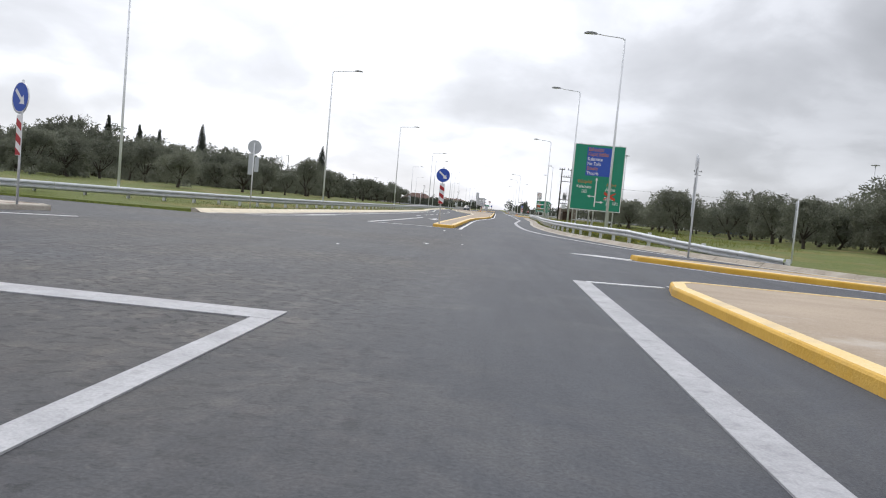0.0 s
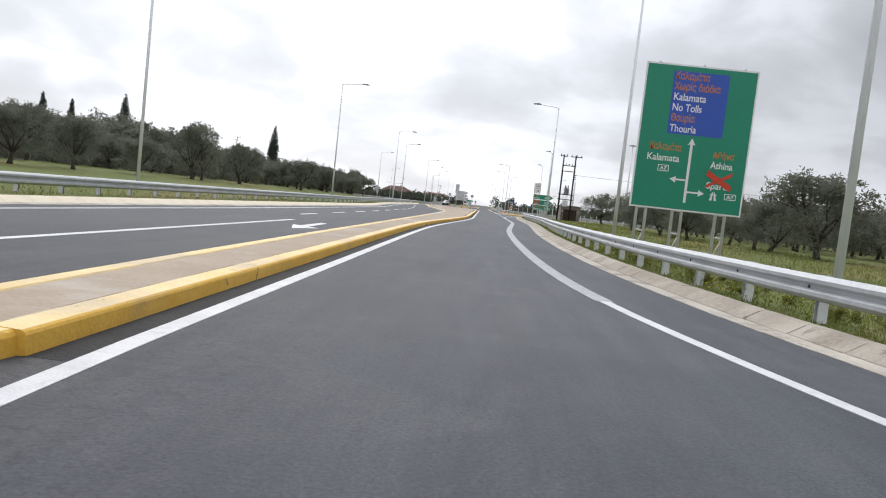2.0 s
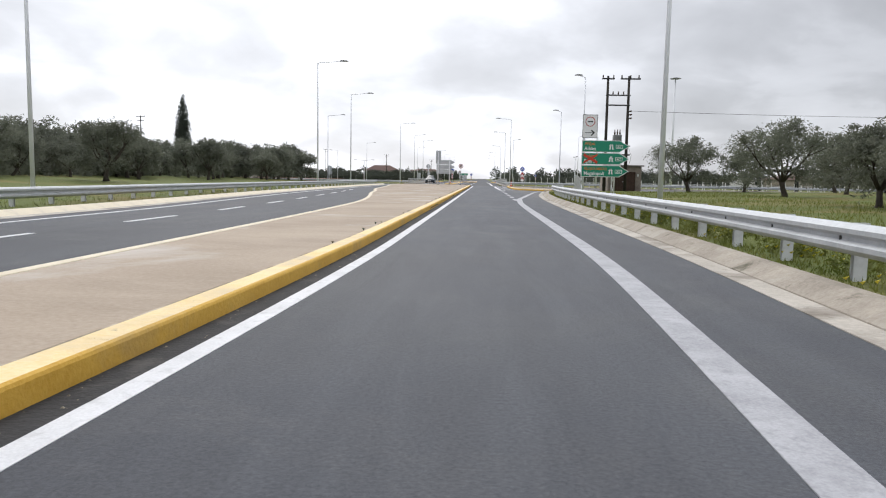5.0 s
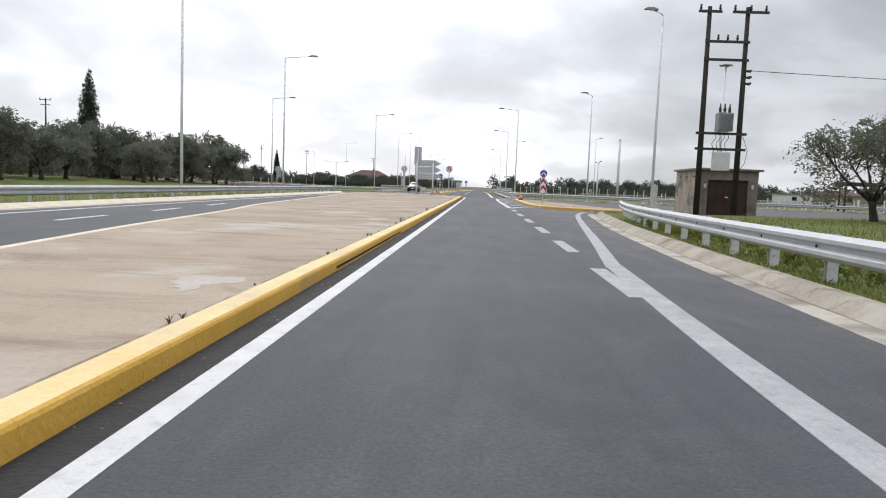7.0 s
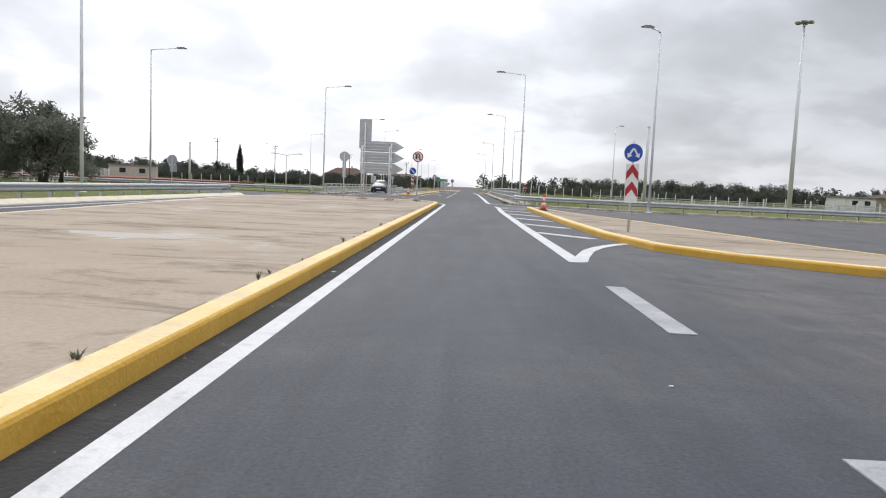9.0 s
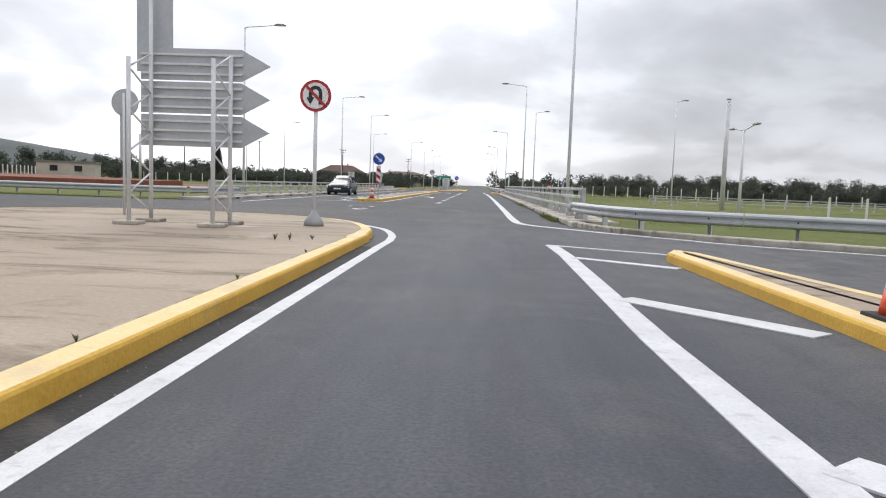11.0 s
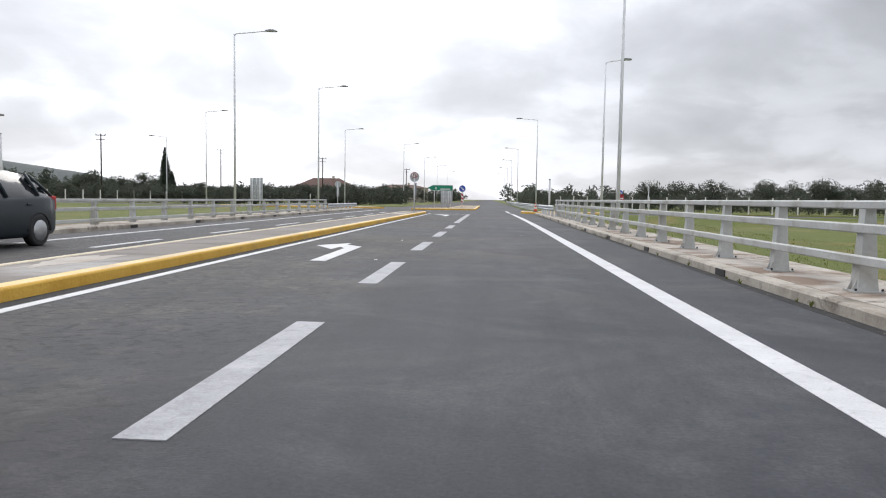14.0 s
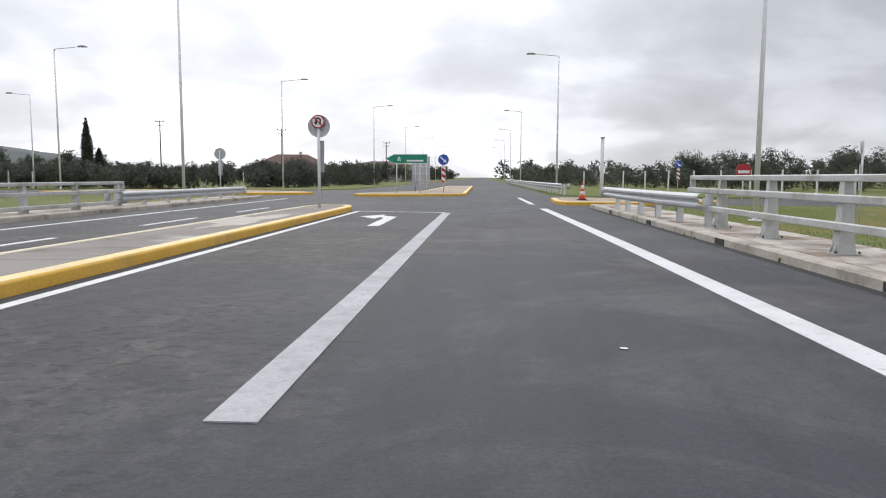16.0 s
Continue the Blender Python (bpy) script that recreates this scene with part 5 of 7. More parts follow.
def fork_sign():
    sg = thing("traffic_sign", (7.42, 172.96, 0.135), "round blue pass-either-side sign over a red chevron board", "traffic sign", turn=0)
    zc = 1.95
    sign_post(sg, 0, 0, zc + 0.3)
    d = round_sign(sg, zc, 0.23, SIGN_BLUE, SIGN_WHITE)
    bm = bmesh.new()
    for s in (-1, 1):
        plate(bm, arrow_poly(s * 0.075, zc - 0.01, 0.27, 0.045, 0.10, radians(-90 + s * 30)), -0.012, 0.005)
    part("arrow", bm, SIGN_WHITE, d)
    bm = bmesh.new()
    plate(bm, [(-0.16, 0.72), (0.16, 0.72), (0.16, 1.68), (-0.16, 1.68)], 0.0, 0.02)
    board = part("chevron_board", bm, SIGN_WHITE, sg)
    for k in range(2):
        z = 1.02 + k * 0.42
        bm = bmesh.new()
        plate(bm, [(-0.15, z - 0.17), (0, z + 0.03), (0.15, z - 0.17), (0.15, z + 0.03), (0, z + 0.23), (-0.15, z + 0.03)], -0.006, 0.005)
        part("red_chevron", bm, SIGN_RED, board)


fork_sign()


def u_turn_face(parent, zc, r, y=0.0):
    """White disc with red rim, a black hooked arrow that turns back to the left, and a red bar across it."""
    d = round_sign(parent, zc, r, SIGN_WHITE, SIGN_RED, y=y)
    k = r / 0.31
    hook = [(0.10, -0.17), (0.10, 0.06)] + [(0.10 * math.cos(a * math.pi / 10), 0.06 + 0.10 * math.sin(a * math.pi / 10)) for a in range(1, 10)] + [(-0.10, 0.06), (-0.10, -0.04)]
    t = 0.034
    outer, inner = [], []
    for i, (px, pz) in enumerate(hook):
        ax, az = hook[max(i - 1, 0)]
        bx, bz = hook[min(i + 1, len(hook) - 1)]
        n = Vector((bz - az, ax - bx)).normalized() * t
        outer.append(((px + n.x) * k, zc + (pz + n.y) * k))
        inner.append(((px - n.x) * k, zc + (pz - n.y) * k))
    bm = bmesh.new()
    plate(bm, outer + inner[::-1], y - 0.012, 0.004)
    plate(bm, [(-0.18 * k, zc - 0.03 * k), (-0.10 * k, zc - 0.17 * k), (-0.02 * k, zc - 0.03 * k)], y - 0.013, 0.005)
    part("symbol", bm, SIGN_BLACK, d)
    bm = bmesh.new()
    plate(bm, [(-0.20 * k, zc + 0.165 * k), (-0.165 * k, zc + 0.20 * k), (0.20 * k, zc - 0.165 * k), (0.165 * k, zc - 0.20 * k)], y - 0.019, 0.004)
    part("red_bar", bm, SIGN_RED, d)


def no_u_turn():
    sg = thing("traffic_sign", (0.36, 197.08, 0.135), "round no-U-turn sign on a grey post with a bell foot", "traffic sign")
    zc = 2.57
    sign_post(sg, 0, 0, zc, 0.038)
    bm = bmesh.new()
    tube(bm, [(0, 0.05, 0), (0, 0.05, 0.09), (0, 0.05, 0.17), (0, 0.05, 0.25), (0, 0.05, 0.31)], [0.20, 0.19, 0.14, 0.07, 0.045], 14)
    part("foot", bm, HEAD, sg)
    u_turn_face(sg, zc, 0.31)


def pair_sign():
    """Near end of the narrow median: the back of one disc, with a smaller no-U-turn sign before it."""
    sg = thing("traffic_sign", (-2.4, 274.9, 0.135), "small no-U-turn sign before the grey back of a round sign", "traffic sign")
    sign_post(sg, 0, 0, 2.5, 0.045, -0.04)
    round_sign(sg, 2.40, 0.33, None, None, back=True, name="back_disc")
    u_turn_face(sg, 2.53, 0.20, -0.10)
    bm = bmesh.new()
    plate(bm, [(0.0, 1.05), (0.15, 1.05), (0.15, 1.98), (0.0, 1.98)], 0.0, 0.02)
    part("plate", bm, HEAD, sg)


pair_sign()
no_u_turn()


def sign_backs():
    """Direction signs for the other side, seen from behind: tall panel and three arrow panels on two lattice posts."""
    sg = thing("direction_sign", (0, 196.6, 0.135), "grey aluminium backs of stacked arrow direction signs on lattice posts", "direction sign")
    bm = bmesh.new()
    plate(bm, [(-3.05, 2.9), (-2.35, 2.9), (-2.35, 4.6), (-3.05, 4.6)], 0.10, 0.03)
    part("panel", bm, SIGN_BACK, sg)
    for k in range(3):
        z = 1.48 + k * 0.63
        bm = bmesh.new()
        plate(bm, [(-2.95, z), (-0.98, z), (-0.42, z + 0.30), (-0.98, z + 0.60), (-2.95, z + 0.60)], 0.05, 0.03)
        p = part("arrow_panel", bm, SIGN_BACK, sg)
        for dz in (0.12, 0.30, 0.48):
            bm = bmesh.new()
            box(bm, -2.93, -0.95, 0.0, 0.05, z + dz - 0.02, z + dz + 0.02)
            part("stiffener", bm, GALV_DULL, p)
    for x in (-2.7, -1.15):
        for y, top in ((-0.06, 4.4 if x < -2 else 3.2), (-0.95, 3.0)):
            sign_post(sg, x, 0, top, 0.04, y)
        for k in range(4):
            part("brace", tube(bmesh.new(), [(x, -0.06, 0.2 + k * 0.75), (x, -0.95, 0.2 + (k + 0.5) * 0.75)], 0.018, 6), GALV_DULL, sg)
            part("brace", tube(bmesh.new(), [(x, -0.95, 0.2 + (k + 0.5) * 0.75), (x, -0.06, 0.2 + (k + 1) * 0.75)], 0.018, 6), GALV_DULL, sg)
        bm = bmesh.new()
        for y in (-0.06, -0.95):
            box(bm, x - 0.22, x + 0.22, y - 0.2, y + 0.2, 0, 0.07, 0.02)
        part("footing", bm, CONCRETE, sg)


sign_backs()


def lattice_leg(parent, x, z0, z1, depth=0.55, spread=0.28):
    for dx in (-spread / 2, spread / 2):
        sign_post(parent, x + dx, z0, z1, 0.055, 0.10, "leg")
    n = max(2, int((z1 - z0) / 0.75))
    for k in range(n):
        za, zb = z0 + (z1 - z0) * k / n, z0 + (z1 - z0) * (k + 1) / n
        part("rung", tube(bmesh.new(), [(x - spread / 2, 0.10, zb), (x + spread / 2, 0.10, zb)], 0.034, 6), GALV_DULL, parent)
        if k % 2 == 0:
            part("brace", tube(bmesh.new(), [(x - spread / 2, 0.10, za), (x + spread / 2, 0.10, zb)], 0.018, 6), GALV_DULL, parent)


def motorway_mark(parent, cx, cz, s, y=-0.016):
    bm = bmesh.new()
    plate(bm, [(cx - 0.42 * s, cz - 0.5 * s), (cx - 0.12 * s, cz - 0.5 * s), (cx - 0.04 * s, cz + 0.5 * s), (cx - 0.14 * s, cz + 0.5 * s)], y, 0.005)
    plate(bm, [(cx + 0.42 * s, cz - 0.5 * s), (cx + 0.12 * s, cz - 0.5 * s), (cx + 0.04 * s, cz + 0.5 * s), (cx + 0.14 * s, cz + 0.5 * s)], y, 0.005)
    plate(bm, [(cx - 0.40 * s, cz + 0.12 * s), (cx + 0.40 * s, cz + 0.12 * s), (cx + 0.40 * s, cz + 0.22 * s), (cx - 0.40 * s, cz + 0.22 * s)], y - 0.006, 0.005)
    part("motorway_symbol", bm, SIGN_WHITE, parent)


def number_box(parent, cx, cz, w, h, y=-0.016):
    bm = bmesh.new()
    t = 0.022
    for x0, x1, z0, z1 in ((-w / 2, w / 2, h / 2 - t, h / 2), (-w / 2, w / 2, -h / 2, -h / 2 + t), (-w / 2, -w / 2 + t, -h / 2 + t, h / 2 - t), (w / 2 - t, w / 2, -h / 2 + t, h / 2 - t)):
        plate(bm, [(cx + x0, cz + z0), (cx + x1, cz + z0), (cx + x1, cz + z1), (cx + x0, cz + z1)], y, 0.005)
    part("number_frame", bm, SIGN_WHITE, parent)
    writing(parent, "A7", cx - w * 0.30, y, cz - h * 0.27, h * 0.75, SIGN_WHITE, width=w * 0.6)


def big_sign():
    sg = thing("direction_sign", (7.8, 78.5, 0.12), "large green direction sign with blue panel on three lattice legs", "direction sign")
    W, Z0, Z1 = 3.86, 1.52, 6.57
    bm = bmesh.new()
    plate(bm, [(0, Z0), (W, Z0), (W, Z1), (0, Z1)], 0.0, 0.06)
    board = part("sign_board", bm, SIGN_WHITE, sg)
    bm = bmesh.new()
    plate(bm, [(0.055, Z0 + 0.055), (W - 0.055, Z0 + 0.055), (W - 0.055, Z1 - 0.055), (0.055, Z1 - 0.055)], -0.006, 0.005)
    part("green_field", bm, SIGN_GREEN, board)
    H = Z1 - Z0
    bx0, bx1, bz0, bz1 = 0.25 * W, 0.745 * W, Z0 + 0.525 * H, Z1 - 0.045 * H
    bm = bmesh.new()
    plate(bm, [(bx0, bz0), (bx1, bz0), (bx1, bz1), (bx0, bz1)], -0.011, 0.004)
    part("blue_panel", bm, SIGN_BLUE, board)
    row = (bz1 - bz0) / 6
    for k, (text, mat, w) in enumerate((("Καλαμάτα", SIGN_ORANGE, 1.17), ("Χωρίς διόδια", SIGN_ORANGE, 1.58), ("Kalamata", SIGN_WHITE, 1.13), ("No Tolls", SIGN_WHITE, 1.02), ("Θουρία", SIGN_ORANGE, 0.83), ("Thouria", SIGN_WHITE, 0.92))):
        writing(board, text, bx0 + 0.07, -0.016, bz1 - row * (k + 0.78), 0.36, mat, width=w)
    sx = 0.485 * W
    sa, sb = Z0 + 0.06 * H, Z0 + 0.505 * H
    bm = bmesh.new()
    plate(bm, [(sx - 0.045, sa), (sx + 0.045, sa), (sx + 0.045, sb - 0.2), (sx + 0.13, sb - 0.24), (sx, sb), (sx - 0.13, sb - 0.24), (sx - 0.045, sb - 0.2)], -0.011, 0.005)
    part("arrow", bm, SIGN_WHITE, board)
    for z, s, ln in ((Z0 + 0.215 * H, -1, 0.56), (Z0 + 0.135 * H, 1, 0.60)):
        bm = bmesh.new()
        e = sx + s * 0.05
        pts = [(e, z - 0.03), (e + s * (ln - 0.2), z - 0.03), (e + s * (ln - 0.22), z - 0.12), (e + s * ln, z), (e + s * (ln - 0.22), z + 0.12), (e + s * (ln - 0.2), z + 0.03), (e, z + 0.03)]
        plate(bm, pts if s > 0 else pts[::-1], -0.011, 0.005)
        part("arrow", bm, SIGN_WHITE, board)
    writing(board, "Καλαμάτα", 0.115 * W, -0.012, Z0 + 0.41 * H, 0.34, SIGN_ORANGE, width=1.10)
    writing(board, "Kalamata", 0.10 * W, -0.012, Z0 + 0.335 * H, 0.34, SIGN_WHITE, width=1.13)
    number_box(board, 0.26 * W, Z0 + 0.285 * H, 0.38, 0.22, -0.012)
    writing(board, "Αθήνα", 0.685 * W, -0.012, Z0 + 0.385 * H, 0.32, SIGN_ORANGE, width=0.74)
    writing(board, "Athina", 0.675 * W, -0.012, Z0 + 0.315 * H, 0.34, SIGN_WHITE, width=0.76)
    writing(board, "Sparti", 0.66 * W, -0.012, Z0 + 0.175 * H, 0.33, SIGN_WHITE, width=0.74)
    cx, cz = 0.765 * W, Z0 + 0.235 * H
    for k, s in enumerate((-1, 1)):
        bm = bmesh.new()
        plate(bm, [(cx - 0.45, cz + s * 0.22 - 0.08), (cx + 0.42, cz - s * 0.26 - 0.09), (cx + 0.46, cz - s * 0.24 + 0.08), (cx - 0.40, cz + s * 0.26 + 0.08)], -0.021 - 0.006 * k, 0.005)
        part("red_cross", bm, TAPE_RED, board)
    motorway_mark(board, 0.735 * W, Z0 + 0.125 * H, 0.30, -0.012)
    number_box(board, 0.885 * W, Z0 + 0.13 * H, 0.40, 0.21, -0.012)
    for x in (0.30, 1.55, 3.05):
        lattice_leg(sg, x + 0.15, -0.1, Z1 - 0.2, spread=0.32)
        bm = bmesh.new()
        box(bm, x - 0.25, x + 0.55, -0.2, 0.45, -0.3, 0.04, 0.02)
        part("footing", bm, CONCRETE, sg)
    for x in (0.42, 1.95, 3.35):
        bm = bmesh.new()
        box(bm, x, x + 0.06, -0.005, 0.05, Z1, Z1 + 0.06, 0.01)
        part("clamp", bm, GALV_DULL, board)


big_sign()


def arrow_signs():
    sg = thing("direction_sign", (8.22, 134.3, 0.12), "three green arrow signs under a white panel on lattice legs", "direction sign")
    bm = bmesh.new()
    plate(bm, [(0, 2.99), (0.72, 2.99), (0.72, 4.12), (0, 4.12)], 0.0, 0.03)
    panel = part("panel", bm, SIGN_BLACK, sg)
    bm = bmesh.new()
    plate(bm, [(0.025, 3.015), (0.695, 3.015), (0.695, 4.095), (0.025, 4.095)], -0.006, 0.005)
    part("white_field", bm, SIGN_WHITE, panel)
    for r, m, y in ((0.235, SIGN_RED, -0.011), (0.20, SIGN_WHITE, -0.016)):
        bm = bmesh.new()
        plate(bm, disc(r, cx=0.36, cz=3.78), y, 0.004)
        part("ring", bm, m, panel)
    bm = bmesh.new()
    plate(bm, [(0.23, 3.75), (0.49, 3.75), (0.49, 3.81), (0.23, 3.81)], -0.021, 0.004)
    part("bar", bm, SIGN_BLACK, panel)
    bm = bmesh.new()
    plate(bm, [(0.12, 3.235), (0.50, 3.235), (0.39, 3.13), (0.44, 3.10), (0.60, 3.25), (0.44, 3.40), (0.39, 3.37), (0.50, 3.265), (0.12, 3.265)], -0.011, 0.004)
    part("arrow", bm, SIGN_BLACK, panel)
    for k, (greek, latin, wl, wg) in enumerate((("Αθήνα", "Athina", 0.56, 0.50), ("Σπάρτη", "Sparti", 0.56, 0.5), ("Μεγαλόπολη", "Megalopoli", 0.98, 1.08))):
        z = 2.32 - k * 0.60
        out = [(0.0, z), (1.82, z), (2.30, z + 0.285), (1.82, z + 0.57), (0.0, z + 0.57)]
        bm = bmesh.new()
        plate(bm, out, 0.0, 0.03)
        p = part("arrow_panel", bm, SIGN_WHITE, sg)
        bm = bmesh.new()
        plate(bm, [(0.03, z + 0.03), (1.81, z + 0.03), (2.24, z + 0.285), (1.81, z + 0.54), (0.03, z + 0.54)], -0.006, 0.005)
        part("green_field", bm, SIGN_GREEN, p)
        writing(p, greek, 0.14, -0.012, z + 0.34, 0.20, SIGN_ORANGE, width=wg)
        writing(p, latin, 0.12, -0.012, z + 0.09, 0.25, SIGN_WHITE, width=wl)
        if k == 1:
            for j, s in enumerate((-1, 1)):
                bm = bmesh.new()
                plate(bm, [(0.08, z + 0.285 + s * 0.19 - 0.06), (0.74, z + 0.285 - s * 0.19 - 0.06), (0.78, z + 0.285 - s * 0.19 + 0.06), (0.12, z + 0.285 + s * 0.19 + 0.06)], -0.018 - 0.006 * j, 0.004)
                part("red_cross", bm, TAPE_RED, p)
        motorway_mark(p, 1.42, z + 0.27, 0.27, -0.012)
        number_box(p, 1.80, z + 0.27, 0.34, 0.18, -0.012)
    for x in (0.12, 1.62):
        for y in (0.08, 0.75):
            sign_post(sg, x, -0.1, 4.0 if (x < 1 and y < 0.5) else 2.9 if y < 0.5 else 2.2, 0.04, y, "leg")
        for j in range(3):
            part("brace", tube(bmesh.new(), [(x, 0.08, 0.3 + j * 0.8), (x, 0.75, 0.05 + j * 0.8)], 0.018, 6), GALV_DULL, sg)
            part("brace", tube(bmesh.new(), [(x, 0.08, 0.3 + j * 0.8), (x, 0.75, 0.75 + j * 0.7)], 0.018, 6), GALV_DULL, sg)


arrow_signs()


def back_signs(x, y, z0, zc, r, label, boards=(), turn=0.0):
    """A sign that faces the other way: grey disc, post, plates under it."""
    sg = thing("traffic_sign", (x, y, z0), label, "traffic sign", "signs seen from behind", turn)
    sign_post(sg, 0, 0, zc - z0 + 0.2, 0.03, -0.04)
    round_sign(sg, zc - z0, r, None, None, back=True)
    for bx, w, za, zb in boards:
        bm = bmesh.new()
        plate(bm, [(bx - w / 2, za), (bx + w / 2, za), (bx + w / 2, zb), (bx - w / 2, zb)], 0.0, 0.02)
        part("plate", bm, SIGN_BACK, sg)
    return sg


back_signs(-9.3, 55.7, 0.1, 2.95, 0.33, "grey back of a round sign with two plates on a post", ((-0.13, 0.24, 1.55, 2.5), (0.15, 0.2, 1.7, 2.4)))
back_signs(-4.2, 198.5, 0.135, 2.6, 0.30, "grey back of a round sign above a narrow board", ((0, 0.22, 1.2, 2.2),))
back_signs(-21.5, 214.6, 0.1, 2.3, 0.42, "grey back of a round sign above a square plate", ((0.1, 0.6, 1.2, 1.8),))
back_signs(8.3, 45.3, 0.1, 3.0, 0.33, "two grey sign discs seen edge on, on one post", ((0, 0.24, 1.3, 2.5),), turn=80)
back_signs(12.45, 47.9, 0.1, 2.1, 0.16, "striped marker board seen edge on beside the grass", ((0, 0.2, 0.9, 2.0),), turn=65)
back_signs(13.8, 276.1, -0.3, 2.0, 0.2, "narrow sign on a post in the grass", ((0, 0.2, 1.0, 1.8),), turn=70)
back_signs(-11.0, 290, 0.1, 2.2, 0.3, "grey back of a round sign at the far junction", ((0, 0.22, 1.0, 1.8),))


def panel_backs(x, y, z0, w, za, zb, label):
    sg = thing("direction_sign", (x, y, z0), label, "direction sign")
    for k in range(2):
        bm = bmesh.new()
        plate(bm, [(k * w / 2 + 0.01, za), ((k + 1) * w / 2 - 0.01, za), ((k + 1) * w / 2 - 0.01, zb), (k * w / 2 + 0.01, zb)], 0.03, 0.03)
        p = part("panel", bm, SIGN_BACK, sg)
        for j in range(4):
            z = za + (zb - za) * (j + 0.5) / 4
            bm = bmesh.new()
            box(bm, k * w / 2 + 0.03, (k + 1) * w / 2 - 0.03, 0.0, 0.03, z - 0.02, z + 0.02)
            part("stiffener", bm, GALV_DULL, p)
    for fx in (0.2, 0.8):
        sign_post(sg, w * fx, 0, zb, 0.04, -0.05)


panel_backs(-12.36, 270.0, 0.0, 0.82, 0.85, 2.18, "grey back of a wide panel sign behind the parapet")
panel_backs(-2.6, 304.5, 0.0, 1.3, 0.6, 2.5, "grey back of a wide panel sign on the far median")


def left_arrow_sign():
    sg = thing("direction_sign", (-3.4, 296.5, 0.1), "green arrow-shaped direction sign on two posts", "direction sign")
    z = 1.75
    bm = bmesh.new()
    plate(bm, [(0, z + 0.28), (0.55, z), (2.55, z), (2.55, z + 0.56), (0.55, z + 0.56)], 0.0, 0.03)
    p = part("arrow_panel", bm, SIGN_WHITE, sg)
    bm = bmesh.new()
    plate(bm, [(0.06, z + 0.28), (0.56, z + 0.03), (2.52, z + 0.03), (2.52, z + 0.53), (0.56, z + 0.53)], -0.006, 0.005)
    part("green_field", bm, SIGN_GREEN, p)
    bm = bmesh.new()
    plate(bm, [(1.3, z + 0.12), (2.3, z + 0.12), (2.3, z + 0.22), (1.3, z + 0.22)], -0.012, 0.005)
    part("lettering", bm, SIGN_WHITE, p)
    motorway_mark(p, 0.85, z + 0.27, 0.25, -0.012)
    for x in (0.7, 2.1):
        sign_post(sg, x, 0, z + 0.5, 0.035)


left_arrow_sign()


def red_notice(x, y):
    sg = thing("notice_board", (x, y, -0.3), "round-topped red notice board with white lettering on a post", "notice board")
    sign_post(sg, 0, 0, 1.9, 0.03)
    bm = bmesh.new()
    plate(bm, [(-0.3, 1.25), (0.3, 1.25), (0.3, 1.75), (0.22, 1.95), (-0.22, 1.95), (-0.3, 1.75)], 0, 0.03)
    p = part("panel", bm, SIGN_RED, sg)
    for k in range(2):
        bm = bmesh.new()
        plate(bm, [(-0.24, 1.36 + k * 0.2), (0.24, 1.36 + k * 0.2), (0.24, 1.48 + k * 0.2), (-0.24, 1.48 + k * 0.2)], -0.006, 0.005)
        part("text_bar", bm, SIGN_WHITE if k else SIGN_BLACK, p)


red_notice(13.5, 285.0)


def traffic_cone(x, y, z):
    c = thing("traffic_cone", (x, y, z), "orange and white traffic cone on a black base", "traffic cone", "traffic cones")
    bm = bmesh.new()
    box(bm, -0.19, 0.19, -0.19, 0.19, 0, 0.035, 0.012)
    part("base", bm, RUBBER, c)
    rr = lambda h: 0.145 - 0.118 * h / 0.72
    for i, (a, b, m, nm) in enumerate(((0.03, 0.22, CONE_RED, "cone_body"), (0.22, 0.36, CONE_WHITE, "white_band"), (0.36, 0.46, CONE_RED, "cone_body"), (0.46, 0.60, CONE_WHITE, "white_band"), (0.60, 0.75, CONE_RED, "cone_tip"))):
        bm = bmesh.new()
        tube(bm, [(0, 0, a), (0, 0, b)], [rr(a), rr(b)], 20)
        part(nm, bm, m, c)


traffic_cone(-2.27, 222.5, 0.14)
traffic_cone(6.5, 283.3, 0.14)
traffic_cone(6.9, 188.5, 0.14)


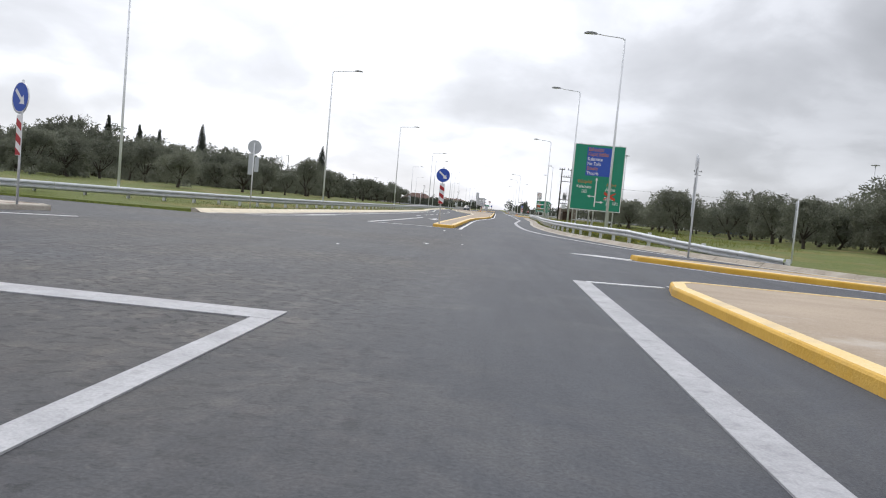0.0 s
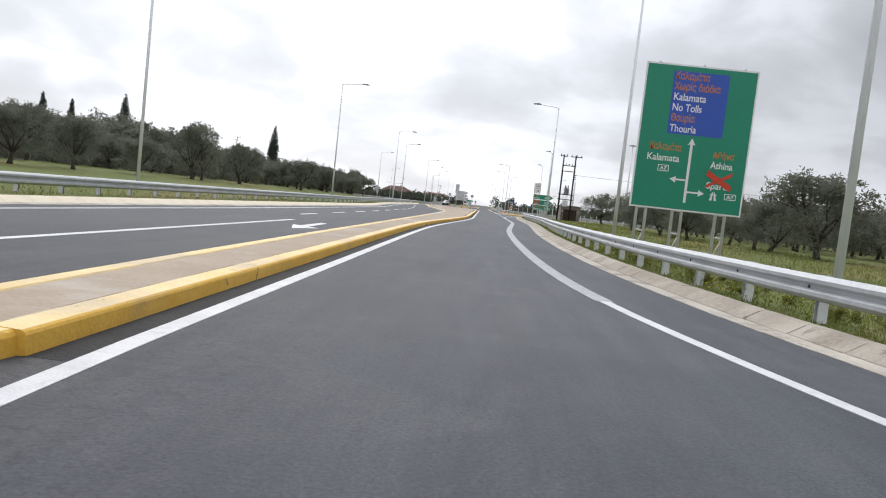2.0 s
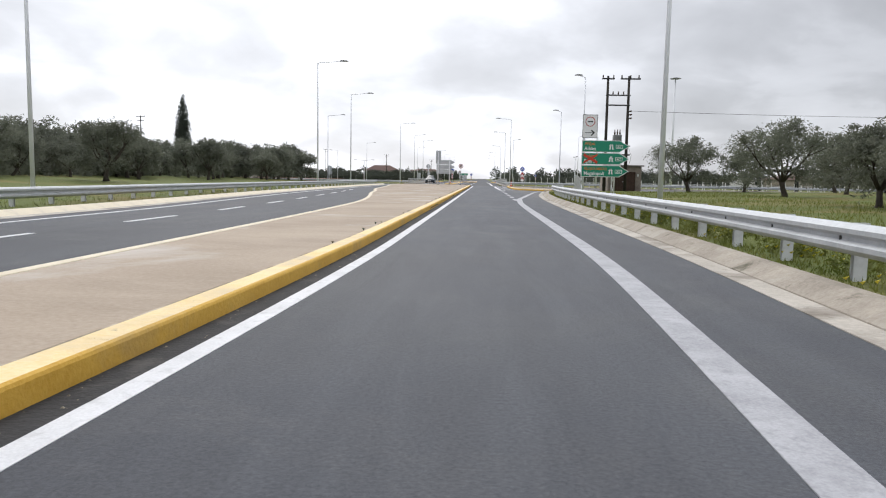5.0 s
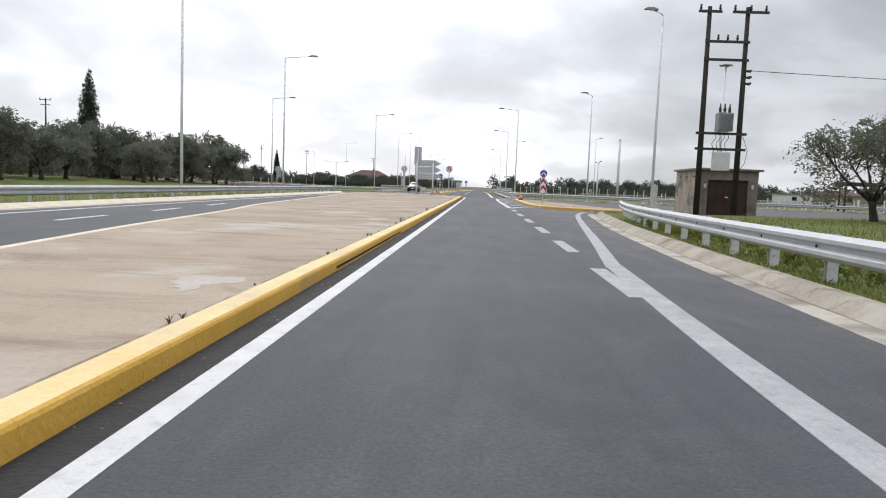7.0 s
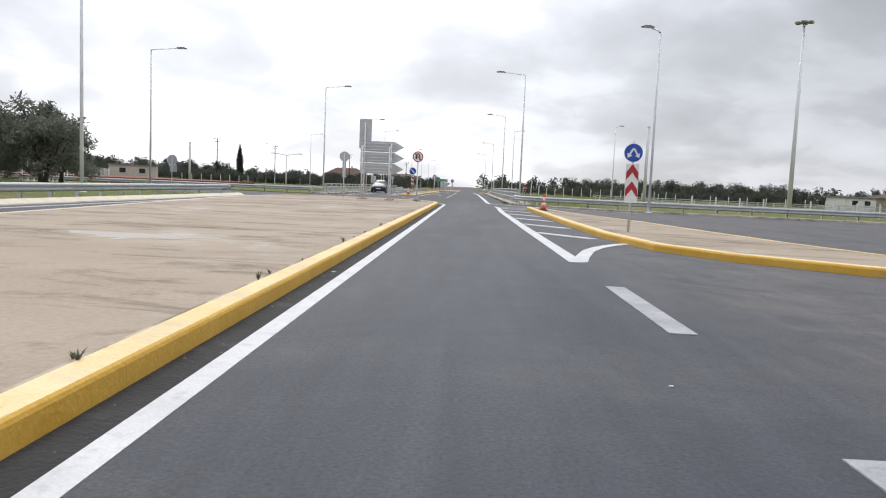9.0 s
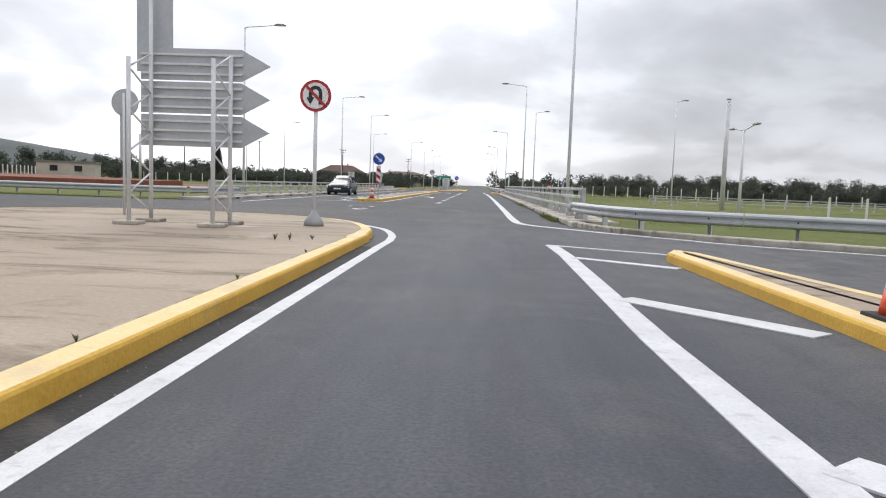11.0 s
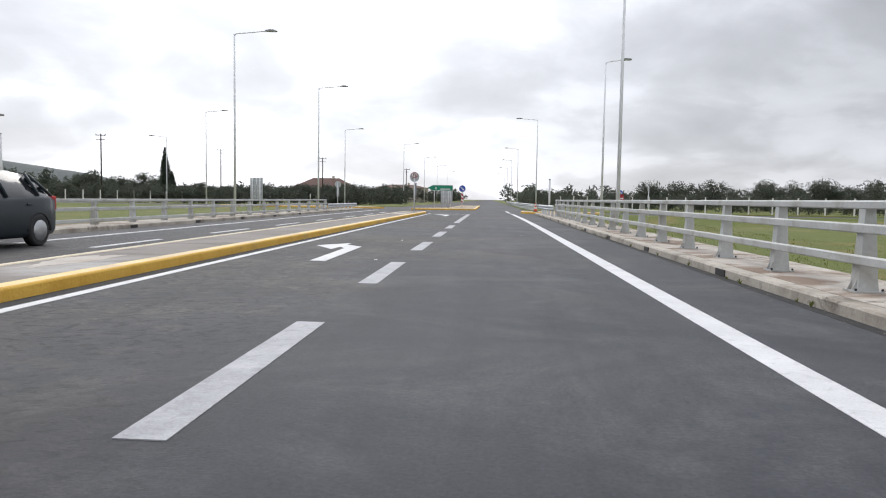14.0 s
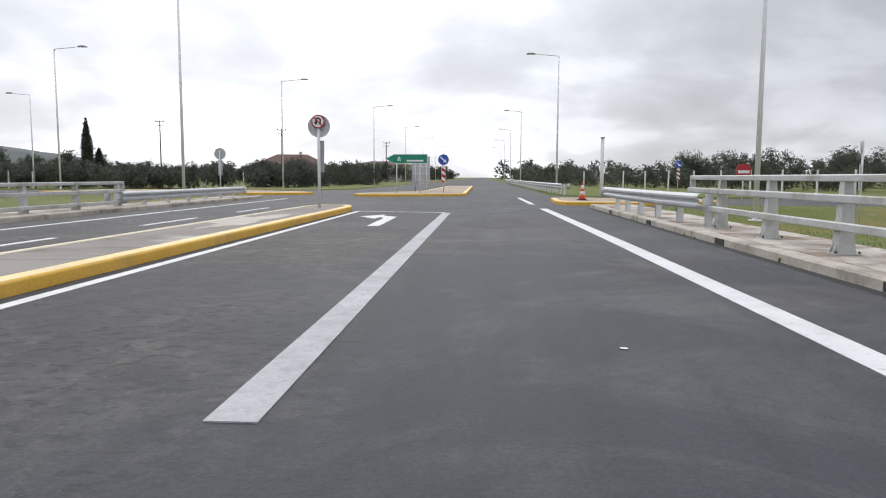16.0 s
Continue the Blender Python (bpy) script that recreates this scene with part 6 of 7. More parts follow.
# ---------------------------------------------------------------- transformer poles and hut
def transformer():
    tr = thing("transformer_poles", (14.04, 162.7, 0.1), "pair of dark timber poles carrying a transformer and insulators", "power pole")
    for x in (0.0, 1.8):
        bm = bmesh.new()
        tube(bm, [(x, 0, -0.3), (x, 0, 10.0)], [0.15, 0.10], 12)
        part("pole", bm, TIMBER, tr)
    for z, x0, x1 in ((9.75, -0.55, 0.55), (9.75, 1.05, 2.75), (8.35, -0.15, 1.95), (7.5, -0.15, 1.95), (4.0, -0.3, 2.1), (3.25, -0.3, 2.1)):
        bm = bmesh.new()
        box(bm, x0, x1, -0.17, -0.09, z - 0.06, z + 0.06)
        part("crossarm", bm, IRON, tr)
    for x, z in ((-0.45, 9.81), (0.45, 9.81), (1.15, 9.81), (1.9, 9.81), (2.6, 9.81), (0.45, 8.41), (0.9, 8.41), (1.35, 8.41)):
        bm = bmesh.new()
        tube(bm, [(x, -0.13, z), (x, -0.13, z + 0.08), (x, -0.13, z + 0.16), (x, -0.13, z + 0.26)], [0.03, 0.07, 0.045, 0.06], 8)
        part("insulator", bm, CERAMIC, tr)
    bm = bmesh.new()
    box(bm, 0.55, 1.25, -0.75, -0.15, 4.08, 4.95, 0.05)
    tank = part("transformer_tank", bm, TANK, tr)
    for k in range(6):
        bm = bmesh.new()
        box(bm, 0.59 + k * 0.115, 0.615 + k * 0.115, -0.83, -0.75, 4.15, 4.88)
        part("fin", bm, TANK, tank)
    for x in (0.68, 0.9, 1.12):
        bm = bmesh.new()
        tube(bm, [(x, -0.45, 4.94), (x, -0.45, 5.12), (x, -0.45, 5.2), (x, -0.45, 5.4)], [0.05, 0.08, 0.05, 0.03], 8)
        part("bushing", bm, CERAMIC, tank)
    bm = bmesh.new()
    box(bm, 0.5, 1.3, -0.5, -0.18, 2.2, 3.1, 0.03)
    part("meter_box", bm, WHITEBOX, tr)
    for k, x in enumerate((0.55, 0.75, 0.95, 1.15)):
        bm = bmesh.new()
        tube(bm, [(x, -0.3, 3.1), (x - 0.1, -0.25, 3.5), (x + 0.1, -0.2, 3.8), (x, -0.3, 4.1)], 0.015, 6)
        part("cable", bm, IRON, tr)
    for z in (7.0, 6.7, 6.4):
        bm = bmesh.new()
        tube(bm, [(1.9, -0.1, z), (2.05, -0.1, z), (2.15, -0.1, z + 0.05)], [0.05, 0.08, 0.04], 8)
        part("insulator", bm, CERAMIC, tr)
    bm = bmesh.new()
    tube(bm, [(1.95, 0, 4.0), (2.25, 0, 3.2), (2.15, 0, 2.6), (1.92, 0, 2.3)], 0.012, 6)
    part("cable", bm, IRON, tr)


transformer()


def hut():
    """Front to the road's start, origin at its near left corner."""
    h = thing("hut", (14.7, 164.6, 0.05), "low weathered stone hut with flat roof and rusty door", "hut")
    w, d, t, top = 2.95, 4.5, 0.25, 2.35
    for x0, x1, y0, y1, m in ((0, t, t, d - t, STONE), (w - t, w, t, d - t, STONE), (0, w, d - t, d, STONE), (0, 0.42, 0, t, HUT_FRONT), (w - 0.5, w, 0, t, HUT_FRONT)):
        part("wall", box(bmesh.new(), x0, x1, y0, y1, 0, top, 0.015), m, h)
    part("lintel", box(bmesh.new(), 0.42, w - 0.5, -0.03, t, 1.86, top, 0.02), HUT_FRONT, h)
    part("roof", box(bmesh.new(), -0.14, w + 0.2, -0.16, d + 0.14, top + 0.004, top + 0.11, 0.02), SLAB, h)
    door = part("door", box(bmesh.new(), 0.43, w - 0.51, 0.08, 0.12, 0.05, 1.85, 0.008), RUST, h)
    for k in range(6):
        part("rib", box(bmesh.new(), 0.52 + k * 0.36, 0.56 + k * 0.36, 0.05, 0.08, 0.08, 1.82), RUST, door)
    part("latch", box(bmesh.new(), 1.32, 1.48, 0.03, 0.05, 0.95, 1.02), GALV_DULL, door)
    for y in (0.9, 2.1, 3.4):
        part("vent", box(bmesh.new(), -0.012, 0.06, y, y + 0.34, 1.98, 2.06), IRON, h)
    for x in (0.26, w - 0.3):
        lamp = part("wall_lamp", box(bmesh.new(), x - 0.06, x + 0.06, -0.09, -0.002, 1.45, 1.66, 0.02), WHITEBOX, h)
        part("bracket", box(bmesh.new(), x - 0.02, x + 0.02, -0.05, -0.002, 1.66, 1.74), IRON, lamp)


hut()


def stored_post(x, y, h, lean):
    """A spare guard-rail post: a steel channel stuck upright in the ground."""
    bm = bmesh.new()
    prof = [(-0.06, -0.03), (0.06, -0.03), (0.06, 0.03), (0.05, 0.03), (0.05, -0.02), (-0.05, -0.02), (-0.05, 0.03), (-0.06, 0.03)]
    a = [bm.verts.new((px, py, -0.2)) for px, py in prof]
    b = [bm.verts.new((px + lean, py, h)) for px, py in prof]
    for k in range(8):
        bm.faces.new((a[k], a[(k + 1) % 8], b[(k + 1) % 8], b[k]))
    bm.faces.new(a[::-1])
    bm.faces.new(b)
    ob = tagged(new("steel_post", finish("steel_post", bm, SHEET)), "spare pale steel channel post standing upright by the hut", "post", "spare posts by the hut")
    ob.location = (x, y, 0.1)


for k, (x, y, h, lean) in enumerate(((10.95, 158.2, 1.35, 0.02), (11.2, 159.5, 1.42, 0.0), (11.5, 160.8, 1.33, 0.03), (11.75, 161.9, 1.25, -0.02), (12.0, 162.9, 1.18, 0.0), (12.15, 163.5, 1.30, 0.02), (12.3, 164.2, 1.22, 0.0))):
    stored_post(x, y, h, lean)


def slab(x, y, z, turn, w, d):
    ob = tagged(new("concrete_slab", finish("concrete_slab", box(bmesh.new(), -w / 2, w / 2, -d / 2, d / 2, 0, 0.09, 0.012), CONCRETE)), "pale loose concrete slab lying in the grass", "slab", "slabs by the guard rail")
    ob.matrix_basis = pose(x, y, z, 0, 0, turn)


for x, y, z, turn, w, d in ((10.5, 157.6, 0.11, 12, 0.9, 0.5), (10.7, 158.9, 0.11, -8, 1.0, 0.5), (10.72, 158.92, 0.202, 5, 0.9, 0.45), (10.95, 160.2, 0.11, 20, 0.9, 0.6), (11.1, 161.4, 0.11, -15, 0.8, 0.5)):
    slab(x, y, z, turn, w, d)


def wire_line(a, b, sag, n=24):
    pts = [Vector(a).lerp(Vector(b), k / n) - Vector((0, 0, sag * 4 * (k / n) * (1 - k / n))) for k in range(n + 1)]
    bm = bmesh.new()
    tube(bm, pts, 0.016, 5)
    return bm


w = tagged(new("power_line", finish("power_line", wire_line((16.17, 162.6, 7.12), (74, 172, 8.2), 0.35), IRON)), "single sagging black power line", "power line")


def power_pole(x, y, z, h, turn=0.0):
    p = thing("power_pole", (x, y, z), "dark timber power pole with crossarm and insulators", "power pole", "timber power poles", turn)
    bm = bmesh.new()
    tube(bm, [(0, 0, -0.2), (0, 0, h)], [0.14, 0.09], 10)
    part("pole", bm, TIMBER, p)
    for dz in (0.15, 0.85):
        bm = bmesh.new()
        box(bm, -0.85 + dz * 0.2, 0.85 - dz * 0.2, -0.14, -0.06, h - dz - 0.05, h - dz + 0.05)
        part("crossarm", bm, IRON, p)
    for x_ in (-0.75, 0, 0.75):
        bm = bmesh.new()
        tube(bm, [(x_, -0.1, h - 0.1), (x_, -0.1, h - 0.02), (x_, -0.1, h + 0.12)], [0.03, 0.07, 0.05], 8)
        part("insulator", bm, CERAMIC, p)


for x, y, z, h in ((40.8, 167.8, 0.3, 11.9), (74, 172, 0.3, 9.0), (-59.4, 228.3, 0.6, 10.7), (-63.9, 345, 0.0, 11.1), (-36, 390, 0.0, 10), (-20, 420, 0.0, 9), (-62, 395, 0, 12)):
    power_pole(x, y, z, h, 10)


# ---------------------------------------------------------------- oncoming car
def hatchback(x, y, turn):
    car = thing("car", (x, y, 0.0), "dark slate grey five-door hatchback on the far carriageway", "car", turn=turn)
    # stations from nose to tail: y, half width, sill, belt height, top height, half width of the top
    stations = ((-2.06, 0.58, 0.30, 0.54, 0.58, 0.44), (-2.00, 0.72, 0.22, 0.62, 0.67, 0.55), (-1.86, 0.80, 0.19, 0.69, 0.75, 0.62), (-1.55, 0.84, 0.18, 0.76, 0.84, 0.66),
                (-1.15, 0.85, 0.18, 0.83, 0.93, 0.68), (-0.88, 0.855, 0.18, 0.88, 0.98, 0.69), (-0.45, 0.86, 0.18, 0.91, 1.22, 0.60), (-0.08, 0.86, 0.18, 0.92, 1.40, 0.54), (0.35, 0.86, 0.18, 0.93, 1.465, 0.55),
                (0.95, 0.86, 0.18, 0.95, 1.455, 0.55), (1.40, 0.855, 0.18, 0.97, 1.40, 0.54), (1.66, 0.84, 0.19, 0.98, 1.27, 0.56), (1.92, 0.79, 0.22, 0.95, 1.00, 0.64), (2.02, 0.66, 0.32, 0.74, 0.80, 0.55))
    bm = bmesh.new()
    rows = []
    for y_, w_, zb, belt, top, wt in stations:
        half = [(w_ * 0.90, zb), (w_ * 0.985, zb + 0.10), (w_, zb + 0.30 * (belt - zb) / 0.7 + 0.08), (w_ * 0.985, belt - 0.06), (w_ * 0.93, belt), (wt, top - 0.035), (wt * 0.72, top), (0, top + 0.012)]
        rows.append([bm.verts.new((sx, y_, sz)) for sx, sz in half] + [bm.verts.new((-sx, y_, sz)) for sx, sz in reversed(half[:-1])])
    n = len(rows[0])
    for i, (a, b) in enumerate(zip(rows, rows[1:])):
        for k in range(n):
            f = bm.faces.new((a[k], a[(k + 1) % n], b[(k + 1) % n], b[k]))
            f.smooth = True
            side, top = k in (4, 9), k in (5, 6, 7, 8)
            if (side and 6 <= i <= 10) or (top and i in (5, 6, 10, 11)):
                f.material_index = 1
    bm.faces.new(rows[0])
    bm.faces.new(rows[-1][::-1])
    part("body", bm, [CAR_PAINT, CAR_GLASS], car)
    for s in (-1, 1):
        for (ya, xa, za), (yb, xb, zb) in (((-0.86, 0.80, 0.90), (-0.06, 0.545, 1.40)), ((0.42, 0.815, 0.94), (0.38, 0.56, 1.44)), ((1.36, 0.80, 0.98), (1.30, 0.56, 1.40)), ((1.90, 0.735, 0.96), (1.42, 0.545, 1.38))):
            part("pillar", tube(bmesh.new(), [(s * xa, ya, za), (s * (xa + xb) / 2 + s * 0.008, (ya + yb) / 2, (za + zb) / 2), (s * xb, yb, zb)], 0.028, 6), CAR_PAINT, car)
        # swept headlight in the corner of the wing
        bm = bmesh.new()
        lens = [(0.50, -2.03, 0.53), (0.70, -1.99, 0.54), (0.80, -1.86, 0.58), (0.80, -1.70, 0.72), (0.68, -1.84, 0.73), (0.52, -1.98, 0.66)]
        outer = [bm.verts.new((s * px * 1.012, py - 0.012, pz)) for px, py, pz in lens]
        inner = [bm.verts.new((s * px * 0.93, py + 0.05, pz)) for px, py, pz in lens]
        bm.faces.new(outer)
        bm.faces.new(inner[::-1])
        for k in range(6):
            bm.faces.new((outer[k], inner[k], inner[(k + 1) % 6], outer[(k + 1) % 6]))
        part("headlight", bm, LIGHT_GLASS, car)
        part("fog_lamp", tube(bmesh.new(), [(s * 0.56, -2.035, 0.34), (s * 0.56, -1.95, 0.34)], 0.055, 12), LIGHT_GLASS, car)
        part("mirror", box(bmesh.new(), min(s * 0.84, s * 1.02), max(s * 0.84, s * 1.02), -0.72, -0.60, 0.92, 1.05, 0.035), CAR_PAINT, car)
        part("tail_light", box(bmesh.new(), min(s * 0.66, s * 0.78), max(s * 0.66, s * 0.78), 1.84, 1.98, 0.70, 0.98, 0.03), SIGN_RED, car)
        for yy in (-0.02, 0.92):
            part("door_handle", box(bmesh.new(), min(s * 0.85, s * 0.875), max(s * 0.85, s * 0.875), yy, yy + 0.16, 0.80, 0.83, 0.006), CAR_PAINT, car)
        for yy in (-1.27, 1.30):
            arch = [(s * 0.838, yy + 0.35 * math.cos(k * math.pi / 12), 0.30 + 0.35 * math.sin(k * math.pi / 12)) for k in range(13)]
            part("wheel_arch", tube(bmesh.new(), arch, 0.03, 6), RUBBER, car)
            wx = s * 0.765
            wheel = part("wheel", tube(bmesh.new(), [(wx - 0.10, yy, 0.305), (wx - 0.08, yy, 0.305), (wx + 0.08, yy, 0.305), (wx + 0.10, yy, 0.305)], [0.275, 0.305, 0.305, 0.275], 28), RUBBER, car)
            part("rim", tube(bmesh.new(), [(wx + s * 0.085, yy, 0.305), (wx + s * 0.108, yy, 0.305), (wx + s * 0.112, yy, 0.305)], [0.215, 0.20, 0.05], 20), ALLOY, wheel)
    part("grille", box(bmesh.new(), -0.42, 0.42, -2.075, -1.98, 0.55, 0.62, 0.015), RUBBER, car)
    part("air_intake", box(bmesh.new(), -0.44, 0.44, -2.07, -1.95, 0.26, 0.40, 0.02), RUBBER, car)
    part("number_plate", box(bmesh.new(), -0.26, 0.26, -2.085, -2.07, 0.43, 0.53), SIGN_WHITE, car)


hatchback(-6.75, 237.4, 0)

# ---------------------------------------------------------------- trees
def leaf_cloud(rng, centers, count, size, flat=0.85, sprays=0.55):
    """Small leaves in the given blobs (centre, radius): a loose core, and sprays that reach out past it."""
    weights = np.array([r ** 2.0 for _, r in centers])
    picks = rng.choice(len(centers), count, p=weights / weights.sum())
    unit = lambda a: a / np.linalg.norm(a, axis=1)[:, None]
    mids = np.array([tuple(c) for c, _ in centers])[picks]
    radii = np.array([r for _, r in centers])[picks]
    squash = np.array([1, 1, flat])
    core = mids + unit(rng.normal(size=(count, 3))) * (radii * (1 - 0.75 * rng.random(count) ** 2))[:, None] * squash
    # a few sprays a blob, each a thin curved plume of leaves
    many = 11
    heads = unit(rng.normal(size=(len(centers) * many, 3)) + np.array([0, 0, 0.35]))
    spray = picks * many + rng.integers(0, many, count)
    along = rng.random(count) ** 0.7
    length = 0.75 + 0.6 * rng.random(len(heads))
    way = heads[spray]
    reach = radii * along * length[spray]
    plume = mids + way * reach[:, None] * squash + rng.normal(size=(count, 3)) * (radii * 0.13)[:, None]
    plume[:, 2] -= 0.25 * radii * along ** 2
    outer = rng.random(count) < sprays
    p = np.where(outer[:, None], plume, core)
    u = unit(rng.normal(size=(count, 3)) + np.where(outer[:, None], way * 1.2, 0))
    v = unit(np.cross(u, rng.normal(size=(count, 3))))
    n = np.cross(u, v)
    s = (size * (0.5 + 1.0 * rng.random(count)))[:, None]
    verts = np.stack([p - u * s, p + v * s * 0.52 + n * s * 0.1, p + u * s * 1.05 - v * s * 0.2], 1).reshape(-1, 3)
    faces = np.arange(count * 3).reshape(-1, 3)
    return verts, faces


def raw_mesh(name, verts, faces, mat):
    me = bpy.data.meshes.new(name)
    v, t = np.asarray(verts, dtype=np.float32), np.asarray(faces, dtype=np.int32)
    me.vertices.add(len(v))
    me.vertices.foreach_set("co", v.ravel())
    me.loops.add(t.size)
    me.loops.foreach_set("vertex_index", t.ravel())
    me.polygons.add(len(t))
    me.polygons.foreach_set("loop_start", np.arange(len(t), dtype=np.int32) * 3)
    me.materials.append(mat)
    me.update(calc_edges=True)
    return me


def olive_tree(seed, height, spread, leaves, leaf, mat, label, at, trunk_h=None):
    rng = np.random.default_rng(seed)
    tree = thing("olive_tree", at, label, "tree", "olive trees", float(rng.random() * 360))
    th = trunk_h or height * 0.20
    bm = bmesh.new()
    lean = rng.normal(size=2) * 0.12
    fork = Vector((lean[0], lean[1], th))
    tube(bm, [(0, 0, -0.2), (0.03, 0.02, 0.15), fork * 0.6, fork], [0.24 * spread / 5, 0.16 * spread / 5, 0.13 * spread / 5, 0.14 * spread / 5], 9)
    blobs = []
    for k in range(6):
        a = k * math.pi / 3 + rng.random() * 0.8
        out = spread * (0.20 + 0.18 * rng.random())
        tip = Vector((math.cos(a) * out, math.sin(a) * out, th + (height - th) * (0.45 + 0.3 * rng.random())))
        midp = fork.lerp(tip, 0.5) + Vector((rng.normal() * 0.15, rng.normal() * 0.15, -0.12))
        tube(bm, [fork - Vector((0, 0, 0.1)), midp, tip], [0.085 * spread / 5, 0.05 * spread / 5, 0.015], 6)
        blobs.append((tip, spread * (0.17 + 0.08 * rng.random())))
        for j in range(3):
            q = tip + Vector((rng.normal() * spread * 0.12, rng.normal() * spread * 0.12, rng.normal() * height * 0.09 + (height - tip.z) * 0.25))
            tube(bm, [midp.lerp(tip, 0.4), q], [0.035, 0.01], 5)
            blobs.append((q, spread * (0.09 + 0.07 * rng.random())))
    for k in range(5):
        a = rng.random() * 6.3
        out = spread * 0.16 * rng.random()
        blobs.append((Vector((math.cos(a) * out, math.sin(a) * out, height * (0.70 + 0.2 * rng.random()))), spread * (0.12 + 0.08 * rng.random())))
    for k in range(14):
        a = rng.random() * 6.3
        out = spread * (0.24 + 0.22 * rng.random())
        blobs.append((Vector((math.cos(a) * out, math.sin(a) * out, th + (height - th) * (-0.02 + 0.36 * rng.random()))), spread * (0.08 + 0.06 * rng.random())))
    # loose sprigs that break the outline
    for k in range(16):
        a = rng.random() * 6.3
        out = spread * (0.08 + 0.36 * rng.random())
        top = height * (0.98 - 0.9 * (out / spread) ** 2 * 1.6)
        blobs.append((Vector((math.cos(a) * out, math.sin(a) * out, top + 0.2 * rng.normal())), spread * (0.035 + 0.035 * rng.random())))
    part("trunk", bm, BARK, tree)
    v, f = leaf_cloud(rng, blobs, leaves, leaf)
    part("crown", raw_mesh("crown", v, f, mat), None, tree)
    return tree


OLIVE_LABEL = "grey-green olive tree with a gnarled dark trunk in grass"
TREE_KINDS = ((4.6, 5.2, OLIVE, (22.0, 70, 0.3)), (5.0, 5.6, OLIVE, (22.5, 76.5, 0.3)), (4.4, 5.0, OLIVE_B, (21.5, 83, 0.3)), (5.4, 6.0, OLIVE, (28.0, 72, 0.3)), (4.8, 5.4, OLIVE_B, (-27, 66, 0.6)), (5.8, 5.6, OLIVE_B, (-30, 74, 0.6)))
kinds = [olive_tree(11 + k, h, s, 10000, 0.105, m, OLIVE_LABEL, at) for k, (h, s, m, at) in enumerate(TREE_KINDS)]
# the same trees with fewer, larger leaf clumps, for those that stand farther off
kinds += [olive_tree(31 + k, h, s, 4800, 0.16, m, OLIVE_LABEL, (x + 12 * (1 if x > 0 else -1), y + 3, z)) for k, (h, s, m, (x, y, z)) in enumerate(TREE_KINDS)]
rng = np.random.default_rng(5)


def scatter(spots, choose, low=0.9, high=1.15, broad=1.12):
    for x, y, z in spots:
        src = kinds[choose[int(rng.integers(len(choose)))] + (6 if abs(x) > 31 or (y > 150 and x < 0) else 0)]
        s = low + (high - low) * rng.random()
        copy_thing(src, pose(x, y, z, 0, 0, float(rng.random() * 360)) @ Matrix.Diagonal((s * broad, s * broad, s, 1)))


# the grove on the near side, in loose rows, and single trees in the meadow beyond it
spots = []
for ix in range(6):
    for iy in range(19):
        x, y = 18.5 + ix * 4.9 + rng.normal() * 0.8, 47 + iy * 4.4 + rng.normal() * 0.7
        if (ix < 2 and 66 < y < 86) or (x < 26 and y < 67):
            continue
        spots.append((x, y, 0.3))
scatter([q for q in spots if q[1] < 66], (0, 1, 2, 3), 0.84, 1.06, 1.14)
scatter([q for q in spots if 66 <= q[1] < 88], (0, 1, 2, 3), 0.66, 0.86, 1.14)
scatter([q for q in spots if q[1] >= 88], (0, 1, 2, 3), 0.55, 0.71, 1.14)
scatter([(20.0, 158.0, 0.25), (24.0, 156.7, 0.3), (21.5, 143, 0.3), (26.5, 140, 0.3), (29, 151, 0.3), (31, 134, 0.3), (35.5, 143, 0.3), (33, 161, 0.3), (40, 152, 0.3), (46, 145, 0.3), (45, 134, 0.3)], (0, 1, 3), 0.75, 0.90)
# the denser wood across the road
spots = []
for ix in range(7):
    for iy in range(24):
        x, y = -22.0 - ix * 5.4 + rng.normal() * 1.1, 44 + iy * 6.3 + rng.normal() * 1.2
        if ix == 0 and rng.random() < 0.35:
            continue
        spots.append((x, y, 0.6))
scatter([q for q in spots if q[0] > -38 and q[1] < 112], (2, 4, 5, 0), 0.50, 0.68)
scatter([q for q in spots if q[0] > -38 and q[1] >= 112], (2, 4, 5, 0), 0.58, 0.80)
scatter([q for q in spots if q[0] <= -38 and q[1] < 84], (2, 4, 5, 4), 0.54, 0.70)
scatter([q for q in spots if q[0] <= -38 and 84 <= q[1] < 126], (2, 4, 5, 4), 0.78, 1.08)
scatter([q for q in spots if q[0] <= -38 and 126 <= q[1] < 150], (2, 4, 5, 4), 0.95, 1.28)
scatter([q for q in spots if q[0] <= -38 and q[1] >= 150], (2, 4, 5, 4), 0.80, 1.12)
scatter([(-25 - 15 * rng.random(), 138 + 1.9 * k, 0.6) for k in range(30)], (2, 4, 5), 0.6, 0.85)
scatter([(-21.5, 196.6, 0.3), (-24.5, 201, 0.2), (-27, 196, 0.3), (-26, 206, 0.1), (-31, 202, 0.2), (-33, 209, 0.1), (-37, 203, 0.2), (-23.5, 190.5, 0.4), (-29, 190, 0.4), (-24, 194, 0.3), (-30, 196, 0.3), (-34, 197, 0.3), (-27.5, 200, 0.2)], (2, 4, 5), 0.74, 0.98)
for k, src in enumerate(kinds):
    grown = 0.62 if k % 6 > 3 else 0.72
    src.matrix_basis = src.matrix_basis @ Matrix.Diagonal((grown, grown, grown, 1))


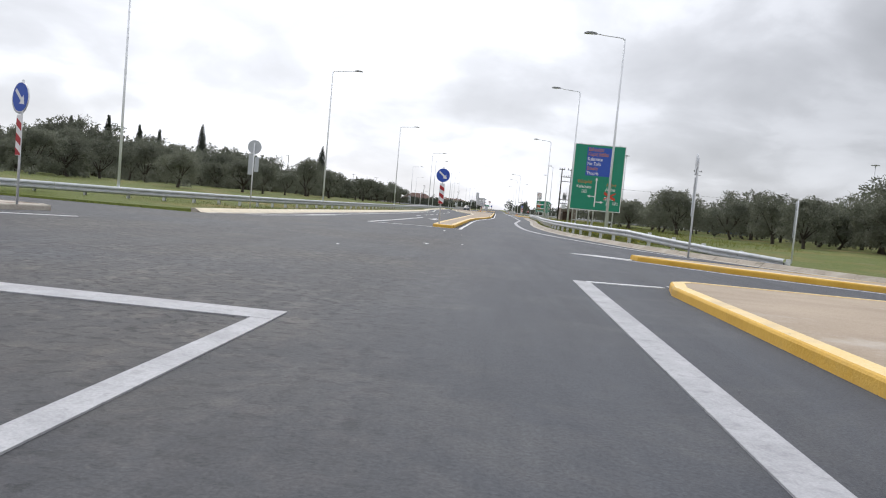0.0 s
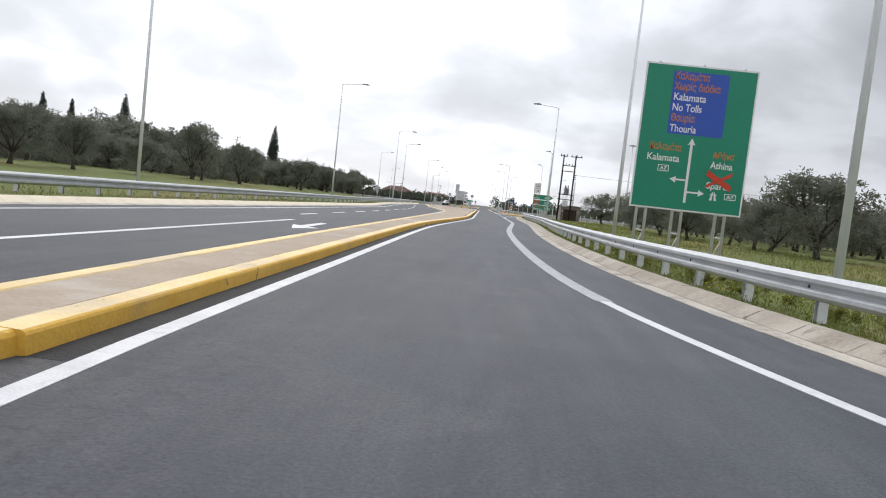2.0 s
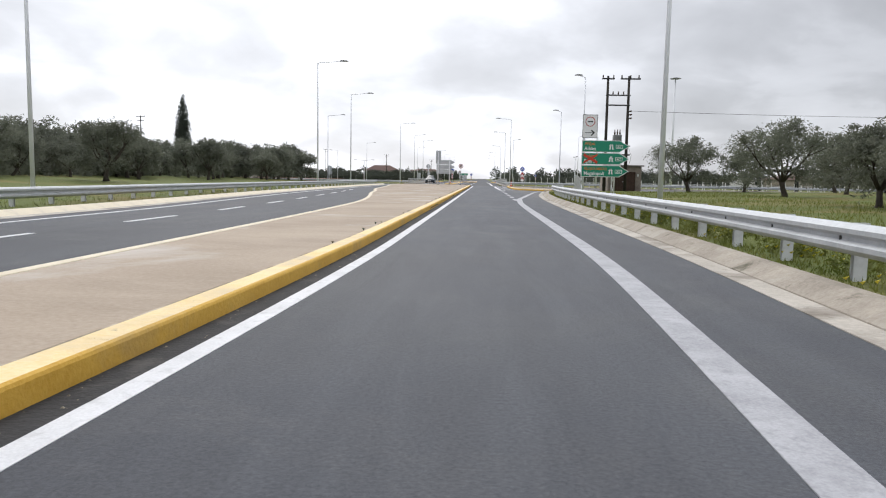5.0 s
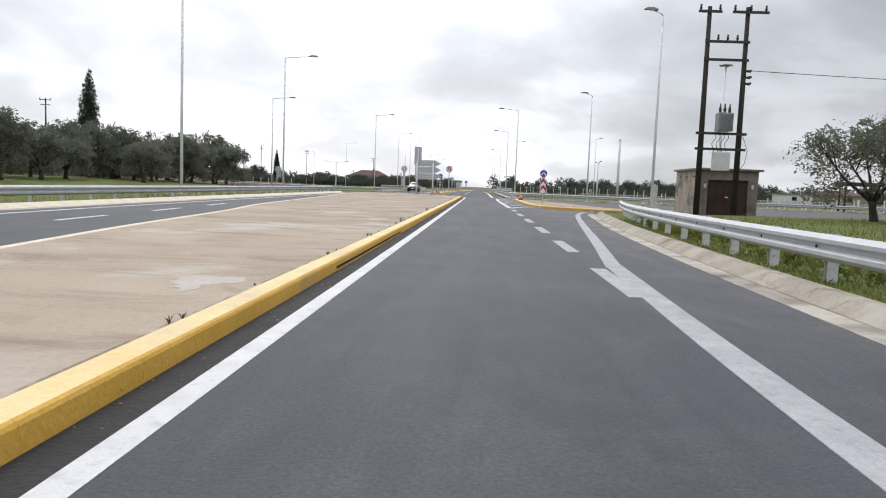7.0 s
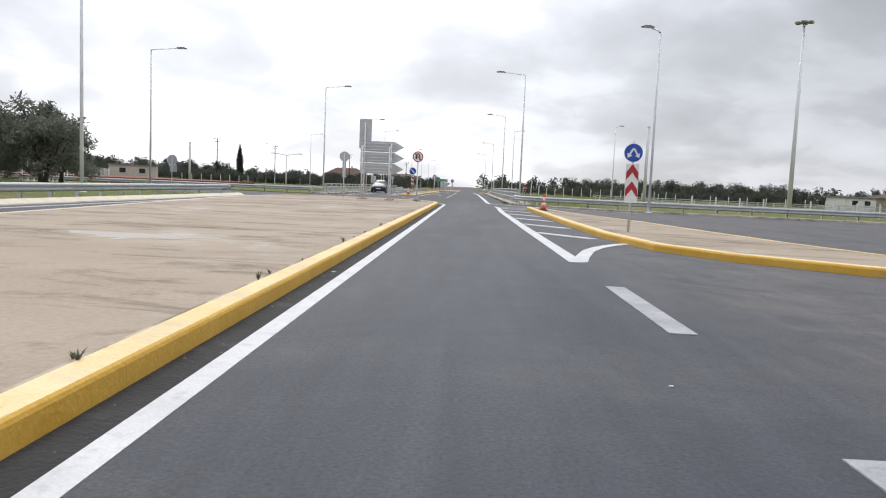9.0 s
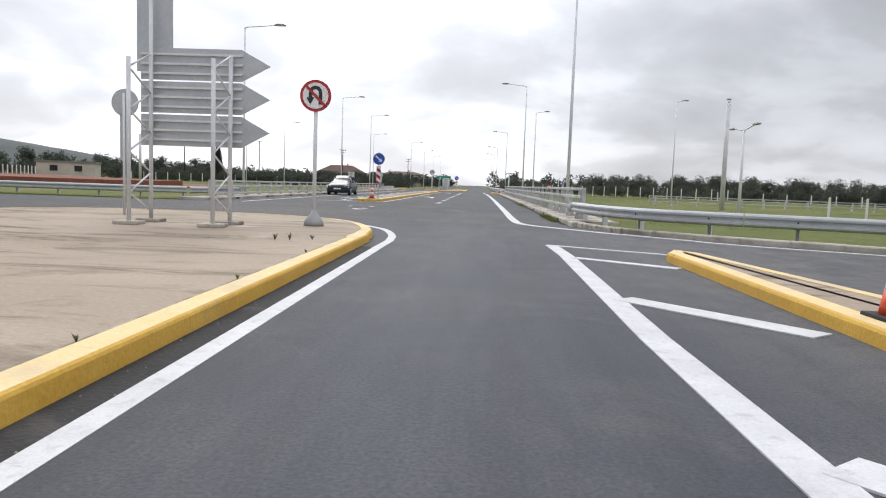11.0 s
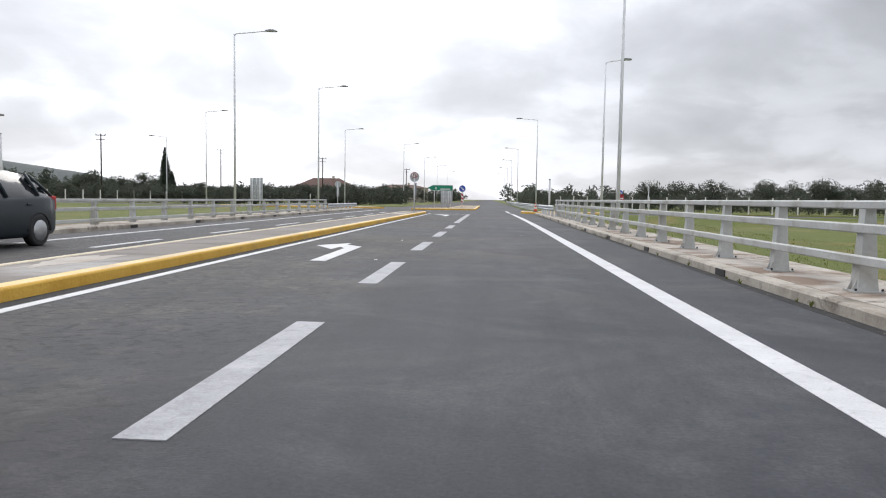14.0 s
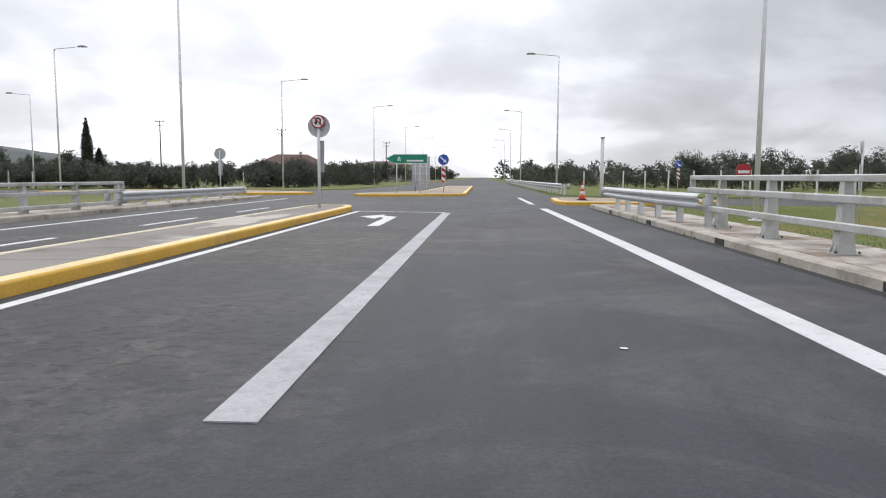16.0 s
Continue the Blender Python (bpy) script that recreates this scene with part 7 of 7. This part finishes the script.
def cypress(x, y, z, h, r, seed):
    g = np.random.default_rng(seed)
    tree = thing("cypress_tree", (x, y, z), "tall slim dark cypress tree", "tree", "cypress trees")
    bm = bmesh.new()
    tube(bm, [(0, 0, -0.2), (0, 0, h * 0.9)], [r * 0.25, 0.03], 8)
    part("trunk", bm, BARK, tree)
    blobs = []
    for k in range(26):
        t = k / 25
        rad = r * (0.62 + 0.30 * min(1, t * 3)) * (1 - max(0, t - 0.55) / 0.5) ** 0.8 * (0.88 + 0.24 * g.random()) + 0.10
        blobs.append((Vector((g.normal() * 0.05 * r, g.normal() * 0.05 * r, h * (0.06 + 0.92 * t))), rad))
    v, f = leaf_cloud(g, blobs, 15000, 0.12 + h * 0.002, 1.1, 0.3)
    part("crown", raw_mesh("crown", v, f, CYPRESS), None, tree)
    return tree


for k, (x, y, z, h, r) in enumerate(((-72.8, 198.5, 0.6, 15.2, 1.4), (-46.7, 216.9, 0.6, 13.5, 1.25), (-69.5, 381.4, 0.0, 11.5, 1.0), (-82.6, 195.9, 0.6, 12.8, 1.0), (-83.5, 187.6, 0.6, 13.0, 1.1), (-67, 145, 0.6, 10.8, 0.9), (-77, 150, 0.6, 10.6, 0.8),
                                     (-72, 390, 0, 6.5, 0.9))):
    cypress(x, y, z, h, r, 40 + k)


# ---------------------------------------------------------------- far woods, hills and houses
def far_wood(name, seed, boxes, count, leaf, label, mat=FARWOOD):
    """A distant belt of trees: crowns of many clumps, uneven along the top."""
    g = np.random.default_rng(seed)
    blobs = []
    for x0, y0, x1, y1, n, h in boxes:
        for k in range(n):
            t = (k + g.random()) / n
            x, y = x0 + (x1 - x0) * t + g.normal() * 2.5, y0 + (y1 - y0) * t + g.normal() * 2.5
            hh = h * (0.65 + 0.5 * g.random())
            blobs.append((Vector((x, y, hh * 0.35)), hh * 0.42))
            blobs.append((Vector((x + g.normal(), y + g.normal(), hh * 0.66)), hh * 0.32))
    v, f = leaf_cloud(g, blobs, count, leaf, 0.95)
    return tagged(new(name, raw_mesh(name, v, f, mat)), label, "trees", kind="stuff")


far_wood("far_trees", 3, [(-110, 240, -80, 420, 40, 6.0), (-80, 420, -25, 480, 40, 5.0), (-25, 440, -14, 600, 36, 5)], 90000, 0.30, "dense dark belt of distant trees")
far_wood("far_trees", 4, [(90, 270, 160, 230, 40, 5.5), (12, 420, 22, 600, 36, 4.5), (64, 60, 74, 200, 60, 5.0), (74, 200, 130, 190, 30, 5)], 100000, 0.30, "distant belt of mixed trees")
far_wood("far_trees", 5, [(-200, 560, -14, 640, 60, 8), (12, 600, 260, 560, 80, 9), (-320, 300, -200, 620, 60, 9), (150, 120, 300, 500, 70, 9)], 26000, 1.0, "hazy treeline on the horizon")


far_wood("far_trees", 6, [(-36, 324, -62, 372, 44, 2.6), (-21, 330, -30, 440, 44, 2.5), (-62, 326, -78, 390, 36, 3.0), (-74, 214, -84, 300, 40, 3.6), (-84, 300, -70, 330, 30, 3.0), (-66, 325, -18, 326, 110, 2.3), (-18, 326, -16, 366, 44, 2.9), (-52, 396, -14, 402, 60, 4.0)], 260000, 0.16, "hedge-like belt of low olive trees past the far junction")
far_wood("undergrowth", 8, [(-31, 44, -31, 205, 110, 1.7), (-38, 44, -38, 200, 110, 2.4), (-47, 44, -47, 200, 110, 2.8), (-56, 60, -56, 200, 90, 3.2)], 150000, 0.15, "tangled dark undergrowth between the olive trees", OLIVE_B)
far_wood("far_trees", 7, [(17, 345, 60, 296, 110, 2.3), (60, 300, 96, 292, 70, 3.2), (15, 345, 22, 450, 60, 2.9), (84, 262, 122, 240, 46, 5.7), (30, 360, 80, 330, 70, 4.9)], 280000, 0.16, "low belt of olive trees across the fields")


def hill(cx, cy, lx, ly, h, seed):
    bm = bmesh.new()
    n = 40
    rows = []
    for i in range(n + 1):
        row = []
        for j in range(13):
            u, v = i / n * 2 - 1, j / 12 * 2 - 1
            z = h * max(0, 1 - u * u) ** 0.8 * max(0, 1 - v * v) ** 0.7
            z *= 0.8 + 0.35 * noise.noise(Vector((u * 3 + seed, v * 2, 0)))
            row.append(bm.verts.new((cx + u * lx, cy + v * ly, z - 0.5)))
        rows.append(row)
    for a, b in zip(rows, rows[1:]):
        for j in range(12):
            f = bm.faces.new((a[j], a[j + 1], b[j + 1], b[j]))
            f.smooth = True
    setting("hill", bm, HILL, "low hazy scrub-covered hill", category="hill")


hill(-1500, 1900, 700, 300, 105, 1)
hill(-760, 1900, 420, 250, 24, 2)
hill(-1900, 1300, 600, 350, 120, 3)


def house(x, y, w, d, h, roof_h, turn, wall, label, windows=2):
    hs = thing("house", (x, y, 0), label, "house", "distant houses", turn)
    bm = bmesh.new()
    box(bm, -w / 2, w / 2, -d / 2, d / 2, -0.3, h)
    part("wall", bm, wall, hs)
    bm = bmesh.new()
    if roof_h:
        e = 0.5
        base = [bm.verts.new(c) for c in ((-w / 2 - e, -d / 2 - e, h), (w / 2 + e, -d / 2 - e, h), (w / 2 + e, d / 2 + e, h), (-w / 2 - e, d / 2 + e, h))]
        r0, r1 = bm.verts.new((-w / 2 + d * 0.45, 0, h + roof_h)), bm.verts.new((w / 2 - d * 0.45, 0, h + roof_h))
        for f in ((base[0], base[1], r1, r0), (base[1], base[2], r1), (base[2], base[3], r0, r1), (base[3], base[0], r0), tuple(base[::-1])):
            bm.faces.new(f)
        roof = part("roof", bm, ROOF_TILE, hs)
        bm = bmesh.new()
        box(bm, w * 0.1, w * 0.1 + 0.6, -0.3, 0.3, h + roof_h * 0.6, h + roof_h + 0.6)
        part("chimney", bm, wall, roof)
    else:
        box(bm, -w / 2 - 0.2, w / 2 + 0.2, -d / 2 - 0.2, d / 2 + 0.2, h, h + 0.25)
        part("roof", bm, SLAB, hs)
    for k in range(windows):
        wx = -w / 2 + w * (k + 0.7) / (windows + 0.4)
        bm = bmesh.new()
        box(bm, wx - 0.6, wx + 0.6, -d / 2 - 0.03, -d / 2 + 0.05, h * 0.42, h * 0.8)
        win = part("window", bm, WINDOW_DARK, hs)
        bm = bmesh.new()
        box(bm, wx - 0.7, wx + 0.7, -d / 2 - 0.1, -d / 2 - 0.03, h * 0.38, h * 0.42)
        part("sill", bm, wall, win)


house(-42, 420, 16, 10, 3.6, 2.6, 8, WALL_PLASTER, "single-storey house with a hipped clay tile roof behind trees", 3)
house(-24, 445, 15, 9, 4.2, 1.0, 0, WALL_PLASTER, "long low building with a flat-pitched roof", 3)
house(67, 277, 6.4, 4, 1.9, 0, 20, WALL_WHITE, "small white flat-roofed house across the fields", 2)
house(80, 285, 10, 6, 2.2, 1.0, 20, STONE, "small brown shed with a low roof", 1)
house(-67, 304, 9, 6, 2.5, 0, 20, WALL_PLASTER, "white flat-roofed warehouse behind the trees", 2)
def canopy(x, y, turn):
    cp = thing("carport", (x, y, -0.4), "open shelter with a dark flat roof on steel posts", "carport", turn=turn)
    part("roof", box(bmesh.new(), -6, 6, -3.5, 3.5, 3.4, 3.72, 0.03), SLAB, cp)
    part("fascia", box(bmesh.new(), -6.05, 6.05, -3.58, -3.5, 3.3, 3.76), IRON, cp)
    for px in (-5.4, 0.0, 5.4):
        for py in (-3.0, 3.0):
            part("post", tube(bmesh.new(), [(px, py, 0), (px, py, 3.4)], 0.12, 8), IRON, cp)


canopy(53.5, 217, -20)
house(48, 168, 7, 2.5, 1.6, 0, -30, BLUE_TARP, "row of parked goods under blue sheeting", 0)


# ---------------------------------------------------------------- fence posts across the fields
def fence(x0, y0, x1, y1, n, h, z=-0.2):
    fc = tagged(new("field_fence"), "line of white concrete fence posts with wires", "fence", "field fences")
    bm = bmesh.new()
    box(bm, -0.06, 0.06, -0.06, 0.06, -0.2, h, 0.01)
    me = finish("post", bm, WALL_WHITE)
    for k in range(n):
        ob = new("post", me)
        ob.parent = fc
        ob.location = (x0 + (x1 - x0) * k / (n - 1), y0 + (y1 - y0) * k / (n - 1), z)
    for zz in (0.4, 0.8, 1.2):
        bm = bmesh.new()
        tube(bm, [(x0, y0, z + zz), (x1, y1, z + zz)], 0.008, 4)
        part("wire", bm, IRON, fc)


fence(13, 330, 40, 290, 18, 1.9)
fence(36, 292, 100, 262, 24, 1.7, -0.4)
fence(-34, 214, -70, 300, 34, 1.9)
fence(-16, 340, -60, 312, 26, 1.7)
fence(32, 204, 78, 214, 16, 1.5)
fence(27, 232, 72, 238, 18, 1.5, -0.4)
bm = prism(bmesh.new(), [(-70, 232), (-24, 236), (-22, 262), (-66, 300)], -0.25, 0.0)
tagged(new("earth_bank", finish("earth_bank", prism(bm, [(-66, 240), (-28, 243), (-27, 256), (-62, 288)], 0.0, 0.45), RED_EARTH)), "low bank of bare red earth beyond the ramp", "earth bank", kind="structure")


# ---------------------------------------------------------------- grass, flowers and weeds
def grass(name, seed, strips, per_m2, hmin, hmax, mat, label):
    g = np.random.default_rng(seed)
    verts, faces = [], []
    for line, side, d0, d1 in strips:
        for p, d in resample(line, 0.5):
            s = Vector((d.y, -d.x)) * side
            for k in range(int((d1 - d0) * 0.5 * per_m2)):
                dd = d0 + (d1 - d0) * g.random() ** 1.3
                q = p + s * dd + d * (g.random() * 0.5)
                edge = at_y(SPAN_R, q.y) if q.x > 0 else at_y(SPAN_L, q.y)
                z = ground_height(q.x, q.y, 1 if q.x > 0 else -1, abs(q.x - edge)) - 0.03
                h = hmin + (hmax - hmin) * g.random() ** 2
                a = g.random() * 6.283
                w = 0.006 + 0.011 * g.random()
                ux, uy = math.cos(a) * w, math.sin(a) * w
                lx, ly = g.normal() * h * 0.35, g.normal() * h * 0.35
                i = len(verts)
                verts += [(q.x - ux, q.y - uy, z), (q.x + ux, q.y + uy, z), (q.x + lx * 0.5 + ux * 0.6, q.y + ly * 0.5 + uy * 0.6, z + h * 0.6), (q.x + lx, q.y + ly, z + h)]
                faces += [(i, i + 1, i + 2), (i, i + 2, i + 3)]
    return tagged(new(name, raw_mesh(name, verts, faces, mat)), label, "grass", kind="stuff")


grass("verge_grass", 21, [(KERB_R1[20:120], 1, 0.80, 3.2)], 330, 0.025, 0.12, GRASS, "uneven green grass along the guard rail")
grass("verge_grass", 22, [(KERB_R1[25:125], 1, 3.2, 14.0)], 34, 0.05, 0.24, GRASS, "long meadow grass beyond the guard rail")
grass("verge_grass", 23, [([Vector((7.8, y)) for y in range(204, 280)], 1, 0.1, 9.0)], 40, 0.03, 0.14, GRASS, "green grass beyond the parapet")
grass("verge_grass", 24, [(KERB_L1[4:130], -1, 1.2, 9.0)], 26, 0.04, 0.16, GRASS, "green grass beyond the far guard rail")


def verge_plants(seed, line, n, d0, d1, low, high):
    """Leafy clumps of wild mustard and mallow that crowd against the kerb."""
    g = np.random.default_rng(seed)
    pts = resample(line, 0.5)
    blobs = []
    for c in range(n):
        p, d = pts[int(g.integers(len(pts)))]
        q = p + Vector((d.y, -d.x)) * (d0 + (d1 - d0) * g.random() ** 1.5)
        r = low + (high - low) * g.random() ** 2
        blobs.append((Vector((q.x, q.y, 0.13 + r * 0.6)), r))
    v, f = leaf_cloud(g, blobs, n * 46, 0.038, 1.0, 0.75)
    return tagged(new("verge_plants", raw_mesh("verge_plants", v, f, GRASS)), "leafy green wild plants crowding the kerb", "weeds", kind="stuff")


verge_plants(26, KERB_R1[60:118], 640, 1.15, 3.0, 0.05, 0.19)
verge_plants(27, KERB_R1[18:60], 260, 1.15, 3.4, 0.05, 0.16)


def flowers(seed, line, n, d0, d1):
    g = np.random.default_rng(seed)
    pts = resample(line, 0.5)
    verts, faces = [], []
    for c in range(n // 9):
        p, d = pts[int(g.integers(len(pts)))]
        base = p + Vector((d.y, -d.x)) * (d0 + (d1 - d0) * g.random())
        for k in range(9):
            q = base + Vector((g.normal() * 0.22, g.normal() * 0.3))
            z = 0.10 + 0.10 + 0.14 * g.random()
            r = 0.018 + 0.014 * g.random()
            i = len(verts)
            verts += [(q.x - r, q.y, z), (q.x, q.y - r, z + 0.01), (q.x + r, q.y, z + 0.015), (q.x, q.y + r, z), (q.x, q.y, z - 0.02)]
            faces += [(i, i + 1, i + 4), (i + 1, i + 2, i + 4), (i + 2, i + 3, i + 4), (i + 3, i, i + 4)]
    return tagged(new("yellow_flowers", raw_mesh("yellow_flowers", verts, faces, FLOWER)), "scattered small yellow wild flowers in the verge", "flowers", kind="stuff")


flowers(31, KERB_R1[20:120], 2600, 0.7, 5.0)


def weed(x, y, z, h, seed, mat):
    """A tuft of thin bent blades from one root."""
    g = np.random.default_rng(seed)
    verts, faces = [(0, 0, -0.01)], []
    for k in range(int(14 + h * 60)):
        a, lean = g.random() * 6.283, 0.3 + 0.7 * g.random()
        hh = h * (0.35 + 0.65 * g.random())
        tx, ty = math.cos(a) * hh * lean, math.sin(a) * hh * lean
        wx, wy = -math.sin(a) * 0.005, math.cos(a) * 0.005
        i = len(verts)
        verts += [(tx * 0.45 - wx, ty * 0.45 - wy, hh * 0.6), (tx * 0.45 + wx, ty * 0.45 + wy, hh * 0.62), (tx, ty, hh * (0.75 + 0.3 * g.random()))]
        faces += [(0, i, i + 1), (i, i + 2, i + 1)]
    ob = tagged(new("weed", raw_mesh("weed", verts, faces, mat)), "small weed growing along the kerb joint", "weed", "weeds on the median")
    ob.location = (x, y, z)


for k, (x, y, h) in enumerate(((1.3, 126.3, 0.16), (1.28, 124.2, 0.10), (1.3, 131.5, 0.12), (1.32, 139.6, 0.15), (1.3, 142.4, 0.08), (1.3, 144.6, 0.30), (1.32, 145.2, 0.14), (1.28, 153.4, 0.30), (1.3, 157.6, 0.12), (1.32, 158.4, 0.16),
                               (1.3, 161.5, 0.22), (1.3, 166.0, 0.24), (1.3, 170.8, 0.16), (1.3, 176, 0.12), (1.25, 118.0, 0.1), (1.2, 112.5, 0.12), (0.6, 193.6, 0.3), (0.4, 193.5, 0.25), (0.9, 193.8, 0.2), (1.3, 149.4, 0.1), (1.31, 136.0, 0.12))):
    weed(x + 0.21, y, 0.135, h * 0.5, 60 + k, WEED if k % 3 else OLIVE_B)

for k in range(34):
    y = 108 + 2.5 * k + 1.6 * rng.random()
    weed(at_y([(p.x, p.y) for p in MED1_R], y) - 0.19 - 0.03 * rng.random(), y, 0.137, 0.03 + 0.05 * rng.random() ** 2, 150 + k, (WEED, OLIVE_B, GRASS)[k % 3])


def kerb_grass(seed, x, y0, y1, n):
    """Low tufts of grass rooted in the gutter joint and leaning over the kerb."""
    g = np.random.default_rng(seed)
    verts, faces = [], []
    for c in range(n):
        t = g.random()
        cx, cy, tall = x + 0.05 * g.normal(), y0 + (y1 - y0) * t, 0.05 + 0.09 * g.random() * (0.4 + 0.6 * math.sin(math.pi * t))
        for k in range(16):
            a, lean, hh = g.random() * 6.283, 0.25 + 0.7 * g.random(), tall * (0.4 + 0.6 * g.random())
            bx, by = cx + 0.03 * g.normal(), cy + 0.03 * g.normal()
            tx, ty, wx, wy = math.cos(a) * hh * lean, math.sin(a) * hh * lean, -math.sin(a) * 0.006, math.cos(a) * 0.006
            i = len(verts)
            verts += [(bx - wx, by - wy, -0.005), (bx + wx, by + wy, -0.005), (bx + tx * 0.45 + wx, by + ty * 0.45 + wy, hh * 0.62), (bx + tx * 0.45 - wx, by + ty * 0.45 - wy, hh * 0.6), (bx + tx, by + ty, hh)]
            faces += [(i, i + 1, i + 2), (i, i + 2, i + 3), (i + 3, i + 2, i + 4)]
    return tagged(new("kerb_grass", raw_mesh("kerb_grass", verts, faces, GRASS)), "low green grass growing along the walkway kerb", "grass", kind="stuff")


kerb_grass(71, 6.09, 205.4, 210.2, 300)
kerb_grass(72, 6.08, 222.0, 226.5, 90)
for k in range(48):
    weed(6.12 + 0.05 * rng.random(), 204.6 + 64 * rng.random() ** 1.4, 0.0, 0.05 + 0.06 * rng.random(), 120 + k, GRASS)
